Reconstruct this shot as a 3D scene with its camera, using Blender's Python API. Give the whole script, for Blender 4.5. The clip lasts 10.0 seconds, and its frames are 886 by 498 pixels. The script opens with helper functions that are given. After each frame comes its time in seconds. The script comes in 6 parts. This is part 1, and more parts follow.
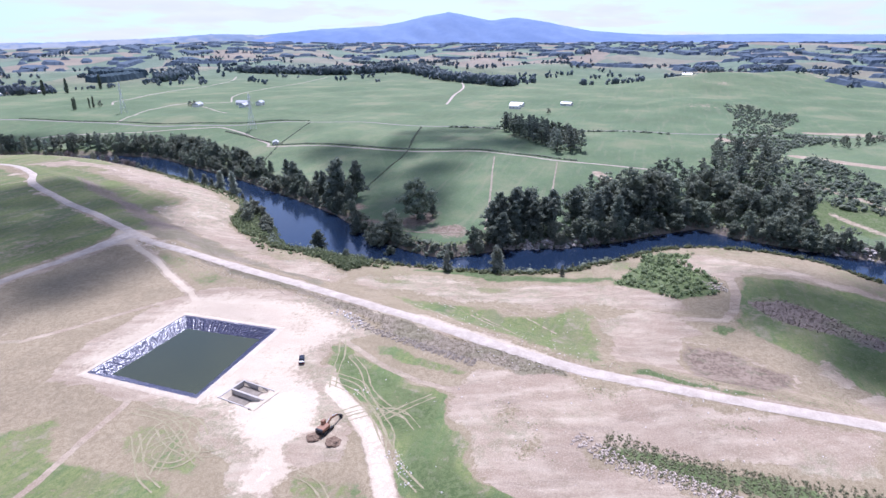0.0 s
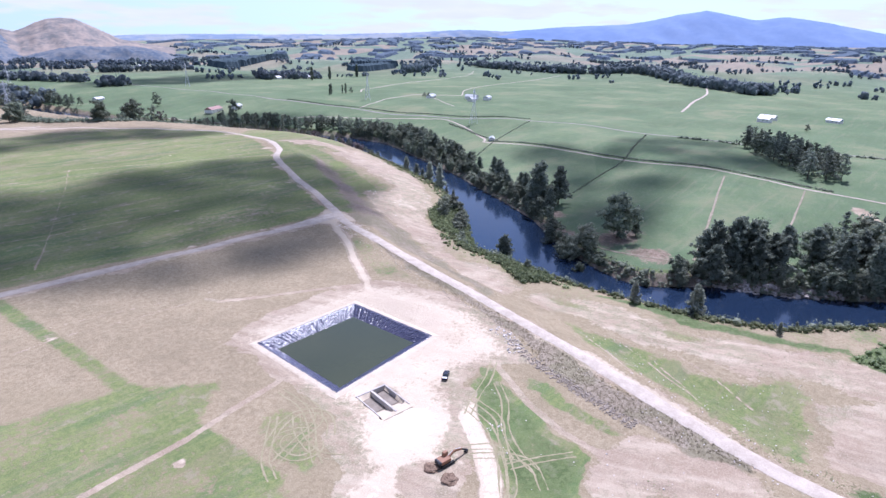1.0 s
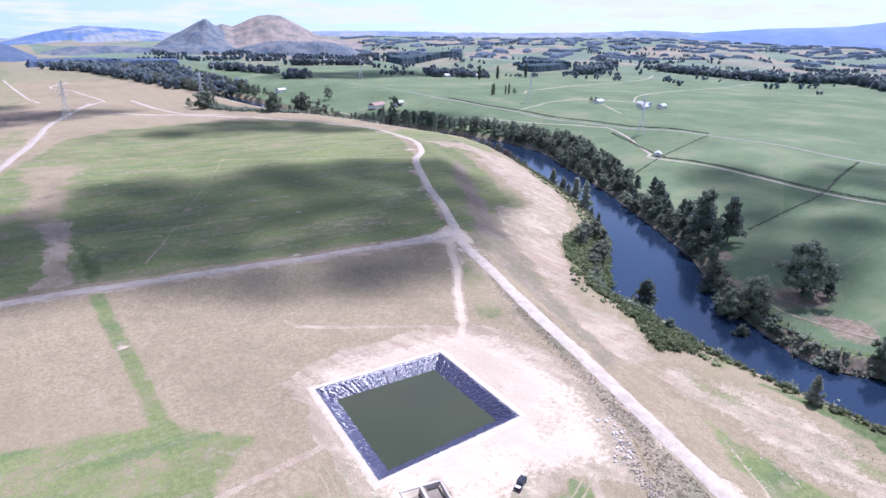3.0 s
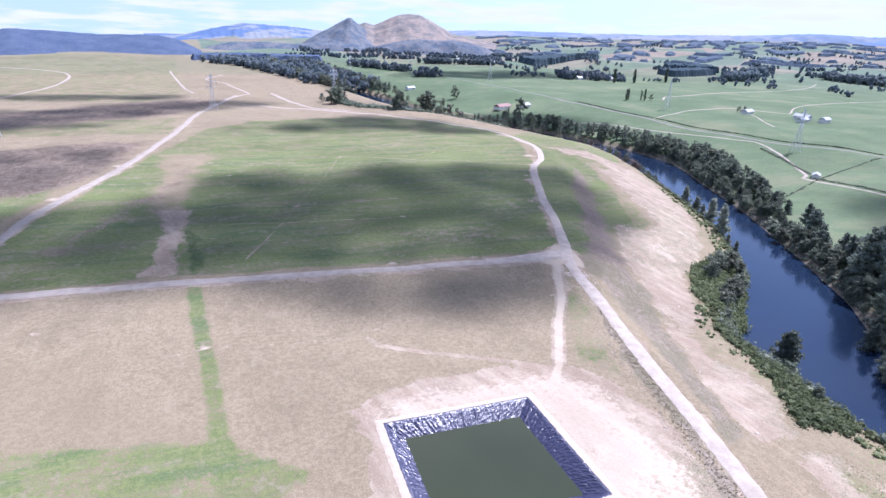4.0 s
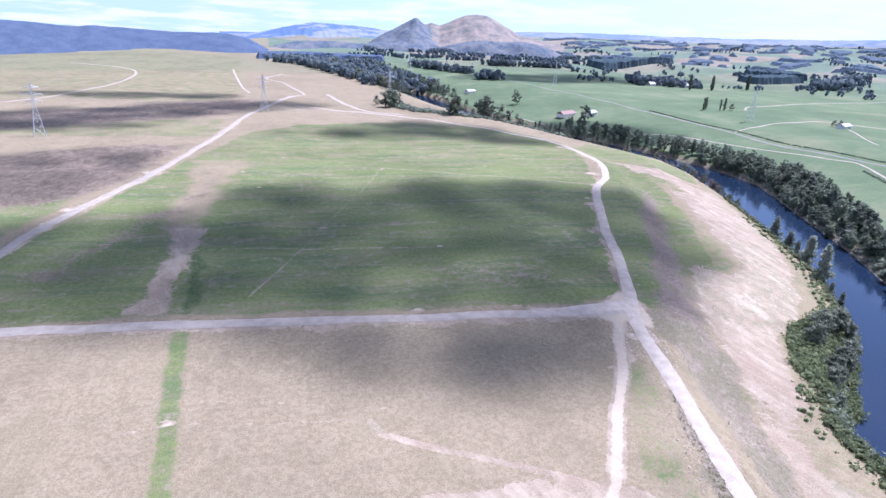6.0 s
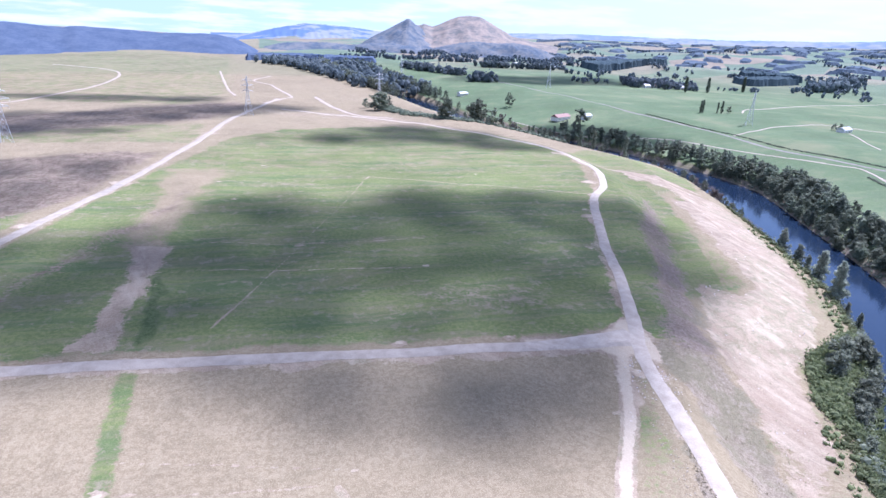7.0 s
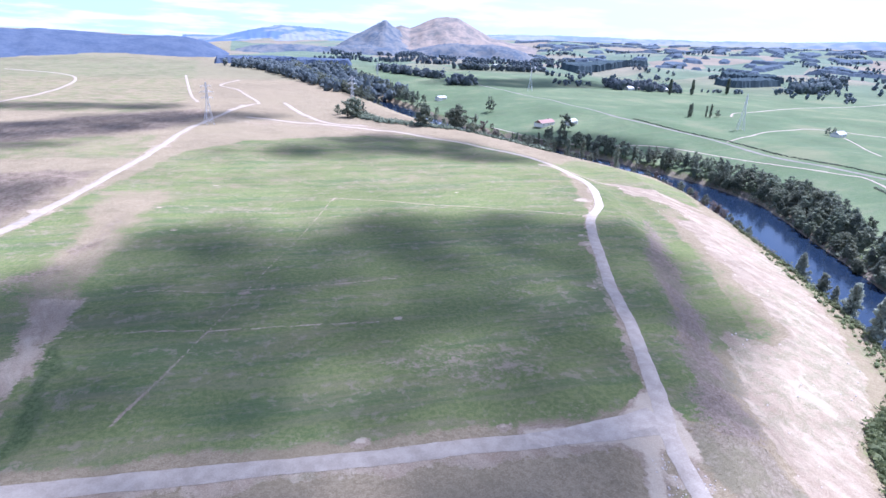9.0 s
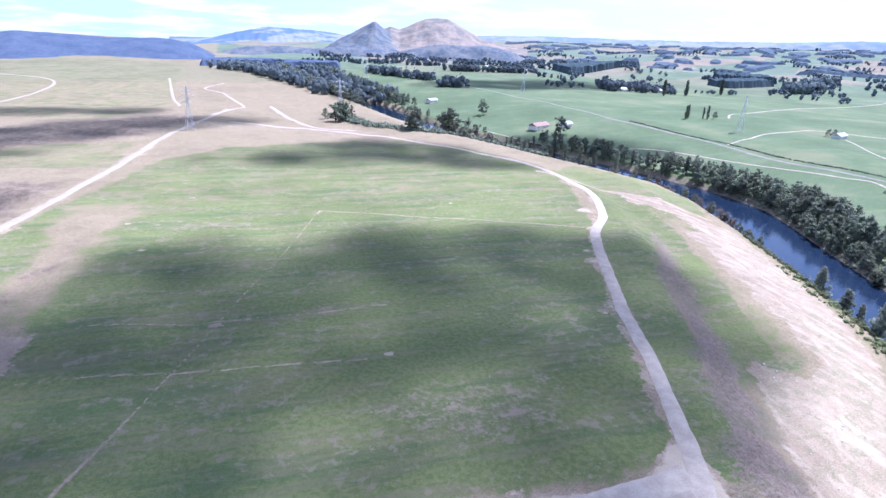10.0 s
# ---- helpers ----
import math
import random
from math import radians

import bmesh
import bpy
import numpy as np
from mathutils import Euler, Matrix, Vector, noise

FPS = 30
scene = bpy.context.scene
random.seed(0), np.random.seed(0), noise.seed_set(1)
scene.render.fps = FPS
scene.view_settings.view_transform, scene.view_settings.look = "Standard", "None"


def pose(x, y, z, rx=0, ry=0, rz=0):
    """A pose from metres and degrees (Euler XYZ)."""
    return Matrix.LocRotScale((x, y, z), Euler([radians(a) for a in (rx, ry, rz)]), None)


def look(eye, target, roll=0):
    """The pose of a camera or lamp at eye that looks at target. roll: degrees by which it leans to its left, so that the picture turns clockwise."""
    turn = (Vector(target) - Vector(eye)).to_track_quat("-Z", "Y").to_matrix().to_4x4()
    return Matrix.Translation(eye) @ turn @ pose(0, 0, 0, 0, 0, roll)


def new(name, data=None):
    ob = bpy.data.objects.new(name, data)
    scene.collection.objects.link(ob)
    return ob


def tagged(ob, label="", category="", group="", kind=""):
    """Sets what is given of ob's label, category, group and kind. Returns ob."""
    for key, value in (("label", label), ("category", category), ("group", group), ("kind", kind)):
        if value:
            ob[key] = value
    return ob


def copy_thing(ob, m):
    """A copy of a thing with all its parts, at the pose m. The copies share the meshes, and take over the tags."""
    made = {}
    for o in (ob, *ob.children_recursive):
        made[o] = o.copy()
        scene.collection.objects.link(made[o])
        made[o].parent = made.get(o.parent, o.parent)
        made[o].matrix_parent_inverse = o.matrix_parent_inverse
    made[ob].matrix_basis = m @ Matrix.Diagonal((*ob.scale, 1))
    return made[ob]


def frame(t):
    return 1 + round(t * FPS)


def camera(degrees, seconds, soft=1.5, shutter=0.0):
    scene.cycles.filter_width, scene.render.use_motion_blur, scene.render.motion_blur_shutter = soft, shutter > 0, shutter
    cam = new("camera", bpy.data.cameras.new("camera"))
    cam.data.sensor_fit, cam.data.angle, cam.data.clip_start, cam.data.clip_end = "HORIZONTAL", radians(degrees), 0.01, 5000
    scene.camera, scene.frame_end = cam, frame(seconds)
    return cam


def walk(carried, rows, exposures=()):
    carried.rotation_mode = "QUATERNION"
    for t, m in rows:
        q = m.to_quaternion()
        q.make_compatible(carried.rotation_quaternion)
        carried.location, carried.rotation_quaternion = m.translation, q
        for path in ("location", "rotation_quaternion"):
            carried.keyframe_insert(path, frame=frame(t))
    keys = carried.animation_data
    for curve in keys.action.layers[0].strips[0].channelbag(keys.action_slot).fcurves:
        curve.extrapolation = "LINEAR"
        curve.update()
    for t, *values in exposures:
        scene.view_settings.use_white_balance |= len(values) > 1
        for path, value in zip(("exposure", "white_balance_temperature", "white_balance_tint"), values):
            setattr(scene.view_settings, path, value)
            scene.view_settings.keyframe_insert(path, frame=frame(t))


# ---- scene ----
cam = camera(74.5, 10.0, soft=1.5)
PATH = [
    (0, (-93.186, -114.24, 85.434), (-91.415, -113.608, 84.753), -0.3),
    (0.5, (-82.797, -116.761, 85.698), (-81.21, -115.756, 85.012), 0.5),
    (1, (-72.864, -116.316, 86.009), (-71.457, -115.073, 85.317), 1.0),
    (1.5, (-63.062, -114.201, 86.448), (-61.793, -112.821, 85.751), 1.3),
    (2, (-53.831, -110.404, 86.737), (-52.564, -109.022, 86.04), 1.2),
    (2.5, (-44.692, -105.303, 86.696), (-43.525, -103.837, 85.995), 1.4),
    (4, (-22.176, -84.4, 86.481), (-21.542, -82.645, 85.761), 2.4),
    (4.5, (-16.174, -76.438, 87.0), (-15.677, -74.643, 86.273), 2.6),
    (5, (-11.647, -67.264, 86.804), (-11.188, -65.459, 86.076), 2.8),
    (5.5, (-7.336, -57.724, 86.93), (-6.894, -55.915, 86.202), 2.9),
    (7, (4.133, -28.458, 86.591), (4.597, -26.652, 85.869), 3.0),
    (7.5, (7.157, -18.41, 86.818), (7.644, -16.61, 86.096), 3.0),
    (8, (10.05, -8.06, 86.579), (10.563, -6.266, 85.859), 3.0),
    (8.5, (13.128, 1.838, 86.405), (13.646, 3.632, 85.687), 2.9),
    (9, (15.838, 12.28, 86.107), (16.365, 14.072, 85.392), 2.9),
    (9.5, (18.095, 22.888, 85.822), (18.636, 24.677, 85.108), 2.8),
    (10, (20.539, 33.506, 85.195), (21.094, 35.292, 84.485), 2.7),
]
walk(cam, [(t, look(eye, target, roll)) for t, eye, target, roll in PATH], exposures=[(0.0, 0.80, 5480, 26), (2.5, 0.87, 5480, 26), (5.0, 0.98, 5410, 26), (8.0, 1.14, 5280, 25), (10.0, 1.22, 5240, 25)])

# ---------------------------------------------------------------- light
SUN_BEARING, SUN_HEIGHT = 70.0, 60.0
SUN_WAY = Vector((math.sin(radians(SUN_BEARING)) * math.cos(radians(SUN_HEIGHT)),
                  math.cos(radians(SUN_BEARING)) * math.cos(radians(SUN_HEIGHT)),
                  math.sin(radians(SUN_HEIGHT))))
sun_data = bpy.data.lights.new("sun", "SUN")
sun_data.energy, sun_data.angle, sun_data.color = 4.15, radians(0.7), (1.0, 0.96, 0.9)
sun = new("sun", sun_data)
sun.matrix_world = look(SUN_WAY * 1000, (0, 0, 0))


class Nodes:
    """Short hand for building a node tree."""

    def __init__(self, tree):
        self.tree = tree
        tree.nodes.clear()

    def add(self, kind, **values):
        n = self.tree.nodes.new(kind)
        for key, value in values.items():
            setattr(n, key, value)
        return n

    def put(self, socket, value):
        if isinstance(value, bpy.types.NodeSocket):
            self.tree.links.new(value, socket)
        elif isinstance(value, (tuple, list)) and len(value) == 3 and socket.type == "RGBA":
            socket.default_value = (*value, 1)
        else:
            socket.default_value = value

    def math(self, op, a, b=0.0, c=0.0, clamp=False):
        n = self.add("ShaderNodeMath", operation=op, use_clamp=clamp)
        for s, v in zip(n.inputs, (a, b, c)):
            self.put(s, v)
        return n.outputs[0]

    def noise(self, vector, scale, detail=4.0, rough=0.55, stretch=None, shift=0.0):
        if stretch or shift:
            m = self.add("ShaderNodeMapping")
            self.put(m.inputs["Vector"], vector)
            m.inputs["Scale"].default_value = stretch or (1, 1, 1)
            m.inputs["Location"].default_value = (shift, shift * 1.7, 0)
            vector = m.outputs[0]
        n = self.add("ShaderNodeTexNoise")
        self.put(n.inputs["Vector"], vector)
        n.inputs["Scale"].default_value = scale
        n.inputs["Detail"].default_value = detail
        n.inputs["Roughness"].default_value = rough
        return n.outputs["Fac"]

    def grain(self, vector, scale, turn, stretch, detail=5.0, rough=0.65):
        """Noise drawn out along a bearing."""
        m = self.add("ShaderNodeMapping")
        self.put(m.inputs["Vector"], vector)
        m.inputs["Rotation"].default_value = (0, 0, radians(turn))
        s = self.add("ShaderNodeMapping")
        self.put(s.inputs["Vector"], m.outputs[0])
        s.inputs["Scale"].default_value = stretch
        return self.noise(s.outputs[0], scale, detail, rough)

    def ramp(self, value, low, high, to_low=0.0, to_high=1.0):
        n = self.add("ShaderNodeMapRange", interpolation_type="SMOOTHSTEP")
        for s, v in zip(n.inputs, (value, low, high, to_low, to_high)):
            self.put(s, v)
        return n.outputs[0]

    def mix(self, fac, a, b, blend="MIX"):
        n = self.add("ShaderNodeMix", data_type="RGBA", blend_type=blend)
        self.put(n.inputs[0], fac)
        self.put(n.inputs[6], a)
        self.put(n.inputs[7], b)
        return n.outputs[2]

    def bump(self, height, strength, distance):
        n = self.add("ShaderNodeBump")
        n.inputs["Strength"].default_value = strength
        n.inputs["Distance"].default_value = distance
        self.put(n.inputs["Height"], height)
        return n.outputs[0]

    def surface(self, color, rough=0.9, metal=0.0, normal=None, specular=0.3):
        p = self.add("ShaderNodeBsdfPrincipled")
        self.put(p.inputs["Base Color"], color)
        self.put(p.inputs["Roughness"], rough)
        self.put(p.inputs["Metallic"], metal)
        self.put(p.inputs["Specular IOR Level"], specular)
        if normal is not None:
            self.put(p.inputs["Normal"], normal)
        out = self.add("ShaderNodeOutputMaterial")
        self.tree.links.new(p.outputs[0], out.inputs[0])
        return p


# sky: clear blue, hazy towards the land, with broken cumulus low down
world = bpy.data.worlds.new("sky")
scene.world = world
world.use_nodes = True
w = Nodes(world.node_tree)
way = w.add("ShaderNodeTexCoord").outputs["Generated"]
split = w.add("ShaderNodeSeparateXYZ")
w.put(split.inputs[0], way)
up = w.math("MAXIMUM", split.outputs[2], 0.09)
join = w.add("ShaderNodeCombineXYZ")
for s, v in zip(join.inputs, (split.outputs[0], split.outputs[1], up)):
    w.put(s, v)
sky = w.add("ShaderNodeTexSky", sky_type="NISHITA", sun_disc=False)
sky.sun_elevation, sky.sun_rotation = radians(SUN_HEIGHT), radians(SUN_BEARING)
sky.air_density, sky.dust_density, sky.ozone_density = 1.0, 0.6, 1.5
w.put(sky.inputs[0], join.outputs[0])
low = w.math("ADD", w.math("MAXIMUM", split.outputs[2], -0.05), 0.13)
flat = w.add("ShaderNodeCombineXYZ")
w.put(flat.inputs[0], w.math("DIVIDE", split.outputs[0], low))
w.put(flat.inputs[1], w.math("DIVIDE", split.outputs[1], low))
puffs = w.noise(flat.outputs[0], 0.9, 7.0, 0.58, stretch=(1, 1, 1), shift=1.3)
cover = w.ramp(puffs, 0.43, 0.60)
white = w.mix(w.noise(flat.outputs[0], 2.4, 5.0, 0.55, shift=3.1), (5.2, 5.5, 5.9), (6.4, 6.6, 6.9))
air = w.mix(cover, sky.outputs[0], white)
back = w.add("ShaderNodeBackground")
w.put(back.inputs[0], air)
back.inputs[1].default_value = 0.085
w.tree.links.new(back.outputs[0], w.add("ShaderNodeOutputWorld").inputs[0])


# ---------------------------------------------------------------- materials
def material(name):
    m = bpy.data.materials.new(name)
    m.use_nodes = True
    return m, Nodes(m.node_tree)


def place_of(n):
    return n.add("ShaderNodeNewGeometry").outputs["Position"]


def mottled(name, dark, light, scale, rough=0.9, grain=6.0, bump=0.3, metal=0.0, vary=0.0, specular=0.3, crisp=0.18):
    """A surface between two colours, at two scales, with a fine relief; vary: how much single objects differ."""
    m, n = material(name)
    at = place_of(n)
    wide, fine = n.noise(at, scale, 4.0), n.noise(at, scale * grain, 5.0, 0.65)
    fac = n.math("ADD", n.math("MULTIPLY", wide, 0.55), n.math("MULTIPLY", fine, 0.45))
    color = n.mix(n.ramp(fac, 0.5 - crisp, 0.5 + crisp), dark, light)
    if vary:
        chance = n.add("ShaderNodeObjectInfo").outputs["Random"]
        hsv = n.add("ShaderNodeHueSaturation")
        n.put(hsv.inputs["Value"], n.ramp(chance, 0, 1, 1 - vary, 1 + vary))
        n.put(hsv.inputs["Hue"], n.ramp(n.math("FRACT", n.math("MULTIPLY", chance, 7.3)), 0, 1, 0.5 - vary * 0.06, 0.5 + vary * 0.06))
        n.put(hsv.inputs["Color"], color)
        color = hsv.outputs[0]
    n.surface(color, rough, metal, n.bump(fine, bump, 0.6 / (scale * grain)), specular)
    return m


def plain(name, color, rough=0.5, metal=0.0, specular=0.4):
    m, n = material(name)
    at = place_of(n)
    c = n.mix(n.noise(at, 3.0, 4.0), tuple(v * 0.82 for v in color), tuple(min(1, v * 1.12) for v in color))
    n.surface(c, rough, metal, None, specular)
    return m


def ground_material():
    """Farmland: dry pasture, with green sward, bare earth, gravel, scrub and spoil where the masks lay them."""
    m, n = material("farmland")
    at = place_of(n)
    masks = []
    for name in ("cover_a", "cover_b", "cover_c"):
        a = n.add("ShaderNodeAttribute", attribute_name=name)
        s = n.add("ShaderNodeSeparateColor")
        n.put(s.inputs[0], a.outputs["Color"])
        masks += [s.outputs[0], s.outputs[1], s.outputs[2], a.outputs["Alpha"]]
    bare, green, scrub, soil, lime, far, wood, lush, rank, bald_at = masks[:10]
    n1 = n.noise(at, 0.012, 5.0, 0.6)
    n2 = n.noise(at, 0.07, 5.0, 0.62)
    n3 = n.noise(at, 0.75, 5.0, 0.68)
    n4 = n.noise(at, 2.6, 4.0, 0.7)
    streak = n.noise(at, 0.05, 6.0, 0.68, stretch=(0.3, 3.4, 1))
    slant = n.noise(at, 0.16, 6.0, 0.72, stretch=(1.35, 0.75, 1), shift=4.0)
    edge = n.math("SUBTRACT", n.math("ADD", n.math("MULTIPLY", n2, 0.45), n.math("MULTIPLY", n3, 0.55)), 0.5)

    def worn(mask, reach=1.3, low=0.42, high=0.58):
        return n.ramp(n.math("ADD", mask, n.math("MULTIPLY", edge, reach)), low, high)

    grit = n.ramp(n4, 0.48, 0.60)
    tuft = n.ramp(n3, 0.42, 0.58)
    patch = n.noise(at, 0.05, 6.0, 0.7, stretch=(0.35, 1.6, 1), shift=9.0)
    clod = n.noise(at, 0.24, 6.0, 0.75, shift=17.0)
    clods, bald = n.ramp(clod, 0.52, 0.60), n.ramp(patch, 0.49, 0.58)
    n5 = n.noise(at, 7.0, 3.0, 0.65)
    speck = n.ramp(n5, 0.50, 0.62)
    dry = n.mix(tuft, (0.222, 0.175, 0.114), (0.288, 0.236, 0.158))
    dry = n.mix(n.math("MULTIPLY", speck, 0.42), dry, (0.125, 0.104, 0.062))
    dry = n.mix(n.ramp(n2, 0.46, 0.62, 0, 0.45), dry, (0.178, 0.144, 0.092))
    dry = n.mix(n.math("MULTIPLY", grit, 0.55), dry, (0.338, 0.284, 0.198))
    dry = n.mix(n.math("MULTIPLY", clods, 0.18), dry, (0.130, 0.104, 0.070))
    dry = n.mix(n.ramp(slant, 0.52, 0.62, 0, 0.28), dry, (0.325, 0.276, 0.192))
    dry = n.mix(n.ramp(n1, 0.50, 0.60, 0, 0.4), dry, (0.182, 0.152, 0.096))
    sward = n.mix(tuft, (0.116, 0.150, 0.056), (0.174, 0.196, 0.078))
    sward = n.mix(n.math("MULTIPLY", bald, 0.45), sward, (0.200, 0.170, 0.108))
    sward = n.mix(n.ramp(n.noise(at, 0.035, 6.0, 0.7, stretch=(0.4, 2.2, 1), shift=23.0), 0.50, 0.60, 0, 0.55), sward, (0.064, 0.118, 0.050))
    sward = n.mix(n.ramp(streak, 0.51, 0.60, 0, 0.42), sward, (0.205, 0.178, 0.116))
    sward = n.mix(n.math("MULTIPLY", clods, n.ramp(patch, 0.44, 0.56, 0.10, 0.75)), sward, (0.265, 0.222, 0.168))
    sward = n.mix(n.math("MULTIPLY", grit, 0.35), sward, (0.218, 0.220, 0.112))
    sward = n.mix(n.math("MULTIPLY", speck, 0.45), sward, (0.066, 0.098, 0.038))
    # worn, balding sward with dead grass and clods
    poor = n.mix(n.ramp(clod, 0.44, 0.56), (0.135, 0.145, 0.072), (0.255, 0.212, 0.158))
    poor = n.mix(n.math("MULTIPLY", grit, 0.5), poor, (0.31, 0.262, 0.200))
    sward = n.mix(worn(bald_at, 2.2, 0.36, 0.66), sward, poor)
    thick = n.mix(tuft, (0.070, 0.100, 0.038), (0.120, 0.150, 0.066))
    thick = n.mix(n.math("MULTIPLY", clods, 0.5), thick, (0.16, 0.165, 0.1))
    thick = n.mix(n.math("MULTIPLY", speck, 0.5), thick, (0.05, 0.074, 0.028))
    bend = n.add("ShaderNodeVectorMath", operation="ADD")
    n.put(bend.inputs[0], at)
    lean = n.add("ShaderNodeCombineXYZ")
    n.put(lean.inputs[0], n.math("MULTIPLY", n.noise(at, 0.008, 2.0, 0.5), 36.0))
    n.put(lean.inputs[1], n.math("MULTIPLY", n.noise(at, 0.010, 2.0, 0.5, shift=31.0), 26.0))
    n.put(bend.inputs[1], lean.outputs[0])
    drag = n.grain(bend.outputs[0], 0.30, 70, (0.16, 0.7, 1), 4.0, 0.62)
    scour = n.grain(bend.outputs[0], 0.22, 62, (0.12, 0.6, 1), 6.0, 0.72)
    earth = n.mix(n.ramp(n.math("ADD", n.math("MULTIPLY", drag, 0.6), n.math("MULTIPLY", slant, 0.4)), 0.40, 0.60), (0.268, 0.208, 0.150), (0.385, 0.316, 0.238))
    earth = n.mix(n.ramp(n2, 0.47, 0.60, 0, 0.5), earth, (0.270, 0.202, 0.148))
    earth = n.mix(n.ramp(scour, 0.54, 0.66, 0, 0.5), earth, (0.215, 0.172, 0.130))
    earth = n.mix(n.ramp(clod, 0.54, 0.62, 0, 0.4), earth, (0.19, 0.158, 0.106))
    earth = n.mix(n.math("MULTIPLY", n.ramp(n1, 0.50, 0.58), n.ramp(clod, 0.44, 0.56, 0.1, 0.6)), earth, (0.17, 0.172, 0.10))
    earth = n.mix(n.ramp(drag, 0.54, 0.68, 0, 0.4), earth, (0.440, 0.375, 0.292))
    earth = n.mix(n.math("MULTIPLY", grit, 0.3), earth, (0.50, 0.425, 0.34))
    earth = n.mix(n.math("MULTIPLY", speck, 0.45), earth, (0.195, 0.148, 0.114))
    mud = n.mix(n.ramp(n.math("ADD", n.math("MULTIPLY", slant, 0.5), n.math("MULTIPLY", n3, 0.5)), 0.42, 0.58), (0.128, 0.094, 0.068), (0.255, 0.200, 0.152))
    mud = n.mix(n.math("MULTIPLY", clods, 0.4), mud, (0.12, 0.125, 0.07))
    mud = n.mix(n.math("MULTIPLY", grit, 0.3), mud, (0.30, 0.245, 0.21))
    chalk = n.mix(n.ramp(n.math("ADD", n.math("MULTIPLY", drag, 0.5), n.math("MULTIPLY", n2, 0.5)), 0.36, 0.64), (0.415, 0.346, 0.262), (0.490, 0.420, 0.326))
    chalk = n.mix(n.ramp(n2, 0.46, 0.60, 0, 0.45), chalk, (0.385, 0.312, 0.240))
    chalk = n.mix(n.ramp(scour, 0.56, 0.68, 0, 0.3), chalk, (0.35, 0.285, 0.215))
    chalk = n.mix(n.math("MULTIPLY", grit, 0.25), chalk, (0.53, 0.46, 0.37))
    chalk = n.mix(n.math("MULTIPLY", speck, 0.25), chalk, (0.34, 0.275, 0.21))
    chalk = n.mix(n.ramp(n.math("ADD", lime, n.math("MULTIPLY", edge, 1.1)), 0.76, 0.94), chalk, (0.64, 0.59, 0.52))
    heath = n.mix(n.ramp(n.math("ADD", n.math("MULTIPLY", n3, 0.5), n.math("MULTIPLY", n4, 0.5)), 0.43, 0.57), (0.155, 0.120, 0.100), (0.272, 0.220, 0.182))
    heath = n.mix(n.ramp(n2, 0.48, 0.6, 0, 0.5), heath, (0.150, 0.150, 0.088))
    heath = n.mix(n.math("MULTIPLY", speck, 0.5), heath, (0.095, 0.074, 0.062))
    rough_grass = n.mix(n.ramp(n.math("ADD", n.math("MULTIPLY", n3, 0.5), n.math("MULTIPLY", n4, 0.5)), 0.43, 0.57), (0.175, 0.145, 0.106), (0.285, 0.240, 0.182))
    rough_grass = n.mix(n.ramp(n2, 0.46, 0.58, 0, 0.6), rough_grass, (0.172, 0.162, 0.100))
    rough_grass = n.mix(n.math("MULTIPLY", clods, 0.45), rough_grass, (0.32, 0.272, 0.222))
    rough_grass = n.mix(n.math("MULTIPLY", speck, 0.55), rough_grass, (0.100, 0.082, 0.060))
    # far paddocks, each of its own tint
    cells = n.add("ShaderNodeTexVoronoi", feature="F1")
    n.put(cells.inputs["Vector"], at)
    cells.inputs["Scale"].default_value = 0.0055
    tint = n.add("ShaderNodeSeparateColor")
    n.put(tint.inputs[0], cells.outputs["Color"])
    meadow = n.mix(tint.outputs[0], (0.100, 0.148, 0.076), (0.140, 0.182, 0.098))
    meadow = n.mix(n.ramp(n2, 0.40, 0.62, 0, 0.5), meadow, (0.090, 0.135, 0.078))
    meadow = n.mix(n.math("MULTIPLY", clods, 0.35), meadow, (0.165, 0.178, 0.122))
    meadow = n.mix(n.math("MULTIPLY", tuft, 0.3), meadow, (0.072, 0.106, 0.052))
    meadow = n.mix(n.ramp(streak, 0.53, 0.64, 0, 0.4), meadow, (0.175, 0.178, 0.115))
    meadow = n.mix(n.ramp(n1, 0.52, 0.68, 0, 0.55), meadow, (0.175, 0.172, 0.105))
    # uplands: green and dry paddock tints, with some blue haze mixed in
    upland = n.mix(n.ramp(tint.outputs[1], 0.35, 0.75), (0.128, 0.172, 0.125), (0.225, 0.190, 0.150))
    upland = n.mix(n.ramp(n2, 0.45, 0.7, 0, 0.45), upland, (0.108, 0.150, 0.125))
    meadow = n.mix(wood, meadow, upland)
    color = n.mix(worn(green, 1.2), dry, sward)
    color = n.mix(n.ramp(far, 0.4, 0.6), color, meadow)
    color = n.mix(worn(lush), color, thick)
    color = n.mix(worn(soil, 1.6), color, mud)
    color = n.mix(worn(bare, 1.5), color, earth)
    color = n.mix(worn(scrub, 2.4, 0.38, 0.62), color, heath)
    color = n.mix(worn(rank, 2.2, 0.38, 0.62), color, rough_grass)
    color = n.mix(worn(lime, 1.2), color, chalk)
    tone = n.ramp(n1, 0.3, 0.7, 0.86, 1.12)
    shade = n.add("ShaderNodeHueSaturation")
    n.put(shade.inputs["Value"], tone)
    n.put(shade.inputs["Color"], color)
    relief = n.math("ADD", n.math("MULTIPLY", n5, 0.25), n.math("ADD", n.math("MULTIPLY", n4, 0.5), n3))
    n.surface(shade.outputs[0], 0.95, 0.0, n.bump(relief, 0.45, 0.5), 0.15)
    return m


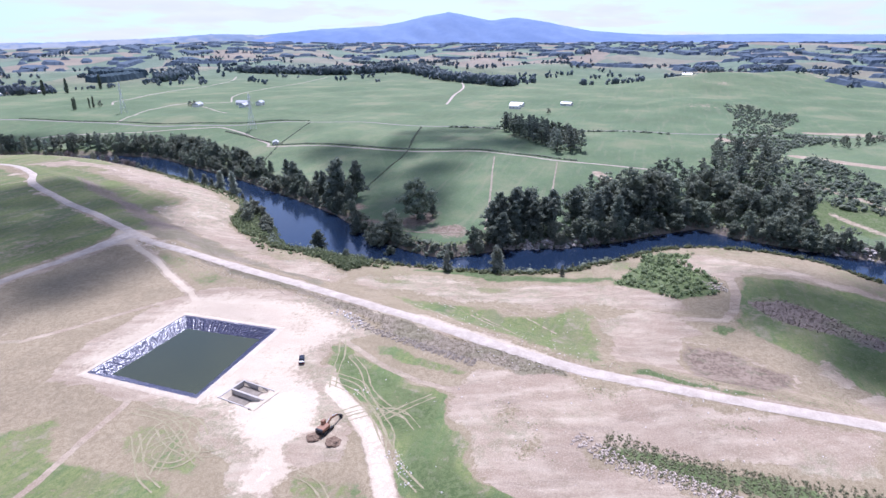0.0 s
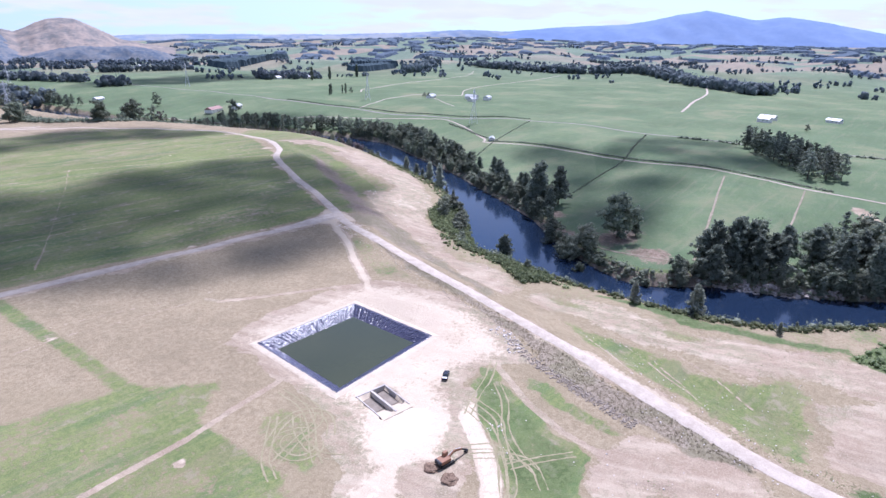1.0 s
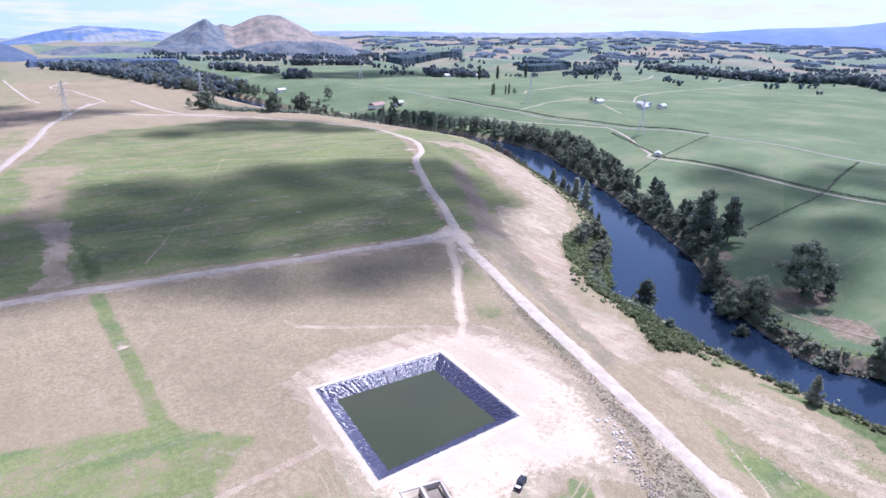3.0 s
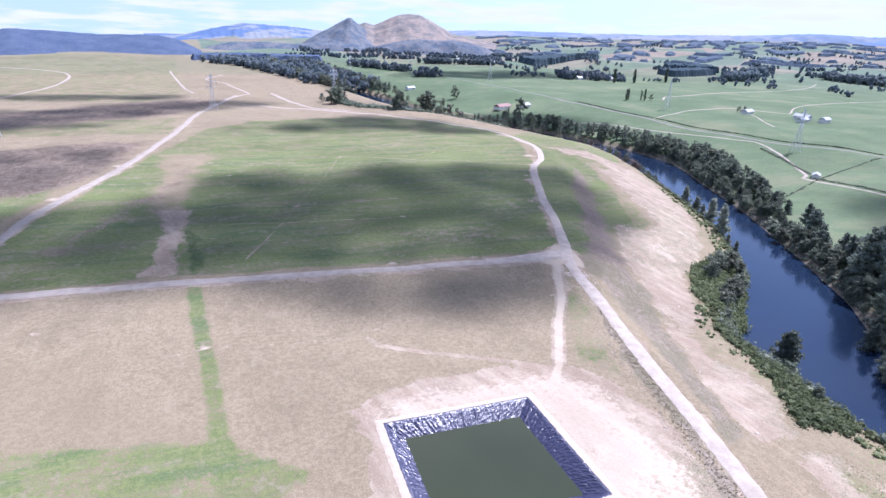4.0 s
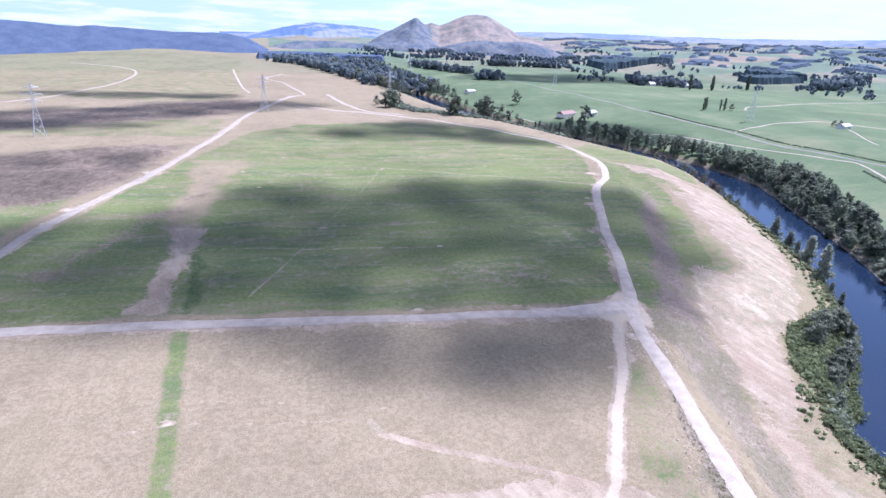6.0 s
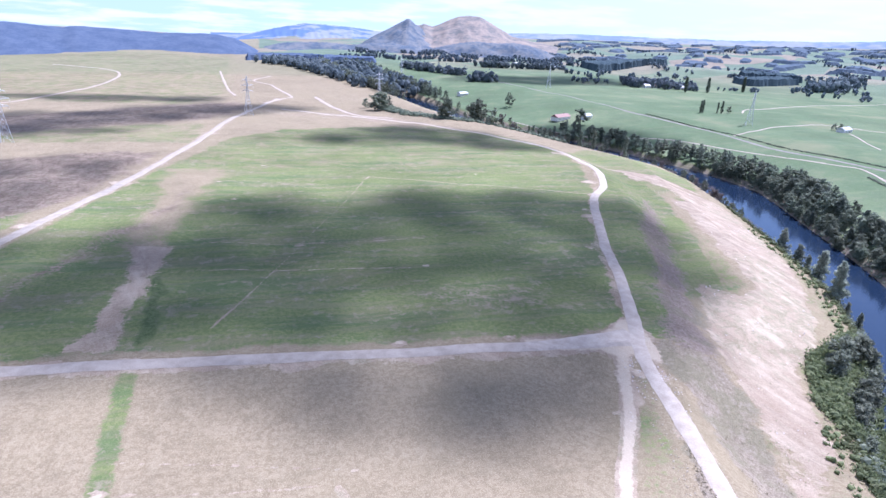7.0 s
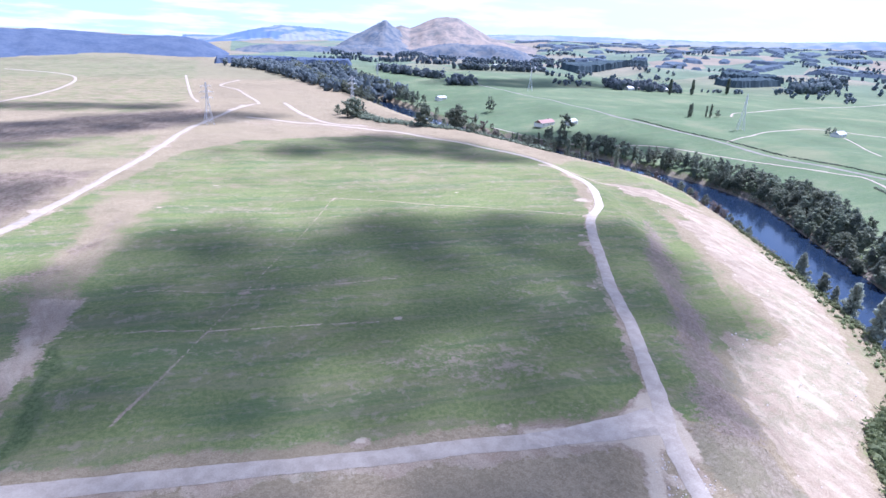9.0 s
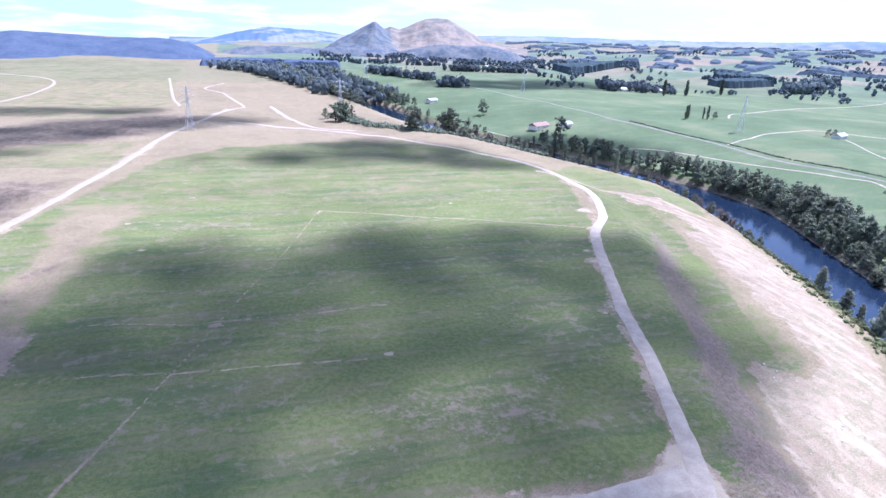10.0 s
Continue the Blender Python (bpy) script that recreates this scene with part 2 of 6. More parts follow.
def water_material(name, deep, rough, ripple, size, gloss=0.5):
    m, n = material(name)
    at = place_of(n)
    wave = n.math("ADD", n.noise(at, size, 4.0), n.math("MULTIPLY", n.noise(at, size * 0.12, 3.0), 2.0))
    color = n.mix(n.noise(at, 0.03, 4.0), tuple(v * 0.8 for v in deep), tuple(v * 1.3 for v in deep))
    n.surface(color, rough, 0.0, n.bump(wave, ripple, 0.3), gloss)
    return m


def leaf_material(name, dark, light, vary=0.25, thinness=0.45):
    """Foliage: tint by clump and by tree."""
    m, n = material(name)
    island = n.add("ShaderNodeNewGeometry").outputs["Random Per Island"]
    color = n.mix(island, dark, light)
    chance = n.add("ShaderNodeObjectInfo").outputs["Random"]
    hsv = n.add("ShaderNodeHueSaturation")
    n.put(hsv.inputs["Value"], n.ramp(chance, 0, 1, 1 - vary, 1 + vary))
    n.put(hsv.inputs["Hue"], n.ramp(n.math("FRACT", n.math("MULTIPLY", chance, 9.7)), 0, 1, 0.485, 0.515))
    n.put(hsv.inputs["Color"], color)
    leaf = n.surface(hsv.outputs[0], 0.7, 0.0, None, 0.25)
    thin = n.add("ShaderNodeBsdfTranslucent")
    n.put(thin.inputs[0], hsv.outputs[0])
    both = n.add("ShaderNodeMixShader")
    both.inputs[0].default_value = thinness
    n.tree.links.new(leaf.outputs[0], both.inputs[1])
    n.tree.links.new(thin.outputs[0], both.inputs[2])
    end = [k for k in n.tree.nodes if k.bl_idname == "ShaderNodeOutputMaterial"][0]
    n.tree.links.new(both.outputs[0], end.inputs[0])
    return m


FARMLAND = ground_material()
RIVER = water_material("river_water", (0.011, 0.021, 0.044), 0.07, 0.10, 0.9, 0.38)
POND_WATER = water_material("pond_water", (0.032, 0.039, 0.018), 0.10, 0.03, 1.5)
GRAVEL = mottled("road_gravel", (0.320, 0.272, 0.226), (0.465, 0.405, 0.345), 0.30, 0.95, 9.0, 0.4)
TRACK = mottled("dirt_track", (0.30, 0.248, 0.205), (0.435, 0.372, 0.318), 0.25, 0.95, 7.0, 0.4)
PADDOCK_TRACK = mottled("worn_stock_track", (0.17, 0.15, 0.10), (0.32, 0.27, 0.21), 0.25, 0.95, 7.0, 0.4)
ASPHALT = mottled("old_asphalt", (0.17, 0.16, 0.14), (0.25, 0.235, 0.205), 0.2, 0.9, 9.0, 0.2)
# darker copy of the road gravel, with shade put into its colour
FARM_GRAVEL = mottled("shade_dulled_farm_gravel", (0.285, 0.245, 0.205), (0.400, 0.352, 0.300), 0.30, 0.95, 9.0, 0.4)
CHALK = mottled("crushed_lime", (0.48, 0.43, 0.40), (0.66, 0.61, 0.58), 0.35, 0.95, 6.0, 0.4)
HAUL = mottled("packed_pale_earth", (0.410, 0.345, 0.265), (0.50, 0.43, 0.34), 0.30, 0.95, 7.0, 0.3)
WHEELING = mottled("wheel_worn_grass", (0.215, 0.192, 0.112), (0.300, 0.262, 0.172), 0.45, 0.95, 7.0, 0.3)
SEDIMENT = mottled("settled_mud", (0.15, 0.125, 0.10), (0.24, 0.205, 0.17), 0.5, 0.7, 5.0, 0.3)
CONCRETE = mottled("concrete", (0.34, 0.31, 0.285), (0.48, 0.445, 0.415), 0.6, 0.85, 8.0, 0.2)
ROCK = mottled("grey_stone", (0.235, 0.198, 0.160), (0.425, 0.368, 0.308), 0.8, 0.9, 4.0, 0.5, vary=0.2)
CLIFF = mottled("pale_cliff", (0.24, 0.205, 0.18), (0.50, 0.45, 0.41), 0.35, 0.95, 4.0, 0.8)
BARK = mottled("bark", (0.055, 0.042, 0.034), (0.13, 0.105, 0.085), 1.2, 0.95, 6.0, 0.6)
PALE_BARK = mottled("pale_dead_wood", (0.17, 0.14, 0.13), (0.30, 0.255, 0.235), 1.2, 0.95, 6.0, 0.6)
PINE_LEAF = leaf_material("pine_foliage", (0.112, 0.140, 0.116), (0.225, 0.252, 0.198))
BROAD_LEAF = leaf_material("broad_foliage", (0.125, 0.155, 0.118), (0.245, 0.272, 0.195))
WILLOW_LEAF = leaf_material("willow_foliage", (0.135, 0.160, 0.122), (0.285, 0.305, 0.225))
YOUNG_LEAF = leaf_material("young_conifer_foliage", (0.225, 0.255, 0.205), (0.400, 0.425, 0.345))
SHRUB_LEAF = leaf_material("shrub_foliage", (0.118, 0.150, 0.072), (0.268, 0.300, 0.158), 0.25, 0.55)
RANK_LEAF = leaf_material("rank_dry_grass", (0.165, 0.145, 0.088), (0.27, 0.235, 0.155))
OLIVE_LEAF = leaf_material("olive_scrub", (0.190, 0.192, 0.105), (0.315, 0.305, 0.185), 0.25, 0.5)
DRY_LEAF = leaf_material("dry_scrub", (0.17, 0.136, 0.112), (0.30, 0.245, 0.205))
TWIG_LEAF = leaf_material("bare_twigs", (0.14, 0.115, 0.105), (0.27, 0.23, 0.21))
# paler and bluer than near foliage: distance haze is mixed into the colour
HAZY_LEAF = leaf_material("hazy_distant_woods", (0.140, 0.178, 0.205), (0.205, 0.245, 0.260), 0.15, 0.55)
HAZY_FOREST = leaf_material("hazy_plantation", (0.115, 0.150, 0.190), (0.160, 0.200, 0.235), 0.08, 0.55)
# the next two canopies carry distance haze as blue in their tones
HAZY_CANOPY = mottled("hazy_forest_canopy", (0.088, 0.116, 0.155), (0.120, 0.150, 0.185), 0.035, 1.0, 5.0, 0.0, specular=0.0)
SCARP_CANOPY = mottled("haze_blue_scarp_canopy", (0.066, 0.092, 0.150), (0.100, 0.128, 0.188), 0.03, 1.0, 5.0, 0.0, specular=0.0)
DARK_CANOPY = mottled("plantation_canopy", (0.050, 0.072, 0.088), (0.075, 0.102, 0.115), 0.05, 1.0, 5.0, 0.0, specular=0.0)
STEEL = plain("galvanised_steel", (0.58, 0.60, 0.63), 0.6, 0.2)
WHITE_WALL = plain("white_weatherboard", (0.74, 0.73, 0.70), 0.6)
RED_ROOF = plain("red_iron_roof", (0.24, 0.12, 0.10), 0.5)
GREY_ROOF = plain("grey_iron_roof", (0.42, 0.43, 0.45), 0.45)
PANE = plain("window_glass", (0.03, 0.04, 0.05), 0.1, 0.0, 0.6)
DIGGER_PAINT = plain("worn_orange_paint", (0.235, 0.115, 0.066), 0.6)
DARK_STEEL = plain("dark_steel", (0.04, 0.04, 0.045), 0.55, 0.3)
RUBBER = plain("black_rubber", (0.02, 0.02, 0.02), 0.85)
CAR_PAINT = plain("dark_blue_car_paint", (0.02, 0.026, 0.045), 0.25, 0.2, 0.6)
CAR_WHITE = plain("white_tray_cover", (0.7, 0.7, 0.7), 0.4)
LAMP_RED = plain("red_lamp_glass", (0.35, 0.02, 0.02), 0.25)
LAMP_CLEAR = plain("clear_lamp_glass", (0.7, 0.7, 0.68), 0.2)
# distance haze is painted into both range colours as blue
RANGE_HAZE_BLUE = mottled("haze_blue_range", (0.140, 0.200, 0.345), (0.185, 0.25, 0.40), 0.0015, 1.0, 6.0, 0.0, specular=0.0)
RANGE_HAZE_PALE = mottled("haze_tinted_range", (0.165, 0.215, 0.300), (0.245, 0.270, 0.305), 0.0024, 1.0, 4.0, 0.0, specular=0.0, crisp=0.06)
# woods on far slopes, blued by haze laid into the base colour
HAZY_WOODED = mottled("hazy_wooded_slope", (0.088, 0.115, 0.155), (0.165, 0.175, 0.190), 0.022, 1.0, 4.0, 0.0, specular=0.0, crisp=0.10)
# blue haze of these hills sits in the base colour too
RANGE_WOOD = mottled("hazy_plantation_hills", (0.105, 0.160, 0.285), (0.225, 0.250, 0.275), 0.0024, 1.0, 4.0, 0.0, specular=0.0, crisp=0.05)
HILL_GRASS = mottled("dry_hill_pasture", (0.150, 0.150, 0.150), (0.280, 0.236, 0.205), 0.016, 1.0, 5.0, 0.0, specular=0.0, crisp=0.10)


def cloud_material():
    """Thin white vapour: each layer lets most of the light through."""
    m, n = material("cloud_vapour")
    white = n.add("ShaderNodeBsdfDiffuse")
    n.put(white.inputs[0], (0.9, 0.9, 0.9))
    both = n.add("ShaderNodeMixShader")
    both.inputs[0].default_value = 0.225
    n.tree.links.new(n.add("ShaderNodeBsdfTransparent").outputs[0], both.inputs[1])
    n.tree.links.new(white.outputs[0], both.inputs[2])
    n.tree.links.new(both.outputs[0], n.add("ShaderNodeOutputMaterial").inputs[0])
    return m


CLOUD_WHITE = cloud_material()


def liner_material():
    """Black pond plastic, wrinkled, with a high gloss."""
    m, n = material("black_pond_liner")
    at = place_of(n)
    fold_x = n.noise(at, 1.0, 4.0, 0.6, stretch=(1.5, 0.12, 0.3))
    fold_y = n.noise(at, 1.0, 4.0, 0.6, stretch=(0.12, 1.5, 0.3))
    crease = n.math("ADD", n.math("ADD", fold_x, fold_y), n.math("MULTIPLY", n.noise(at, 1.7, 4.0, 0.6), 1.2))
    # blue sheen of the sky is mixed into the black base colour
    color = n.mix(n.noise(at, 0.6, 5.0), (0.016, 0.016, 0.046), (0.036, 0.036, 0.085))
    n.surface(color, 0.30, 0.0, n.bump(crease, 1.0, 0.13), 1.0)
    return m


LINER = liner_material()


# ---------------------------------------------------------------- mesh helpers
def mesh_from(name, verts, faces, mat, smooth=False):
    me = bpy.data.meshes.new(name)
    me.from_pydata([tuple(v) for v in verts], [], [tuple(f) for f in faces])
    if mat is not None:
        me.materials.append(mat)
    if smooth:
        me.polygons.foreach_set("use_smooth", [True] * len(me.polygons))
    me.update()
    return me


def part(name, bm, mat, parent, label=""):
    """Links a bmesh as one mesh object under a thing or a part."""
    me = bpy.data.meshes.new(name)
    bm.to_mesh(me)
    bm.free()
    me.materials.append(mat)
    ob = new(name, me)
    ob.parent = parent
    if label:
        ob["label"] = label
    return ob


def part_mesh(name, me, parent, label=""):
    ob = new(name, me)
    ob.parent = parent
    if label:
        ob["label"] = label
    return ob


def thing(name, label, category, group="", m=None):
    ob = new(name)
    ob.empty_display_size = 0.5
    if m is not None:
        ob.matrix_basis = m
    return tagged(ob, label, category, group)


def box(bm, size, at=(0, 0, 0), turn=None, bevel=0.0, taper=1.0):
    """Adds a box of that size about its centre, optionally turned, bevelled and narrowed at its top."""
    m = Matrix.Translation(at) @ (turn.to_matrix().to_4x4() if turn else Matrix.Identity(4))
    made = bmesh.ops.create_cube(bm, size=1.0)["verts"]
    for v in made:
        k = taper if v.co.z > 0 else 1.0
        v.co = Vector((v.co.x * size[0] * k, v.co.y * size[1] * k, v.co.z * size[2]))
    if bevel:
        edges = {e for v in made for e in v.link_edges}
        made = list({v for f in bmesh.ops.bevel(bm, geom=list(edges), offset=bevel, segments=1, affect="EDGES")["faces"] for v in f.verts} | {v for v in made if v.is_valid})
    bmesh.ops.transform(bm, matrix=m, verts=made)
    return bm


def bar(bm, a, b, r1, r2=None, sides=6):
    """Adds a round bar from a to b."""
    a, b = Vector(a), Vector(b)
    d = b - a
    q = d.to_track_quat("Z", "Y").to_matrix().to_4x4()
    made = bmesh.ops.create_cone(bm, cap_ends=True, segments=sides, radius1=r1, radius2=r1 if r2 is None else r2, depth=d.length)["verts"]
    bmesh.ops.transform(bm, matrix=Matrix.Translation((a + b) / 2) @ q, verts=made)
    return bm


def smooth_line(points, step):
    """A Catmull-Rom line through the points, in even steps."""
    p = np.array(points, float)
    q = np.vstack([2 * p[0] - p[1], p, 2 * p[-1] - p[-2]])
    out = []
    for i in range(1, len(q) - 2):
        k = max(2, int(np.hypot(*(q[i + 1] - q[i])[:2]) / step))
        for j in range(k):
            t = j / k
            out.append(0.5 * (2 * q[i] + (q[i + 1] - q[i - 1]) * t + (2 * q[i - 1] - 5 * q[i] + 4 * q[i + 1] - q[i + 2]) * t * t
                              + (3 * q[i] - q[i - 1] - 3 * q[i + 1] + q[i + 2]) * t ** 3))
    out.append(p[-1])
    return np.array(out)


# ---------------------------------------------------------------- lie of the land
# the river's two water edges, from upstream to downstream
NEAR = [(60, 1300), (110, 1000), (150, 820), (170, 710), (195, 620), (235, 545), (265, 475), (285, 430), (300, 390), (297, 345),
        (277, 270), (262, 225), (235, 154), (207, 111), (167, 79), (143, 50), (138, 20), (137, -12), (142, -57), (152, -80),
        (174, -101), (194, -118), (207, -143), (208, -172), (200, -196), (180, -216), (112, -264), (0, -322)]
FAR = [(110, 1300), (160, 1000), (195, 830), (212, 720), (235, 640), (275, 565), (308, 495), (330, 440), (346, 395), (350, 342),
       (336, 303), (322, 270), (306, 228), (290, 190), (272, 155), (252, 115), (231, 77), (210, 50), (193, 28), (184, 8),
       (178, -8), (179, -20), (190, -33), (202, -46), (216, -78), (236, -105), (253, -122), (274, -146), (262, -166), (254, -190),
       (250, -214), (240, -240), (180, -300), (0, -365)]
# the foot of the upper terrace
SCARP = [(60, 700), (120, 560), (165, 480), (196, 420), (202, 340), (182, 262), (152, 200), (130, 150), (114, 114), (101, 78),
         (81, 22), (72, -15), (62, -60), (52, -110), (47, -170), (40, -300)]
POND = [(4.5, -12.8), (42.2, -10.2), (40.6, 23.3), (4.5, 23.2)]
SUMP = [(5.2, -29.3), (13.6, -27.6), (14.6, -18.9), (6.6, -19.4)]
WATER_LEVEL = -24.0
HORIZON = [(-180, 0.0), (-120, -0.6), (-60, -1.5), (-20, -1.75), (-5, -2.05), (0, -1.6), (8, -1.4), (20, -1.0), (35, -0.75), (44, -0.5),
           (52, -0.25), (60, -0.5), (85, -0.55), (95, -0.55), (112, -0.5), (180, 0.0)]


KNOLLS = [(1200, -250, 130, 26), (1310, -380, 90, 22), (1090, -160, 110, 12), (1672, 183, 160, 20), (2000, 408, 170, 20), (830, -180, 60, 7), (1500, 500, 180, 16), (1320, 1180, 160, 16), (1050, 1430, 130, 14),
          (1750, 1100, 200, 22), (1600, 2000, 240, 24), (2100, 2250, 260, 26), (2300, 1300, 240, 24), (1900, -450, 200, 24), (2400, 100, 260, 24)]


def to_line(px, py, line):
    d = np.full(px.shape, 1e9)
    for (ax, ay), (bx, by) in zip(line[:-1], line[1:]):
        vx, vy = bx - ax, by - ay
        t = np.clip(((px - ax) * vx + (py - ay) * vy) / (vx * vx + vy * vy), 0, 1)
        d = np.minimum(d, np.hypot(px - ax - t * vx, py - ay - t * vy))
    return d


def inside(px, py, poly):
    r = np.zeros(px.shape, bool)
    for (ax, ay), (bx, by) in zip(poly, poly[1:] + poly[:1]):
        if ay != by:
            r ^= ((ay > py) != (by > py)) & (px < (bx - ax) * (py - ay) / (by - ay) + ax)
    return r


def ease(x):
    x = np.clip(x, 0, 1)
    return x * x * (3 - 2 * x)


def soft_noise(px, py, size, seed):
    """Cheap rolling relief, -1 to 1."""
    rng = np.random.RandomState(seed)
    z = np.zeros(px.shape)
    for k in range(7):
        a, f, s = rng.uniform(0, 6.28), rng.uniform(0.6, 1.9) / size * 6.28, rng.uniform(0, 6.28)
        z += np.sin((px * math.cos(a) + py * math.sin(a)) * f + s + 0.8 * np.sin((px * math.sin(a) - py * math.cos(a)) * f * 0.7 + s * 2))
    return z / 4.5


def height(px, py, pits=True):
    px, py = np.asarray(px, float), np.asarray(py, float)
    dn, df = to_line(px, py, NEAR), to_line(px, py, FAR)
    wet = inside(px, py, NEAR + FAR[::-1])
    east = inside(px, py, SCARP + [(2500, -300), (2500, 700)])
    k = ease(np.where(east, to_line(px, py, SCARP), 0) / 24)
    zn = -6.5 * k + np.interp(py, [300, 600, 1200], [0, -9, -16]) * (1 - k)
    easy = np.interp(dn, [0, 3, 9, 25, 40, 58], [-24, -20.5, -14.5, -11, -7.5, 3])
    steep = np.interp(dn, [0, 3, 8, 20, 40, 58], [-24, -18.5, -10, -8.5, -7, 3])
    zn = np.minimum(zn, steep + (easy - steep) * ease((py - 30) / 70))
    zn += 0.5 * soft_noise(px, py, 60, 3) * ease(dn / 30) * ease((np.hypot(px - 20, py) - 60) / 60)
    zf = np.interp(df, [0, 5, 40, 80, 150, 500], [-24, -19.5, -17.5, -12, -4, -5]) + 1.2 * soft_noise(px, py, 160, 5) * ease(df / 120)
    z = np.where(dn < df, zn, zf)
    z = np.where(wet, WATER_LEVEL - 0.3 - np.minimum(3, np.minimum(dn, df) * 0.5), z)
    # rolling country towards the skyline
    r, az = np.hypot(px, py + 40), np.degrees(np.arctan2(px, py + 40))
    rim = 86 + 4300 * np.tan(np.radians(np.interp(az, [h[0] for h in HORIZON], [h[1] for h in HORIZON])))
    out = ease((r - 1300) / 3000) ** 1.1
    plain_z = np.where(dn < df, np.maximum(zn, -16), -5.0)
    plain_z = plain_z + (-9.0 - plain_z) * ease((r - 900) / 450) * ease((px + 700) / 500)
    roll = (9 * soft_noise(px, py, 420, 8) + 14 * soft_noise(px, py, 1100, 9)) * ease((r - 1000) / 1600)
    z = np.where(r > 900, z + (plain_z - z) * ease((r - 900) / 400), z)
    z = z + (rim + 6 - plain_z) * out + roll * (1 - 0.75 * ease((r - 3300) / 900)) - 160 * ease((r - 4450) / 450)
    for x, y, s, k in KNOLLS:
        z = z + k * np.exp(-((px - x) ** 2 + (py - y) ** 2) / (s * s))
    # wooded scarp that closes the plain beyond the farm
    z += 4 * ease((r - 1450) / 260) * ease((-3.0 - az) / 2.5) * ease((az + 100) / 20) * (1 - out * 0.9)
    if pits:
        z = np.where(inside(px, py, POND), -5.0, z)
        z = np.where(inside(px, py, SUMP), -3.2, z)
    return z


def high(x, y):
    return float(height(np.array([x]), np.array([y]), False)[0])


def within(px, py, poly, soft):
    """A mask: 1 well inside the outline, 0.5 on it, 0 outside."""
    a = np.array(poly, float)
    lo, hi = a.min(0) - soft, a.max(0) + soft
    near = np.nonzero((px > lo[0]) & (px < hi[0]) & (py > lo[1]) & (py < hi[1]))[0]
    out = np.zeros(px.shape)
    x, y = px[near], py[near]
    d = to_line(x, y, poly + poly[:1])
    out[near] = np.clip(0.5 + np.where(inside(x, y, poly), d, -d) / (2 * soft), 0, 1)
    return out


def along(px, py, line, half, soft):
    a = np.array(line, float)
    lo, hi = a.min(0) - half - soft, a.max(0) + half + soft
    near = np.nonzero((px > lo[0]) & (px < hi[0]) & (py > lo[1]) & (py < hi[1]))[0]
    out = np.zeros(px.shape)
    out[near] = np.clip(0.5 + (half - to_line(px[near], py[near], line)) / (2 * soft), 0, 1)
    return out


# outlines of the ground's covers
PAD = [(-3, 33), (8, 37), (24, 38), (47, 37.5), (59, 34), (68, 22), (68, 2), (66, -16), (57, -32), (50, -43), (43, -36), (36, -33), (27, -36), (20, -42),
       (13, -51), (6, -56), (-4, -58), (-9, -52), (-12, -47), (-18, -49), (-24, -56), (-24, -44), (-14, -37), (-10, -27), (-3, -22), (-1, -8), (-3, 4), (-1, 18)]
LIME = [(6, -27), (14, -27), (19, -34), (16, -41), (9, -46), (3, -46), (-4, -43), (-8, -38), (-4, -32), (2, -30)]
LIME_SPREAD = [(-11, -39), (-4, -40), (-2, -46), (-10, -52), (-19, -50), (-21, -43)]
DIG = [(1, -46), (-4, -44), (-9, -48), (-9, -55), (-4, -58), (2, -55), (4, -50)]
PINK = [(39, -73), (45, -84), (46, -100), (44, -111), (44, -130), (42, -150), (44, -171), (27, -167), (24, -154), (22, -133), (21, -121), (16, -108), (12, -111),
        (12, -122), (8, -140), (0, -126), (-12, -108), (-4, -92), (3, -86), (12, -83), (22, -75)]
SHELF = [(96, -104), (108, -117), (108, -130), (96, -137), (90, -131), (87, -146), (82, -150), (80, -162), (64, -160), (65, -153), (68, -141), (64, -129), (68, -118),
         (62, -112), (83, -108)]
SHELF_DARK = [(88, -131), (87, -146), (80, -151), (81, -161), (68, -159), (60, -146), (60, -135), (75, -129)]
STRAND = [(99, -4), (110, -5), (116, -22), (119, -38), (119, -61), (123, -80), (129, -95), (131, -110), (124, -126), (117, -136), (108, -130), (107, -115), (106, -100),
          (96, -85), (95, -68), (92, -52), (96, -34), (94, -20)]
POINT = [(163, -132), (171, -131), (185, -139), (178, -150), (173, -163), (170, -176), (164, -185), (159, -194), (152, -206), (146, -206), (153, -189), (160, -174),
         (154, -156), (145, -150), (149, -139)]
SLOPE = [(226, 342), (241, 326), (250, 300), (265, 279), (250, 237), (241, 206), (228, 178), (211, 155), (198, 136), (185, 121), (175, 110), (158, 101), (142, 78),
         (134, 64), (118, 49), (112, 37), (119, 27), (114, 14), (106, 0), (88, -4), (92, 8), (100, 27), (106, 44), (112, 60), (122, 80), (127, 99), (133, 113),
         (140, 126), (148, 140), (159, 158), (169, 143), (178, 147), (188, 168), (195, 186), (203, 214), (215, 245), (220, 272), (222, 300)]
SLOPE_SWARD = [(226, 324), (215, 261), (208, 241), (203, 214), (195, 186), (188, 168), (178, 147), (169, 142), (163, 147), (160, 155), (164, 171), (176, 196), (190, 224), (207, 266)]
SLOPE_TOP = [(216, 318), (235, 317), (238, 290), (230, 262), (222, 266), (217, 285)]
HEATH_N = [(200, 268), (169, 221), (152, 190), (142, 166), (127, 139), (118, 123), (110, 110), (106, 99), (125, 96), (130, 104), (138, 123), (146, 138), (157, 160), (167, 183),
           (184, 215), (207, 266)]
ROAD_SLOPE = [(105, 106), (125, 100), (125, 90), (122, 80), (118, 70), (112, 60), (106, 44), (100, 27), (92, 8), (86, -4), (78, -4), (84, 14), (91, 37), (98, 58), (101, 75), (101, 90)]
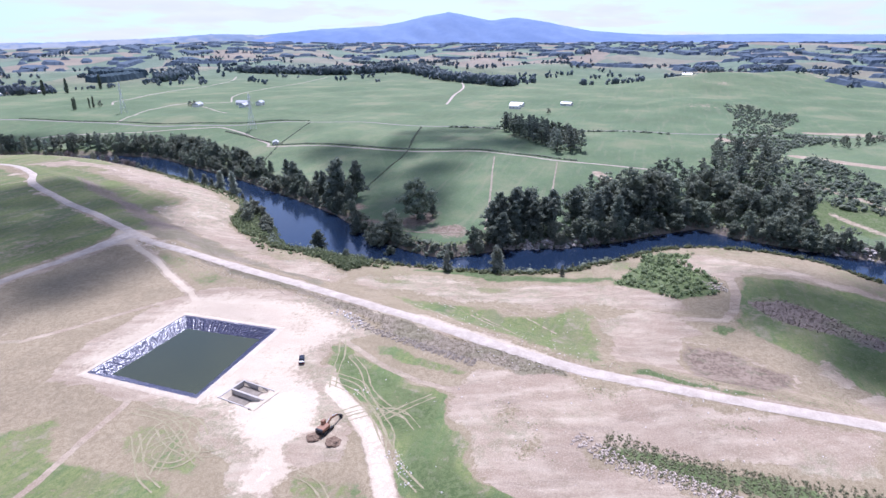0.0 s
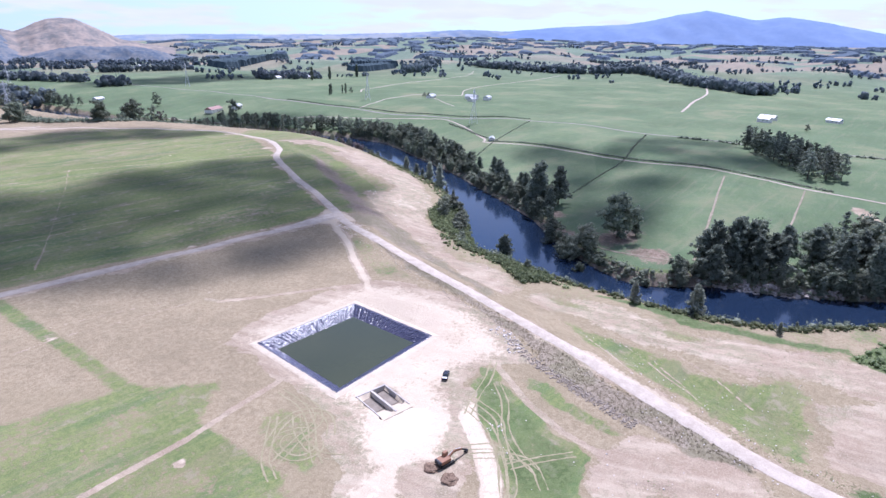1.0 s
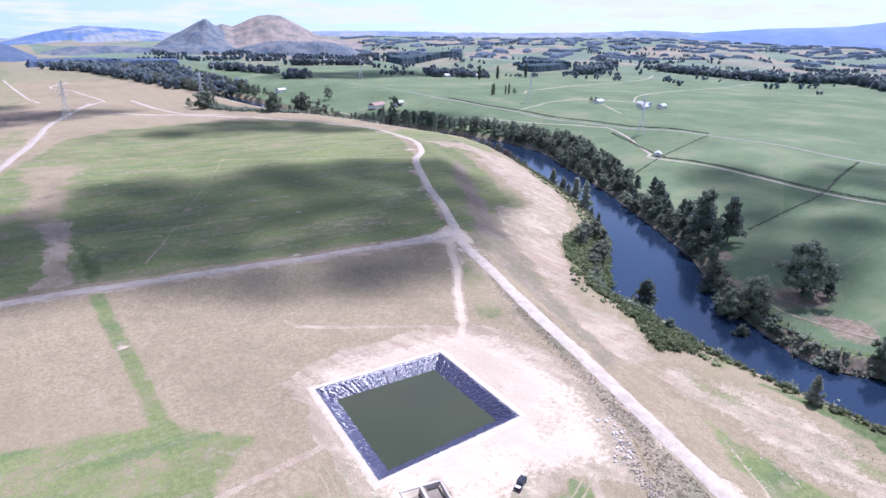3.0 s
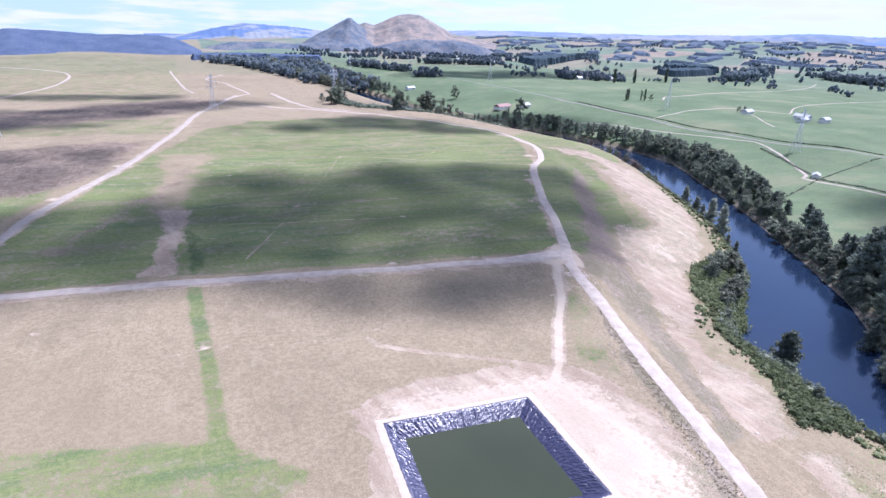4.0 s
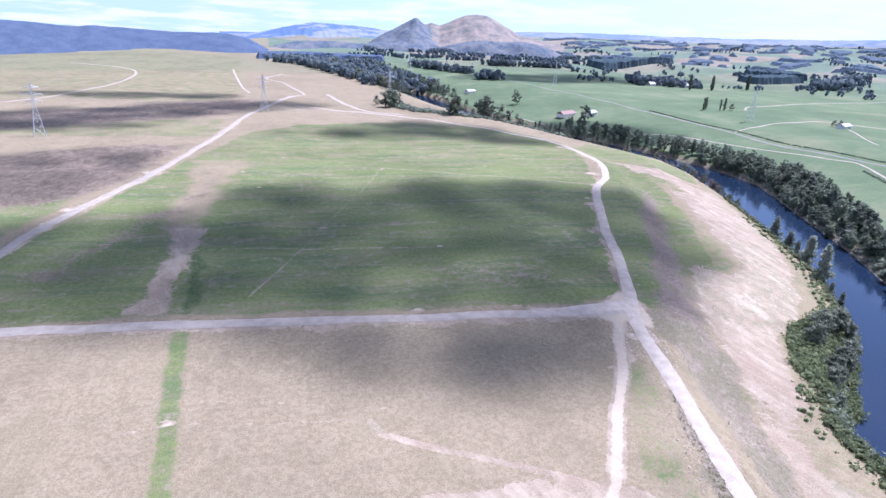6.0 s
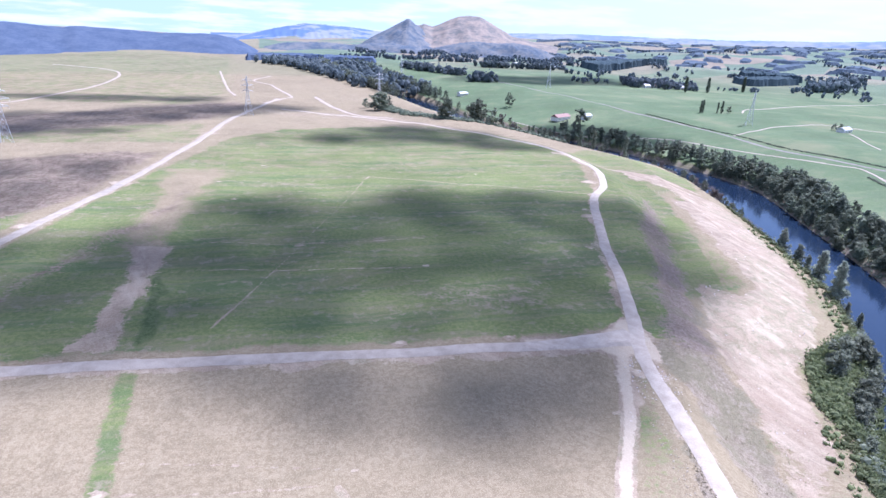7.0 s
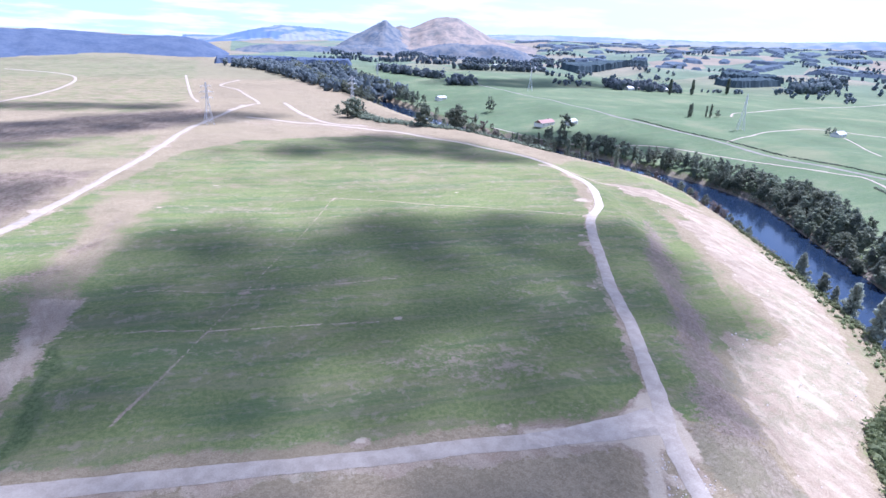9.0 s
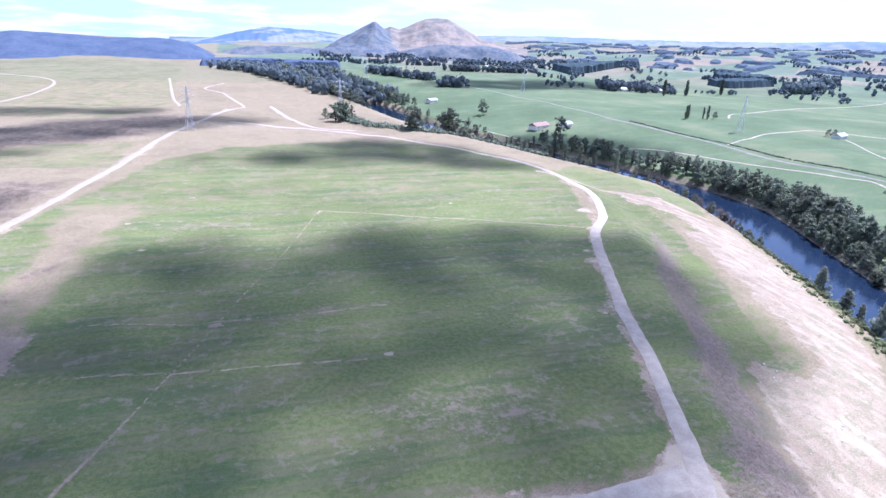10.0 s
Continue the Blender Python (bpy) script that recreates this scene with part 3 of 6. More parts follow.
HEATH_S = [(129, -156), (135, -166), (129, -176), (120, -184), (112, -193), (98, -205), (92, -200), (101, -190), (108, -181), (109, -172), (115, -163), (122, -157)]
BANK_STRIP = [(88, 66), (84, 42), (76, 15), (71, -8), (66, -30), (61, -47), (56, -64), (53, -82), (50, -99), (46, -101), (44, -88), (46, -70), (46, -58), (52, -44), (60, -30),
              (67, -8), (72, 14), (82, 52)]
FORK = [(90, 93), (97, 97), (88, 72), (82, 51), (75, 35), (73, 26), (69, 22), (64, 29), (59, 33), (72, 59)]
NORTH_FIELD = [(-130, 122), (-30, 121), (84, 113), (104, 118), (118, 152), (134, 190), (158, 240), (182, 300), (198, 340), (206, 395), (186, 470), (131, 530),
               (58, 520), (-9, 500), (-52, 450), (-62, 400), (-80, 330), (-100, 230)]
WEST_SWARD = [(-132, 122), (-112, 222), (-97, 320), (-400, 330), (-400, 122)]
WEST_SOIL = [(-420, 330), (-300, 350), (-191, 348), (-162, 374), (-124, 397), (-84, 390), (-90, 292), (-107, 246), (-135, 233), (-260, 236), (-420, 250)]
FLATS = [(-1200, 620), (-80, 640), (-50, 760), (-70, 1000), (-110, 1500), (-1200, 1500)]
PLOUGH = [(-60, 123), (-57, 143), (-56, 155), (-56, 171), (-60, 190), (-62, 205), (-46, 205), (-45, 183), (-46, 164), (-47, 149), (-44, 123)]
WORN_STRIP = [(-60, 123), (-57, 143), (-56, 171), (-67, 198), (-71, 215), (-72, 238), (-68, 269), (-69, 330), (-40, 330), (-42, 255), (-43, 210), (-46, 183), (-47, 149), (-44, 123)]
JUNCTION = [(66, 114), (90, 111), (96, 116), (103, 122), (106, 121), (107, 110), (105, 100), (102, 94), (98, 97), (94, 99), (90, 94), (88, 87), (85, 81), (82, 75), (78, 75), (81, 82), (84, 90),
            (89, 100), (86, 103), (66, 106)]
PLOUGH_C = [(-102, 158), (-91, 186), (-79, 222), (-65, 257), (-60, 293), (-50, 303), (-46, 255), (-54, 227), (-69, 193), (-78, 176), (-82, 146), (-93, 143)]
SOIL_FAR = [(-400, 520), (-268, 556), (-193, 621), (-67, 711), (-32, 667), (-74, 553), (-162, 489), (-228, 441), (-400, 430)]
STRIP = [(-41, 116), (-38.5, 91), (-35, 65), (-32, 37), (-30.5, 13), (-28.5, -7), (-26, -44)]
STRIP_RANK = [(-33, 28), (-28, 28), (-25, 8), (-23, -10), (-21, -30), (-27, -34), (-32, -4)]
GREEN_STRIP = [(-49, 167), (-44, 181), (-40, 155), (-37, 135), (-38, 124), (-43, 125), (-45, 145)]
SOUTH_GREEN = [(-130, 48), (-77, 40), (-55, 35), (-36, 30), (-24, 25), (-10, 14), (-24, -3), (-22, -26), (-22, -40), (-60, -90), (-130, -60)]
YARD_GREEN = [(-20, -8), (-6, -8), (-5, -22), (-13, -32), (-22, -36)]
LEAN_GREEN = [(40, -32), (41, -37), (34, -51), (29, -64), (26, -74), (18, -76), (8, -84), (0, -89), (-4, -96), (-14, -110), (-20, -100), (-10, -74), (-3, -70), (6, -63),
              (13, -55), (18, -46), (21, -41), (29, -38)]
LEAN_EAST = [(42, -41), (46, -49), (42, -62), (39, -75), (34, -71), (36, -57)]
RIVER_GREEN = [(90, -24), (93, -45), (91, -56), (94, -68), (88, -72), (94, -85), (104, -99), (98, -104), (81, -105), (60, -109), (54, -106), (57, -94), (61, -80), (66, -66),
               (72, -55), (80, -36)]
BANK_GREEN = [(120, -23), (122, -37), (122, -49), (119, -61), (121, -69), (124, -79), (130, -95), (134, -110), (141, -108), (138, -90), (134, -77), (134, -60), (132, -40), (126, -22)]
EAST_GREEN = [(153, -154), (157, -174), (152, -192), (146, -210), (110, -230), (60, -230), (60, -190), (78, -174), (88, -165), (98, -154), (109, -148), (124, -150)]
BUSH_GREEN = [(131, -106), (150, -112), (174, -117), (183, -138), (165, -134), (150, -144), (133, -147), (122, -130)]
WEST_GREEN2 = [(-420, 420), (-60, 420), (-70, 540), (-150, 520), (-420, 520)]
ROAD_GREENS = [[(42, -132), (40, -140), (36, -149), (33, -146), (36, -135)], [(54, -113), (59, -121), (56, -135), (55, -149), (51, -149), (49, -135), (51, -119)],
               [(24, -88), (28, -92), (24, -98), (19, -95)], [(100, -138), (109, -142), (103, -149), (94, -144)]]
LOW_BARE = [[(81, -165), (90, -171), (82, -176), (75, -175), (73, -169)], [(71, -172), (79, -183), (60, -185), (54, -172)]]
BALD = [[(34, 155), (50, 154), (67, 150), (88, 138), (81, 129), (65, 129), (44, 138), (35, 146)], [(60, 152), (77, 153), (89, 157), (95, 153), (86, 138), (76, 139), (65, 146)],
        [(-3, 164), (10, 164), (12, 156), (2, 157)], [(60, 196), (95, 190), (112, 180), (90, 182), (62, 188)], [(-8, 226), (40, 222), (96, 212), (60, 216), (0, 220)],
        [(-20, 300), (30, 296), (20, 286), (-30, 290)], [(-30, 205), (10, 203), (50, 207), (44, 199), (-20, 198)], [(-86, 120), (20, 116), (90, 112), (84, 120), (0, 123), (-80, 126)]]


PATCHES = [(24, -88, 3, 2, 60), (14, -96, 4, 2, 50), (40, -110, 2, 4, 60), (36, -140, 2, 5, 60), (56, -104, 1.6, 10, 120), (58, -132, 1.8, 12, 160), (54, -158, 1.6, 8, 90), (112, -60, 4, 8, 90),
           (108, -20, 3, 8, 90), (104, -150, 5, 4, 70), (66, -168, 5, 4, 60), (78, 20, 2, 9, 70), (118, 64, 3, 8, 60)]
LINES = [
    ([(-36.4, 78.4), (-13, 73.5), (9.7, 68.3)], 0.35, 0.5),
    ([(9, 63), (11, 58), (23, 51), (37, 44), (47, 38.5), (56, 33)], 0.9, 0.85),
    ([(-52, 177.5), (-27, 177), (-6, 174), (21, 172), (43, 170)], 0.45, 0.52),
    ([(-23, 133), (-15, 152), (-7, 173)], 0.45, 0.5),
    ([(-7, 173), (5, 204), (28, 265), (42, 307)], 0.3, 0.48),
    ([(41, 303), (43, 308), (75, 297), (108, 285), (164, 264)], 0.5, 0.6),
    ([(-35, 206), (-3, 200), (32, 200), (58, 203)], 0.4, 0.54),
    ([(-62, -6), (-45, -4), (-30, -3), (-16, 0), (-3, 2)], 0.8, 0.75),
    ([(43, -34), (39, -42), (34, -51), (30, -63), (29, -73), (34, -80)], 0.9, 0.85),
    ([(152, -150), (134, -151), (119, -149), (109, -145), (106, -132)], 1.6, 0.62),
    ([(-46, 67), (-34, 69), (-16, 66), (8, 64)], 0.5, 0.46),
    ([(60, -92), (54, -95), (44, -96), (30, -99)], 0.9, 0.42),
    ([(94, 250), (120, 235), (140, 226)], 0.3, 0.45),
    ([(66, -64), (76, -52), (84, -40)], 0.5, 0.5), ([(72, -78), (84, -62), (91, -48)], 0.4, 0.5), ([(80, -92), (90, -78), (97, -60)], 0.4, 0.5), ([(64, -84), (78, -74), (88, -60)], 0.35, 0.48),
]
BAYS = [(144, 224, 4.5), (166, 263, 4), (176, 290, 6), (124, 182, 2.5), (-107, 232, 6), (-88, 300, 7), (-80, 350, 6), (-66, 470, 8), (147, 236, 2.5), (50, 171, 1.6), (3, 199, 1.2), (12, 66.5, 1.3),
        (-28, 266, 1.6), (-19, 342, 2.0), (30, 117.5, 2.6), (63, 115, 2.0), (-36, 112, 2.2), (-52, 178, 3.0), (-82, 90, 1.3), (-34, -9, 1.6), (110, 312, 1.8), (-40, 300, 1.6), (-36, 69, 2.0),
        (92, 92, 2.4), (96, 88, 1.6)]


def ground_lines(low, high_, step):
    """Even lines over the near ground, wider and wider apart beyond it."""
    inner = list(np.arange(low, high_ + step / 2, step))
    out, gap, at = [], step, inner[-1]
    while at < 4900:
        gap *= 1.045
        at += gap
        out.append(at)
    back, gap, at = [], step, inner[0]
    while at > -4900:
        gap *= 1.045
        at -= gap
        back.append(at)
    return np.array(back[::-1] + inner + out)


def build_ground():
    xs, ys = ground_lines(-120, 262, 0.95), ground_lines(-190, 318, 0.95)
    gx, gy = np.meshgrid(xs, ys)
    px, py = gx.ravel(), gy.ravel()
    pz = height(px, py)
    nx, ny = len(xs), len(ys)
    me = bpy.data.meshes.new("ground")
    i = (np.arange(ny - 1)[:, None] * nx + np.arange(nx - 1)[None, :]).ravel()
    quads = np.stack([i, i + 1, i + nx + 1, i + nx], 1).astype(np.int32)
    me.vertices.add(len(px))
    me.vertices.foreach_set("co", np.stack([px, py, pz], 1).astype(np.float32).ravel())
    me.loops.add(quads.size)
    me.polygons.add(len(quads))
    me.loops.foreach_set("vertex_index", quads.ravel())
    me.polygons.foreach_set("loop_start", (np.arange(len(quads)) * 4).astype(np.int32))
    me.polygons.foreach_set("use_smooth", np.ones(len(quads), bool))
    me.update()
    me.validate()
    dn, df = to_line(px, py, NEAR), to_line(px, py, FAR)
    across = (df < dn) | inside(px, py, NEAR + FAR[::-1])
    r, az = np.hypot(px, py + 40), np.degrees(np.arctan2(px, py + 40))
    # outlines wander a little, as worn edges do
    ex, ey = px.copy(), py.copy()
    for size, k, seed in ((26, 1.8, 41), (9, 0.9, 43), (4, 0.45, 45)):
        px, py = px + k * soft_noise(ex, ey, size, seed), py + k * soft_noise(ex, ey, size, seed + 1)
    top = np.maximum
    none = np.zeros(px.shape)
    bare = within(px, py, PAD, 1.6)
    for poly, soft, k in ((PINK, 3, 0.84), (SHELF, 3, 0.82), (STRAND, 5, 0.78), (POINT, 3, 0.74), (SLOPE, 3.5, 0.84), (PLOUGH, 3, 0.66), (JUNCTION, 1.6, 0.9)) + tuple((p, 3, 0.72) for p in LOW_BARE):
        bare = top(bare, within(px, py, poly, soft) * k)
    bare = top(bare, along(px, py, [(196, 385), (207, 366), (216, 350), (240, 330), (262, 300)], 4, 3) * 0.8)
    for poly, soft, k in ((SLOPE_SWARD, 4, 0.66), (SLOPE_TOP, 4, 0.6), (RIVER_GREEN, 4, 0.65), (LEAN_GREEN, 1.3, 1.0), (LEAN_EAST, 2, 0.9)):
        bare = np.minimum(bare, 1 - within(px, py, poly, soft) * k)
    for line, half in (([(-20, 620), (30, 600), (80, 580), (140, 500)], 26), ([(-60, 330), (-40, 430), (-46, 520)], 5)):
        bare = top(bare, along(px, py, line, half, 8) * 0.46)
    for line, half, k in LINES:
        bare = top(bare, along(ex, ey, line, half + 0.1, 0.6) * min(1, k * 1.55))
    for x, y, s in BAYS:
        bare = top(bare, np.clip(0.5 + (s - np.hypot(px - x, (py - y) * 1.5)) / (1.0 * s), 0, 1) * 0.85)
    verge = [(96, 88), (104, 118), (118, 154), (127, 181), (138, 206), (155, 245), (165, 262), (181, 284), (197, 322), (200, 352)]
    bare = top(bare, along(px, py, verge, 2.7, 1.6) * 0.56)
    bare = top(bare, along(px, py, [(-109, 118), (-40, 114.5), (18, 110), (68, 107), (96, 106)], 4.0, 1.6) * 0.62)
    bare = top(bare, along(px, py, [(92, 73), (81, 28), (72, -15), (60, -60), (51, -98), (49, -135), (48, -190)], 3.6, 1.8) * 0.68)
    bare = top(bare, along(px, py, [(-118, 154), (-109, 214), (-88, 295), (-75, 394), (-56, 577), (-20, 740)], 5.0, 3) * 0.58)
    weed = none.copy()
    for x, y, sx, sy, n in PATCHES:
        weed = top(weed, np.exp(-0.35 * (((px - x) / sx) ** 2 + ((py - y) / sy) ** 2)))
    bare = bare - weed * 0.36
    green = within(px, py, NORTH_FIELD, 5) * 0.9 * (1 - 0.36 * ease((py - 220) / 130)) * (1 - 0.5 * within(px, py, WORN_STRIP, 9))
    green = top(green, within(px, py, [(100, 108), (120, 150), (140, 204), (166, 261), (198, 320), (204, 350), (212, 296), (186, 243), (157, 187), (131, 137), (117, 100)], 3) * 0.78)
    green = top(green, within(px, py, [(196, 330), (204, 362), (228, 344), (236, 320), (224, 290), (217, 262), (202, 226), (186, 186), (166, 148), (146, 138), (130, 108), (160, 190)], 3) * 0.62)
    for poly, soft, k in ((WEST_SWARD, 6, 0.6), (SOUTH_GREEN, 4, 0.56), (RIVER_GREEN, 5, 0.72), (EAST_GREEN, 4, 0.85), (WEST_GREEN2, 10, 0.5), (FLATS, 40, 0.47), (LEAN_GREEN, 2, 0.8),
                          (LEAN_EAST, 2, 0.62), (STRAND, 8, 0.56), (FORK, 2, 0.47), (YARD_GREEN, 3, 0.52), ([(-12, -50), (-8, -60), (-6, -66), (-14, -72), (-22, -66), (-20, -54)], 2, 0.54), (SLOPE_SWARD, 4, 0.47), (SLOPE_TOP, 3, 0.54), ([(196, 340), (204, 400), (236, 420), (288, 380), (290, 340), (266, 296), (240, 328)], 6, 0.56)):
        green = top(green, within(px, py, poly, soft) * k)
    green = top(green, np.where(across, 0, ease((dn - 4) / 4) * (1 - ease((dn - 20) / 40)) * 0.42))
    green = top(green, along(ex, ey, STRIP, 3.7, 2.5) * 0.60)
    green = top(green, within(ex, ey, STRIP_RANK, 3.0) * 0.8)
    lush = within(px, py, BUSH_GREEN, 4) * 0.9
    for poly, soft, k in ((LEAN_GREEN, 4, 0.56), (RIVER_GREEN, 8, 0.42), (EAST_GREEN, 10, 0.52), (BANK_GREEN, 4, 0.66), (GREEN_STRIP, 2.5, 0.66)) + tuple((p, 2, 0.6) for p in ROAD_GREENS):
        lush = top(lush, within(px, py, poly, soft) * k)
    lush = top(lush, along(px, py, [(21, -112), (18, -124), (16, -140), (18, -165)], 4.5, 3) * 0.62)
    lush, green = top(lush, weed * 0.36), top(green, weed * 0.5)
    reach = 1 - ease((r - 820) / 160)
    lush = top(lush, np.where(across, 0, 1 - ease((dn - 3) / 7)) * 0.62 * reach)
    lush = top(lush, np.where(across, 1 - ease((df - 6) / 12), 0) * 0.6 * reach)
    bare = np.minimum(bare, 1 - lush * 0.8 * (within(px, py, BANK_GREEN, 4) > 0.3))
    scrub = top(within(px, py, HEATH_N, 6) * 0.74, within(px, py, HEATH_S, 3) * 0.9)
    rank = top(within(px, py, BANK_STRIP, 1.8) * 0.9, within(px, py, ROAD_SLOPE, 3) * 0.8)
    bald = none.copy()
    for poly in BALD:
        bald = top(bald, within(px, py, poly, 6) * 0.5)
    soil = none.copy()
    for poly, soft, k in ((WEST_SOIL, 14, 0.74), (PLOUGH_C, 9, 0.5), (SOIL_FAR, 20, 0.7), (SHELF_DARK, 4, 0.7)):
        soil = top(soil, within(px, py, poly, soft) * k)
    px, py = ex, ey
    for x, y, s, k in ((772, -172, 55, 0.5), (1233, -248, 110, 0.6), (1060, -210, 60, 0.5), (1279, -404, 60, 0.6), (1672, 183, 130, 0.55), (2000, 408, 150, 0.55), (1844, 2257, 240, 0.55), (2150, 2321, 260, 0.55), (2697, 2502, 300, 0.55), (2584, 2639, 260, 0.5), (-480, 1473, 130, 0.55), (-399, 1592, 130, 0.55), (1132, -151, 90, 0.5), (830, 259, 60, 0.42), (1300, 1150, 200, 0.5), (1050, 1420, 150, 0.5)):
        bare = top(bare, np.clip(1.2 - np.hypot((px - x) * 0.9, (py - y) * 0.8) / s, 0, 1) * k * 0.9)
        soil = top(soil, np.clip(1.2 - np.hypot((px - x) * 0.9, (py - y) * 0.8) / s, 0, 1) * k * 0.8)
    for line, half in (([(582, -262), (576, -290), (568, -318)], 9), ([(430, -225), (412, -255), (395, -292)], 8), ([(300, -222), (276, -240), (255, -262)], 2.5), ([(360, -215), (330, -240), (300, -262)], 2.5),
                       ([(345, -80), (333, -90), (326, -97)], 5), ([(505, -175), (470, -196)], 8)):
        bare = top(bare, along(px, py, line, half, 4) * 0.9)
    lush = top(lush, np.clip(1.4 - np.hypot(px - 298, py + 236) / 36, 0, 1) * 0.8)
    for x, y, s, k in ((222, 14, 20, 0.85), (204, 40, 22, 0.85), (252, 90, 16, 0.75), (207, -10, 18, 0.8), (236, 64, 15, 0.7), (226, -38, 18, 0.7), (214, 20, 26, 0.6)):
        soil = top(soil, np.clip(1.15 - np.hypot(px - x, py - y) / s, 0, 1) * k)
    scrub = top(scrub, np.where(across, 1 - ease((df - 3) / 7), 0) * 0.62 * reach)
    bare = np.where(within(px, py, SHELF_DARK, 5) > 0.5, bare * 0.35, bare)
    lime = top(within(px, py, LIME, 6) * 0.98, within(px, py, PAD, 10) * 0.60)
    lime = top(lime, within(px, py, LIME_SPREAD, 5) * 0.78)
    for x, y, s in BAYS:
        lime = top(lime, np.clip(0.5 + (s - np.hypot(px - x, (py - y) * 1.4)) / (1.2 * s), 0, 1) * 0.52)
    lime = np.minimum(lime, 1 - within(px, py, DIG, 2.5))
    haul = [(27, -37), (19, -44), (13, -53), (6, -61), (-4, -68), (-13, -74), (-26, -90)]
    lime = top(lime, along(px, py, haul, 2.4, 0.9) * 0.80 * ease((-36 - py) / 8))
    drive = [(97, 107), (90, 95), (79, 73), (68, 56), (57, 36), (50, 26)]
    lime = top(lime, along(px, py, drive, 1.7, 0.9) * 0.66)
    lime = top(lime, within(px, py, JUNCTION, 1.6) * 0.62)
    lime = top(lime, along(px, py, [(66, -50), (60, -66), (56, -80), (52, -95)], 3.4, 1.6) * 0.62)
    bare = top(bare, along(px, py, drive, 2.2, 1.0))
    bare = top(bare, along(px, py, haul, 2.5, 1.0))
    far = np.where(across, ease((df - 2) / 8), ease((r - 900) / 250) * (0.47 + 0.43 * np.maximum(ease((px - 60) / 200), ease((r - 1450) / 150) * (az > -3))))
    # grows with distance and brings in the haze-tinted upland colours
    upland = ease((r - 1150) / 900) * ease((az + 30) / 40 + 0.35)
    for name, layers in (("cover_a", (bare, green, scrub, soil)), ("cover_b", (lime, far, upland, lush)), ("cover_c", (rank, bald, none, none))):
        at = me.attributes.new(name, "FLOAT_COLOR", "POINT")
        at.data.foreach_set("color", np.stack(layers, 1).astype(np.float32).ravel())
    me.materials.append(FARMLAND)
    return tagged(new("ground", me), "rolling farmland of dry and green pasture with bare earth", "ground", kind="structure")


build_ground()


def band(name, points, width, mat, lift=0.16, ragged=0.25, step=2.0, seed=0, rows=4, ends=None):
    """A road or track laid on the ground, with uneven edges. ends: widths at its start and end."""
    line = smooth_line(points, step)
    tangent = np.gradient(line, axis=0)
    tangent /= np.linalg.norm(tangent, axis=1)[:, None] + 1e-9
    side = np.stack([tangent[:, 1], -tangent[:, 0]], 1)
    rng = np.random.RandomState(seed + len(points))
    n = len(line)
    t = np.linspace(0, 1, n)
    half = np.interp(t, [0, 1], ends) / 2 if ends else np.full(n, width / 2)

    def wander(k):
        return np.convolve(rng.uniform(-1, 1, n + 4), np.ones(5) / 5, "valid") * k + rng.uniform(-1, 1, n) * k * 0.35

    left, right = -half - wander(ragged), half + wander(ragged)
    verts, faces = [], []
    for j in range(rows + 1):
        u = j / rows
        off = left * (1 - u) + right * u
        p = line + side * off[:, None]
        crown = 0.0 if j in (0, rows) else 0.06
        z = height(p[:, 0], p[:, 1], False) + lift * (0.25 if j in (0, rows) else 1.0) + crown
        verts += [(*q, zz) for q, zz in zip(p, z)]
    for j in range(rows):
        for i in range(n - 1):
            a = j * n + i
            faces.append((a, a + 1, a + n + 1, a + n)[::-1])
    ob = new(name, mesh_from(name, verts, faces, mat, True))
    return ob


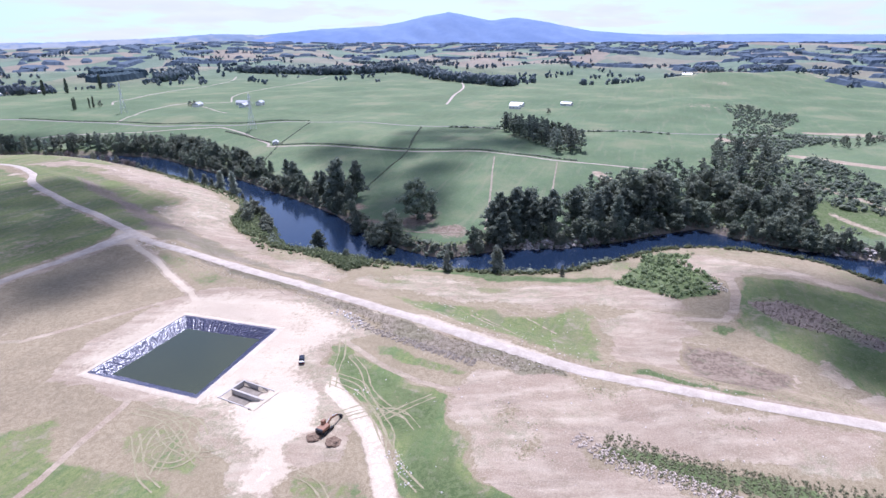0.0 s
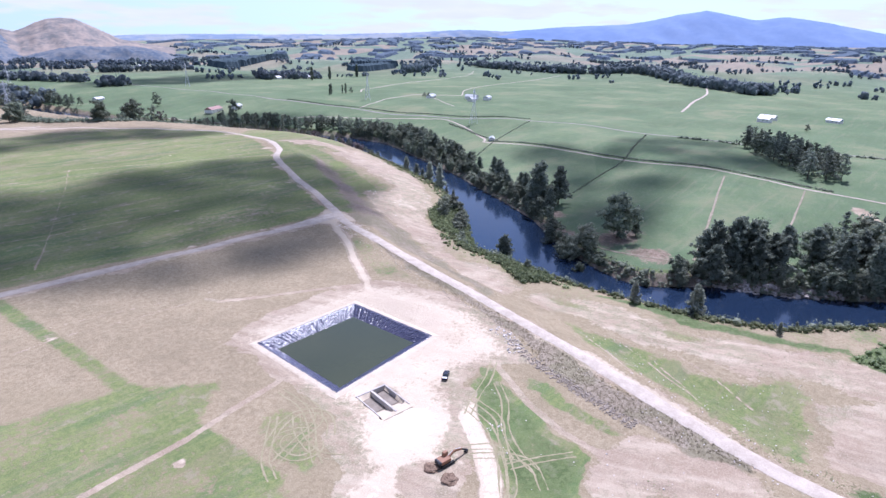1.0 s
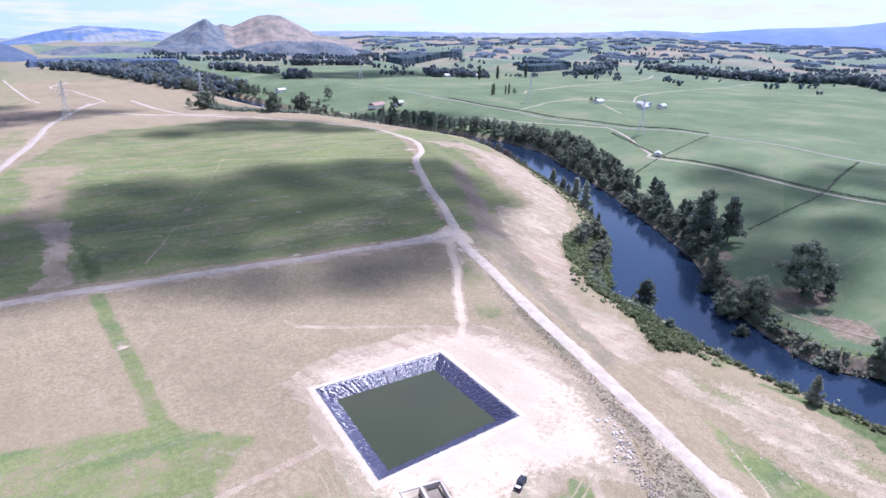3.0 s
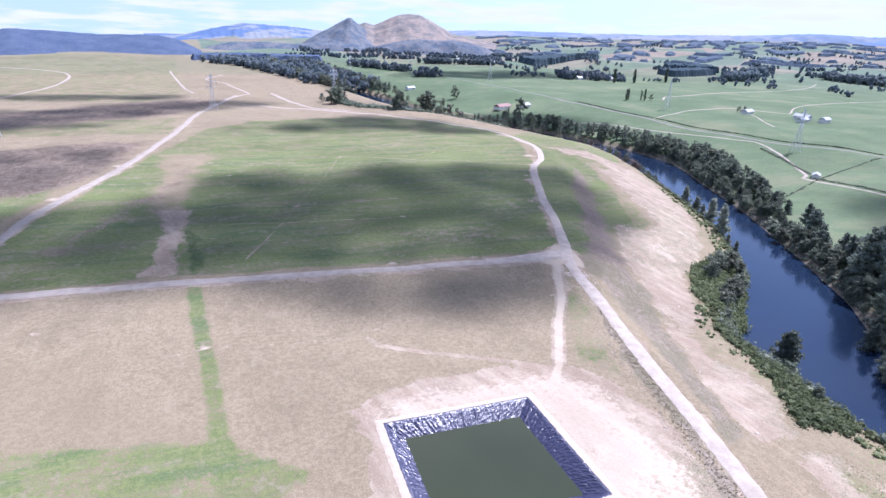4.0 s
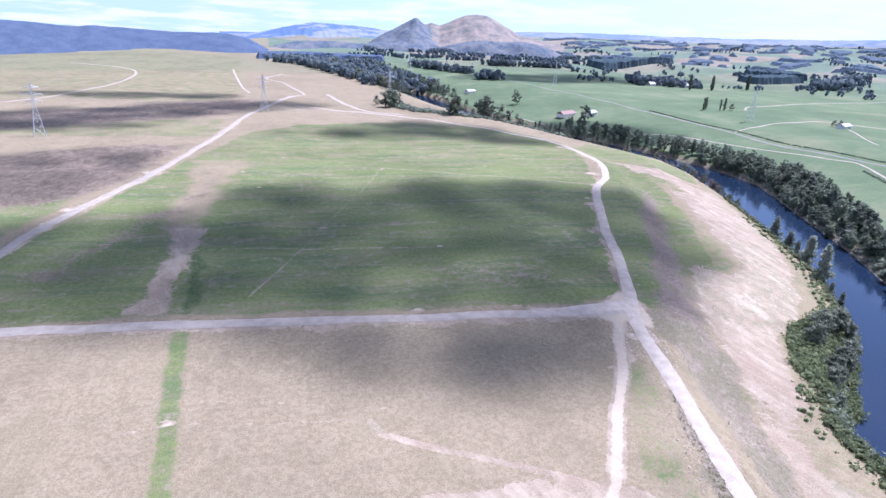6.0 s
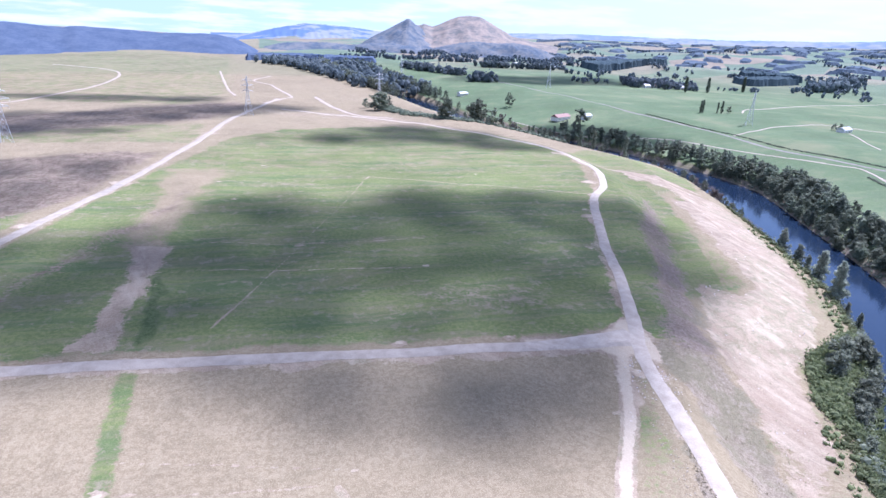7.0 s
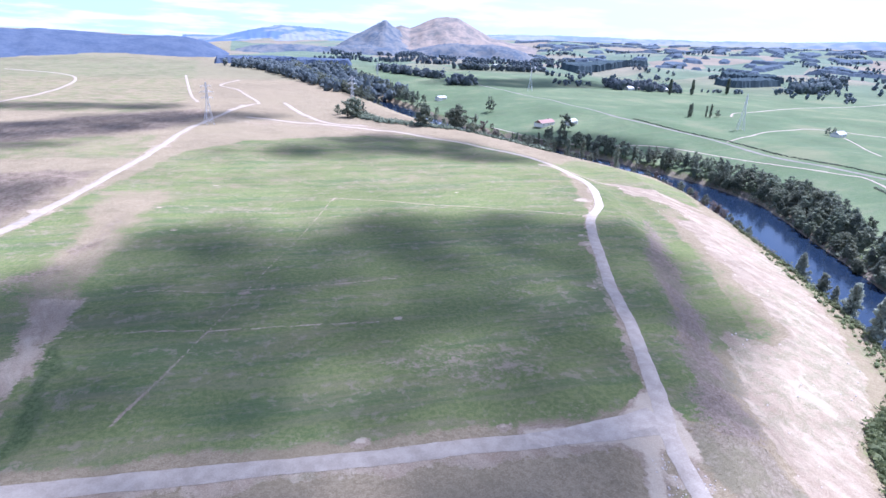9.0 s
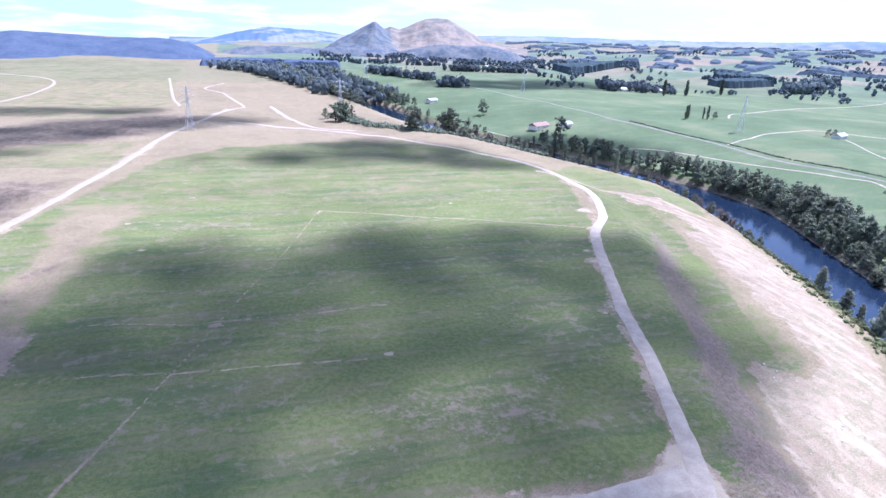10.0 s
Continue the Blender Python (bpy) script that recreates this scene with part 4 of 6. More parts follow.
def build_roads():
    roads = [
        ("road_west", [(-420, 146), (-240, 132), (-109, 120), (-75, 118), (-40, 116), (0, 113), (33, 111), (68, 109), (88, 108), (98, 107)], 5.0, FARM_GRAVEL, "grey gravel farm road across the flat"),
        ("road_river", [(-14, 640), (40, 605), (100, 562), (140, 517), (168, 475), (190, 428), (201, 394), (202, 353), (198, 321), (182, 282), (166, 261), (156, 243), (140, 205),
                        (129, 178), (120, 151), (106, 117), (99, 102), (95, 88), (92, 73), (81, 28), (76, 3), (72, -15), (67, -35), (63, -52), (57, -72), (51, -98), (49, -113), (48, -135), (47, -154), (47, -190), (44, -300)], 4.5, GRAVEL, "pale gravel road following the river terrace"),
        ("road_farm", [(-260, -60), (-160, 60), (-120, 154), (-109, 214), (-88, 297), (-75, 390), (-66, 470), (-57, 570), (-20, 735)], 4.6, FARM_GRAVEL, "gravel farm road running away to the plain"),
        ("road_highway", [(330, 1100), (389, 744), (404, 624), (430, 530), (440, 436), (455, 381), (470, 330), (494, 255), (506, 155), (512, 46), (519, -30), (528, -112), (560, -300)], 3.8, ASPHALT, "two-lane country road between pastures"),
        ("road_lane", [(250, 640), (294, 547), (366, 508), (415, 430), (445, 370), (452, 339), (400, 250), (384, 231), (388, 161), (376, 86), (368, 3), (366, -52), (372, -120)], 2.2, TRACK, "pale farm lane across river pastures"),
        ("road_lane_east", [(720, 170), (860, 205), (1019, 239), (1200, 300)], 3.6, TRACK, "pale farm lane over the far pasture"),
        ("road_lane_house", [(593, 494), (562, 450), (533, 403)], 2.0, TRACK, "pale farm lane to a homestead"),
        ("road_lane_cross", [(440, 488), (480, 505), (514, 523), (560, 536), (608, 544), (650, 505), (662, 499), (700, 528), (732, 548), (790, 576), (900, 605), (982, 625), (1263, 680)], 2.2, TRACK, "thin pale lane between paddocks"),
        ("road_lane_upper", [(569, 635), (594, 660), (636, 681), (788, 745), (834, 755), (1079, 840), (1207, 914)], 2.6, TRACK, "thin pale lane over upper pastures"),
        ("road_lane_flats", [(-700, 560), (-420, 600), (-300, 633), (-262, 757), (-252, 894), (-284, 1061), (-400, 1140)], 4.0, TRACK, "pale dirt track over the open flats"),
        ("road_lane_north", [(-36, 690), (-10, 745), (-4, 763), (-20, 840), (-36, 915), (-63, 978), (-40, 1060)], 4.0, TRACK, "pale dirt track over the northern flats"),
        ("road_lane_spur", [(-72, 760), (-90, 850), (-128, 1112)], 3.5, TRACK, "broad pale dirt track far over the flats"),
        ("road_riverside", [(26, 767), (44, 660), (66, 600), (100, 580)], 5.0, TRACK, "dirt track beside the wooded river"),
        ("road_paddock", [(356, 2), (320, -6), (270, -18), (215, -30)], 1.3, PADDOCK_TRACK, "worn stock track down a paddock"),
        ("road_paddock_b", [(362, -47), (320, -52), (276, -57)], 1.1, PADDOCK_TRACK, "worn stock track down a paddock"),
        ("road_bank", [(206, 30), (200, 12), (202, -8), (208, -22)], 1.4, PADDOCK_TRACK, "narrow stock track along the river bank"),
    ]
    for k, (name, pts, width, mat, label) in enumerate(roads):
        tagged(band(name, pts, width, mat, 0.2 if k < 5 else 0.25, 0.45 if k < 5 else 0.3, 2.0 if k < 5 else 6.0, k), label, "road", kind="structure")
    # gravel fan where the roads meet, and passing bays
    for k, (pts, a, b) in enumerate((([(66, 109), (88, 108.5), (101, 110)], 4.5, 9),)):
        tagged(band("road_fan", pts, 0, GRAVEL, 0.22 + 0.02 * k, 0.5, 1.5, 20 + k, 4, (a, b)), "gravel spread where farm roads meet", "road", kind="structure")


build_roads()


def wheel_track(points, gauge=1.7, width=0.38, seed=0):
    """Two worn wheel lines in the grass."""
    line = smooth_line(points, 1.0)
    t = np.gradient(line, axis=0)
    t /= np.linalg.norm(t, axis=1)[:, None] + 1e-9
    side = np.stack([t[:, 1], -t[:, 0]], 1)
    for k in (-0.5, 0.5):
        ob = band("road_wheel_track", [tuple(p) for p in (line + side * gauge * k)[::3]], width, WHEELING, 0.07 + 0.005 * (seed - 60 + int(k * 2 + 1)), 0.24, 0.8, seed + int(k * 2), 1)
        tagged(ob, "thin pale wheel mark worn into the grass", "wheel mark", kind="structure")


for k, points in enumerate((
        [(44, -33), (36, -37), (27, -40), (20, -43)], [(26, -39), (24, -49), (18, -55), (13, -60), (8, -65), (0, -69), (-8, -80)],
        [(22, -41), (20, -49), (16, -55), (11, -60), (6, -64), (-2, -72)], [(12, -61), (19, -65), (26, -70)], [(10, -50), (15, -55), (14, -60)], [(9, -53), (14, -58), (16, -64), (10, -72)],
        [(36, -40), (30, -47), (22, -53), (17, -60), (14, -68)],
        [(-19, -18), (-13, -14), (-7, -13), (-3.5, -16), (-4, -21), (-8, -26)], [(-21, -24), (-13, -21), (-6, -19), (-3, -13), (-4, -6)], [(-5, -2), (-5, -11), (-8, -19), (-12, -25), (-15, -31)],
        [(-12, -10), (-18, -17), (-22, -22), (-25, -30)], [(-8, -13), (-12, -20), (-13, -28), (-10, -33)],
        [(-9, -20), (-14, -17), (-18, -20), (-17, -26), (-12, -27), (-9, -23)], [(-11, -52), (-12, -57), (-16, -62), (-22, -66)])):
    wheel_track(points, seed=60 + 3 * k)


def build_river():
    a, b = smooth_line(NEAR, 8.0), smooth_line(FAR, 8.0)
    k = 240
    ia, ib = np.linspace(0, len(a) - 1, k), np.linspace(0, len(b) - 1, k)
    pa = np.stack([np.interp(ia, range(len(a)), a[:, c]) for c in (0, 1)], 1)
    pb = np.stack([np.interp(ib, range(len(b)), b[:, c]) for c in (0, 1)], 1)
    d = pb - pa
    pa, pb = pa - d * 0.04, pb + d * 0.04
    verts, faces, m = [], [], 8
    for j in range(m + 1):
        verts += [(*p, WATER_LEVEL) for p in pa + (pb - pa) * j / m]
    for j in range(m):
        for i in range(k - 1):
            q = j * k + i
            faces.append((q, q + k, q + k + 1, q + 1)[::-1])
    tagged(new("water_river", mesh_from("water_river", verts, faces, RIVER, True)), "deep blue river between wooded banks", "river", kind="structure")


build_river()


# ---------------------------------------------------------------- skyline
def build_range(name, reach, depth, crest, mat, label, rough=1.0, base=-30.0, seed=0):
    """Hills or mountains seen as a crest of (bearing, elevation in degrees) from the middle of the path, reach metres away."""
    n, m = 150, 16
    az = np.linspace(crest[0][0], crest[-1][0], n)
    el = np.interp(az, [c[0] for c in crest], [c[1] for c in crest])
    top = 86 + reach * np.tan(np.radians(el))
    rng = np.random.RandomState(seed)
    verts, faces = [], []
    for j in range(m + 1):
        v = j / m
        r = reach - depth * (1 - v)
        rise = ease(v) ** 0.9 * (0.93 + 0.07 * v)
        gully = soft_noise(az * reach * 0.0175, np.full(n, r * 1.6), 170, 20 + seed) * 0.10 + soft_noise(az * reach * 0.0175, np.full(n, r * 2.0), 60, 30 + seed) * 0.05
        z = base + (top - base) * np.clip(rise + gully * math.sin(math.pi * v) * rough, 0, 1.02)
        if j >= m - 1:
            z = z + rng.uniform(-0.5, 0.5, n) * 0.0010 * reach * rough
        a = np.radians(az)
        verts += [(-5 + r * math.sin(t), -45 + r * math.cos(t), zz) for t, zz in zip(a, z)]
    for i in range(n):
        t = radians(az[i])
        verts.append((-5 + (reach + depth * 0.5) * math.sin(t), -45 + (reach + depth * 0.5) * math.cos(t), base))
    for j in range(m + 1):
        for i in range(n - 1):
            q = j * n + i
            faces.append((q, q + 1, q + n + 1, q + n)[::-1])
    tagged(new(name, mesh_from(name, verts, faces, mat, True)), label, "hills", kind="structure")


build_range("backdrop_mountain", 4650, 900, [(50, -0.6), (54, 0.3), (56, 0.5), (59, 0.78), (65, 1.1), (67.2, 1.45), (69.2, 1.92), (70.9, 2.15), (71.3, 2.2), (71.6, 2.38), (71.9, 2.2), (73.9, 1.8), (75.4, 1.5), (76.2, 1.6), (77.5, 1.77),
                                             (79, 1.6), (81, 1.25), (84.5, 0.55), (88, 0.3), (91, 0.16), (100, 0.2), (106, 0.1), (118, 0.0)], RANGE_HAZE_BLUE, "long forested mountain in blue haze, with a small summit knob", 0.6, -20, 1)
build_range("backdrop_ridge", 4550, 500, [(17, -0.9), (19, -0.6), (22, -0.42), (24, -0.38), (26, -0.3), (28, -0.33), (30, -0.27), (33, -0.27), (35, -0.2), (38, -0.2), (40, -0.08), (44, 0.05), (47, 0.2), (50, 0.42), (53, 0.38), (56, 0.3), (60, 0.0)], RANGE_HAZE_PALE, "low ridges of bush and pasture in blue haze on the skyline", 1.0, -20, 5)
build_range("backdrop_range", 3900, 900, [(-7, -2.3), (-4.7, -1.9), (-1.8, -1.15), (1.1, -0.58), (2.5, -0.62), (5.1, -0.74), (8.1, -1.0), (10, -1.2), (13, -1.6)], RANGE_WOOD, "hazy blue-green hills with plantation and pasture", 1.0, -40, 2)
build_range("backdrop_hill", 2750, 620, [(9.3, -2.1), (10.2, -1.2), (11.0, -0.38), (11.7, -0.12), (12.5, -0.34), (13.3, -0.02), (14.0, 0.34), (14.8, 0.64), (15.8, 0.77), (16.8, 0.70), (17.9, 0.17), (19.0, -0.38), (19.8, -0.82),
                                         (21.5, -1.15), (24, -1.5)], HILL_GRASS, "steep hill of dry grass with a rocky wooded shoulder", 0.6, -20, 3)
build_range("backdrop_shoulder", 2600, 500, [(5.0, -2.7), (6.0, -2.1), (7.1, -1.4), (8.3, -0.8), (9.0, -0.42), (9.7, -0.06), (10.1, 0.18), (10.4, 0.26), (10.8, -0.1), (11.4, -0.45), (12.2, -1.0), (13.2, -1.7), (14.5, -2.3)], HAZY_WOODED, "dark wooded shoulder of the steep hill", 1.1, -20, 4)
build_range("backdrop_footwood", 2150, 150, [(12, -2.4), (13.5, -1.95), (15, -1.62), (16.5, -1.42), (18.5, -1.48), (20, -1.36), (21.5, -1.55), (23, -1.9), (24, -2.4)], HAZY_WOODED, "dark woods at the foot of the steep hill", 1.2, -20, 7)
build_range("backdrop_riverwood", 2020, 130, [(-2.5, -2.7), (-1, -2.3), (1, -2.16), (3, -2.1), (5, -2.25), (7, -2.02), (9, -1.95), (11, -2.2), (12.5, -2.6)], HAZY_WOODED, "woods far up the river, tinted blue-green by haze", 1.2, -22, 8)
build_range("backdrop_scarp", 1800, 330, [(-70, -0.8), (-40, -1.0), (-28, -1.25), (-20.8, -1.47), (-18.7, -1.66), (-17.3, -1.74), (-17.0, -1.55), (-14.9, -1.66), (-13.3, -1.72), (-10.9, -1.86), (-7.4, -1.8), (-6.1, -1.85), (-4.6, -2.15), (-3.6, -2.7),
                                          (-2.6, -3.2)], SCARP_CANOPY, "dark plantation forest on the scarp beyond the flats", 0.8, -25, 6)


# ---------------------------------------------------------------- clouds that stand over the farm and throw the drifting shade
def cloud(shade, seed, gap=14.0, thin=1.0):
    """A cumulus whose shadow falls on that outline of the ground: puffs side by side, fewer and smaller to its rim."""
    rng = np.random.RandomState(seed)
    a = np.array(shade, float)
    mid = a.mean(0)
    gx, gy = np.meshgrid(np.arange(a[:, 0].min(), a[:, 0].max() + gap, gap), np.arange(a[:, 1].min(), a[:, 1].max() + gap, gap))
    x, y = gx.ravel() + rng.uniform(-0.45, 0.45, gx.size) * gap, gy.ravel() + rng.uniform(-0.45, 0.45, gx.size) * gap
    keep = within(x, y, shade, gap * 0.6) > rng.uniform(0.2, 0.75, gx.size)
    bm = bmesh.new()
    for u, v in zip(x[keep], y[keep]):
        r = gap * rng.uniform(0.85, 1.45) * thin
        c = Vector((u - mid[0], v - mid[1], rng.uniform(0, 1.2) * gap))
        for p in bmesh.ops.create_icosphere(bm, subdivisions=2, radius=r)["verts"]:
            swell = noise.noise(p.co * (2.2 / r) + c * 0.03) * 0.4
            p.co = Vector((p.co.x, p.co.y, p.co.z * 0.55)) * (1 + swell) + c
    me = bpy.data.meshes.new("cloud")
    bm.to_mesh(me)
    bm.free()
    me.materials.append(CLOUD_WHITE)
    ob = new("cloud", me)
    ob.matrix_basis = Matrix.Translation(Vector((mid[0], mid[1], 0)) + SUN_WAY * (1400 / SUN_WAY.z))
    tagged(ob, "white cumulus cloud high over the farm", "cloud", "cumulus clouds", kind="structure")


def oval(x, y, a, b):
    return [(x + a / 2 * math.cos(t) * (1 + 0.15 * math.sin(3 * t + x)), y + b / 2 * math.sin(t) * (1 + 0.15 * math.cos(2 * t + y))) for t in np.linspace(0, 6.283, 15)[:-1]]


cloud([(-53, 240), (-25, 264), (8, 263), (18, 248), (24, 240), (34, 260), (48, 272), (77, 272), (122, 272), (160, 264), (186, 256), (186, 215), (174, 180), (160, 150), (90, 146), (30, 152), (-40, 146), (-130, 126), (-180, 150), (-150, 205), (-104, 222), (-74, 212)], 50, 13.0)
cloud([(160, 150), (148, 124), (128, 106), (102, 96), (84, 84), (66, 62), (54, 68), (38, 80), (25, 74), (9, 87), (0, 98), (-16, 100), (-30, 109), (-44, 120), (-80, 122), (-130, 126), (-40, 144),
       (30, 150), (90, 144)], 58, 14.0, 0.9)
cloud([(150, 146), (166, 150), (180, 156), (178, 164), (162, 160)], 57, 9.0)
cloud([(57, 512), (131, 530), (182, 498), (203, 401), (164, 390), (118, 433)], 51, 17.0, 0.9)
cloud([(295, 608), (350, 581), (388, 496), (340, 480), (300, 500), (250, 540), (262, 590)], 52, 15.0)
cloud([(370, 1135), (684, 1181), (640, 1040), (565, 986), (378, 954), (300, 1040)], 53, 26.0)
cloud([(-300, 335), (-191, 350), (-150, 376), (-96, 384), (-90, 292), (-110, 252), (-150, 240), (-300, 250)], 54, 17.0, 0.62)
cloud([(-400, 530), (-268, 560), (-150, 640), (-60, 690), (40, 660), (-20, 620), (-110, 540), (-228, 455), (-400, 440)], 55, 20.0, 0.85)
for k, spot in enumerate(((-300, 480, 320, 52), (-190, 720, 260, 46), (134, -192, 100, 90), (60, 455, 150, 40))):
    cloud(oval(*spot), 60 + k, 15.0, 0.9)
cloud([(384, 205), (410, 182), (404, 118), (470, 118), (528, 92), (500, 40), (420, 70), (372, 78), (320, 92), (300, 110), (340, 130), (370, 160)], 70, 17.0, 0.8)
for k, spot in enumerate(((292, 50, 130, 90), (245, 30, 100, 70), (420, 20, 120, 70), (470, -10, 120, 50))):
    cloud(oval(*spot), 72 + k, 17.0, 0.8)


# ---------------------------------------------------------------- trees
def blob_set(rng, centres, sizes, leaves, leaf_size, flat=0.8, core_size=0.8):
    """Leafy clumps as plain arrays: a rough core each, with leaf sprays standing out of it."""
    t = (1 + 5 ** 0.5) / 2
    ico = np.array([(-1, t, 0), (1, t, 0), (-1, -t, 0), (1, -t, 0), (0, -1, t), (0, 1, t), (0, -1, -t), (0, 1, -t), (t, 0, -1), (t, 0, 1), (-t, 0, -1), (-t, 0, 1)]) / 1.9
    tri = [(0, 11, 5), (0, 5, 1), (0, 1, 7), (0, 7, 10), (0, 10, 11), (1, 5, 9), (5, 11, 4), (11, 10, 2), (10, 7, 6), (7, 1, 8), (3, 9, 4), (3, 4, 2), (3, 2, 6), (3, 6, 8), (3, 8, 9),
           (4, 9, 5), (2, 4, 11), (6, 2, 10), (8, 6, 7), (9, 8, 1)]
    verts, faces = [], []
    for c, s in zip(centres, sizes):
        base = len(verts)
        core = ico * rng.uniform(0.6, 1.05, (12, 1)) * s * np.array([1, 1, flat]) * core_size
        verts += [tuple(p) for p in core + c]
        faces += [(a + base, b + base, d + base) for a, b, d in tri]
        for _ in range(leaves):
            w = rng.normal(size=3)
            w /= np.linalg.norm(w) + 1e-9
            p = c + w * s * np.array([1, 1, flat]) * rng.uniform(0.7, 1.12)
            u = rng.normal(size=3)
            u /= np.linalg.norm(u) + 1e-9
            v = np.cross(u, w)
            l = leaf_size * rng.uniform(0.6, 1.5)
            base = len(verts)
            verts += [tuple(p - u * l * 0.6), tuple(p + u * l * 0.6), tuple(p + v * l * 0.7 + w * l * 0.5)]
            faces.append((base, base + 1, base + 2))
    return verts, faces


def trunk_mesh(tall, girth, lean, limbs, rng, mat, start=0.35):
    bm = bmesh.new()
    p, r = Vector((0, 0, -1.2)), girth
    steps = 5
    spine = []
    for k in range(steps):
        q = Vector((lean[0] * (k + 1) / steps, lean[1] * (k + 1) / steps, tall * 0.9 * (k + 1) / steps))
        bar(bm, p, q, r, r * 0.72, 7)
        spine.append((q, r * 0.72))
        p, r = q, r * 0.72
    for k in range(limbs):
        u = start + (0.95 - start) * k / max(1, limbs - 1)
        i = min(steps - 1, int(u * steps))
        root, rr = spine[i]
        a = rng.uniform(0, 6.283)
        length = tall * 0.28 * (1.15 - u)
        tip = root + Vector((math.cos(a) * length, math.sin(a) * length, length * rng.uniform(0.15, 0.6)))
        bar(bm, root, tip, rr * 0.5, rr * 0.12, 5)
    me = bpy.data.meshes.new("trunk")
    bm.to_mesh(me)
    bm.free()
    me.materials.append(mat)
    return me


def crown_clumps(kind, tall, clumps, rng):
    """Where a crown's leafy clumps sit: along limbs, in lobes with gaps between them."""
    centres, sizes = [], []

    def put(a, reach, z, s):
        centres.append(np.array([math.cos(a) * reach, math.sin(a) * reach, z]))
        sizes.append(s)

    if kind in ("pine", "young"):
        limbs, wide = clumps // 3, 0.29 if kind == "pine" else 0.22
        low = 0.2 if kind == "pine" else 0.08
        for k in range(limbs):
            u = (k + rng.uniform(0, 0.8)) / limbs
            a, z = k * 2.4 + rng.uniform(-0.5, 0.5), tall * (low + (0.96 - low) * u)
            reach = tall * (wide * (1 - u) ** 0.75 + 0.035) * rng.uniform(0.5, 1.2)
            for f in (0.3, 0.68, 1.0):
                put(a + rng.uniform(-0.25, 0.25), reach * f, z + tall * 0.06 * f * rng.uniform(-0.5, 1), tall * 0.066 * rng.uniform(0.7, 1.3) * (1.15 - 0.55 * u))
    elif kind in ("broad", "willow"):
        lobes = max(7, clumps // 6)
        for k in range(lobes):
            u = (k + rng.uniform(0, 1)) / lobes
            a, z = k * 2.4 + rng.uniform(-0.6, 0.6), tall * (0.16 + 0.68 * u)
            reach = tall * 0.30 * math.sqrt(max(0.04, 1 - (1.75 * u - 0.7) ** 2)) * rng.uniform(0.45, 1.1)
            c = np.array([math.cos(a) * reach, math.sin(a) * reach, z])
            for _ in range(clumps // lobes):
                d = rng.normal(size=3) * tall * 0.066
                centres.append(c + d * np.array([1, 1, 0.8]))
                sizes.append(tall * 0.100 * rng.uniform(0.6, 1.25))
        put(0, tall * 0.03, tall * 0.92, tall * 0.07)
    else:
        for k in range(clumps):
            u = (k + rng.uniform(0, 1)) / clumps
            if kind == "poplar":
                put(rng.uniform(0, 6.283), tall * 0.085 * math.sin(math.pi * min(1, 0.15 + u * 0.85)) * rng.uniform(0.3, 1.1), tall * (0.08 + 0.9 * u), tall * 0.06 * rng.uniform(0.7, 1.2))
            else:
                put(rng.uniform(0, 6.283), tall * 0.22 * rng.uniform(0.2, 1.1), tall * (0.3 + 0.68 * u), tall * 0.05 * rng.uniform(0.6, 1.2))
    return centres, sizes


def tree(kind, tall, seed, clumps, leaves):
    """One tree at the origin: an Empty with trunk and crown. kind: pine, broad, poplar, young or twig."""
    rng = np.random.RandomState(seed)
    spec = {"pine": (PINE_LEAF, BARK, "tall dark pine with a ragged crown", "pine tree"),
            "broad": (BROAD_LEAF, BARK, "dark green broadleaf tree with a rounded crown", "tree"),
            "willow": (WILLOW_LEAF, BARK, "grey-green willow leaning over the river bank", "willow"),
            "poplar": (BROAD_LEAF, BARK, "slim upright dark poplar tree", "poplar"),
            "young": (YOUNG_LEAF, BARK, "young pale green conifer on the river bank", "conifer"),
            "twig": (TWIG_LEAF, PALE_BARK, "leafless pale grey tree at the water's edge", "bare tree")}[kind]
    root = thing(kind + "_tree", spec[2], spec[3])
    centres, sizes = crown_clumps(kind, tall, clumps, rng)
    leaf = tall * {"pine": 0.046, "broad": 0.044, "willow": 0.042, "poplar": 0.045, "young": 0.05, "twig": 0.06}[kind]
    v, f = blob_set(rng, centres, sizes, leaves, leaf, 0.62 if kind == "pine" else 0.8)
    part_mesh("trunk", trunk_mesh(tall, tall * 0.022, rng.uniform(-0.04, 0.04, 2) * tall, 7, rng, spec[1]), root)
    part_mesh("crown", mesh_from("crown", v, f, spec[0]), root)
    return root


KINDS = {}


def plant(kind, x, y, tall, detail="near", turn=None, label="", group=""):
    """Sets a tree of that kind on the ground; the first of each sort is built, the others are copies of it."""
    rng = random.Random(int(x * 13 + y * 7))
    sort = (kind, detail, rng.randrange({"pine": 4, "broad": 4}.get(kind, 2)))
    s = tall / 12.0
    m = Matrix.LocRotScale((x, y, high(x, y) - 0.1), Euler((0, 0, rng.uniform(0, 6.28) if turn is None else turn)), None)
    if sort not in KINDS:
        clumps, leaves = {"near": (84, 26), "mid": (48, 12)}[detail]
        KINDS[sort] = tree(kind, 12.0, 100 + len(KINDS), clumps, leaves)
        ob = KINDS[sort]
        ob.matrix_basis = m
    else:
        ob = copy_thing(KINDS[sort], m)
    w = rng.uniform(0.9, 1.15)
    ob.scale = (s * w, s * w, s)
    if label:
        ob["label"] = label
    if group:
        ob["group"] = group
    return ob


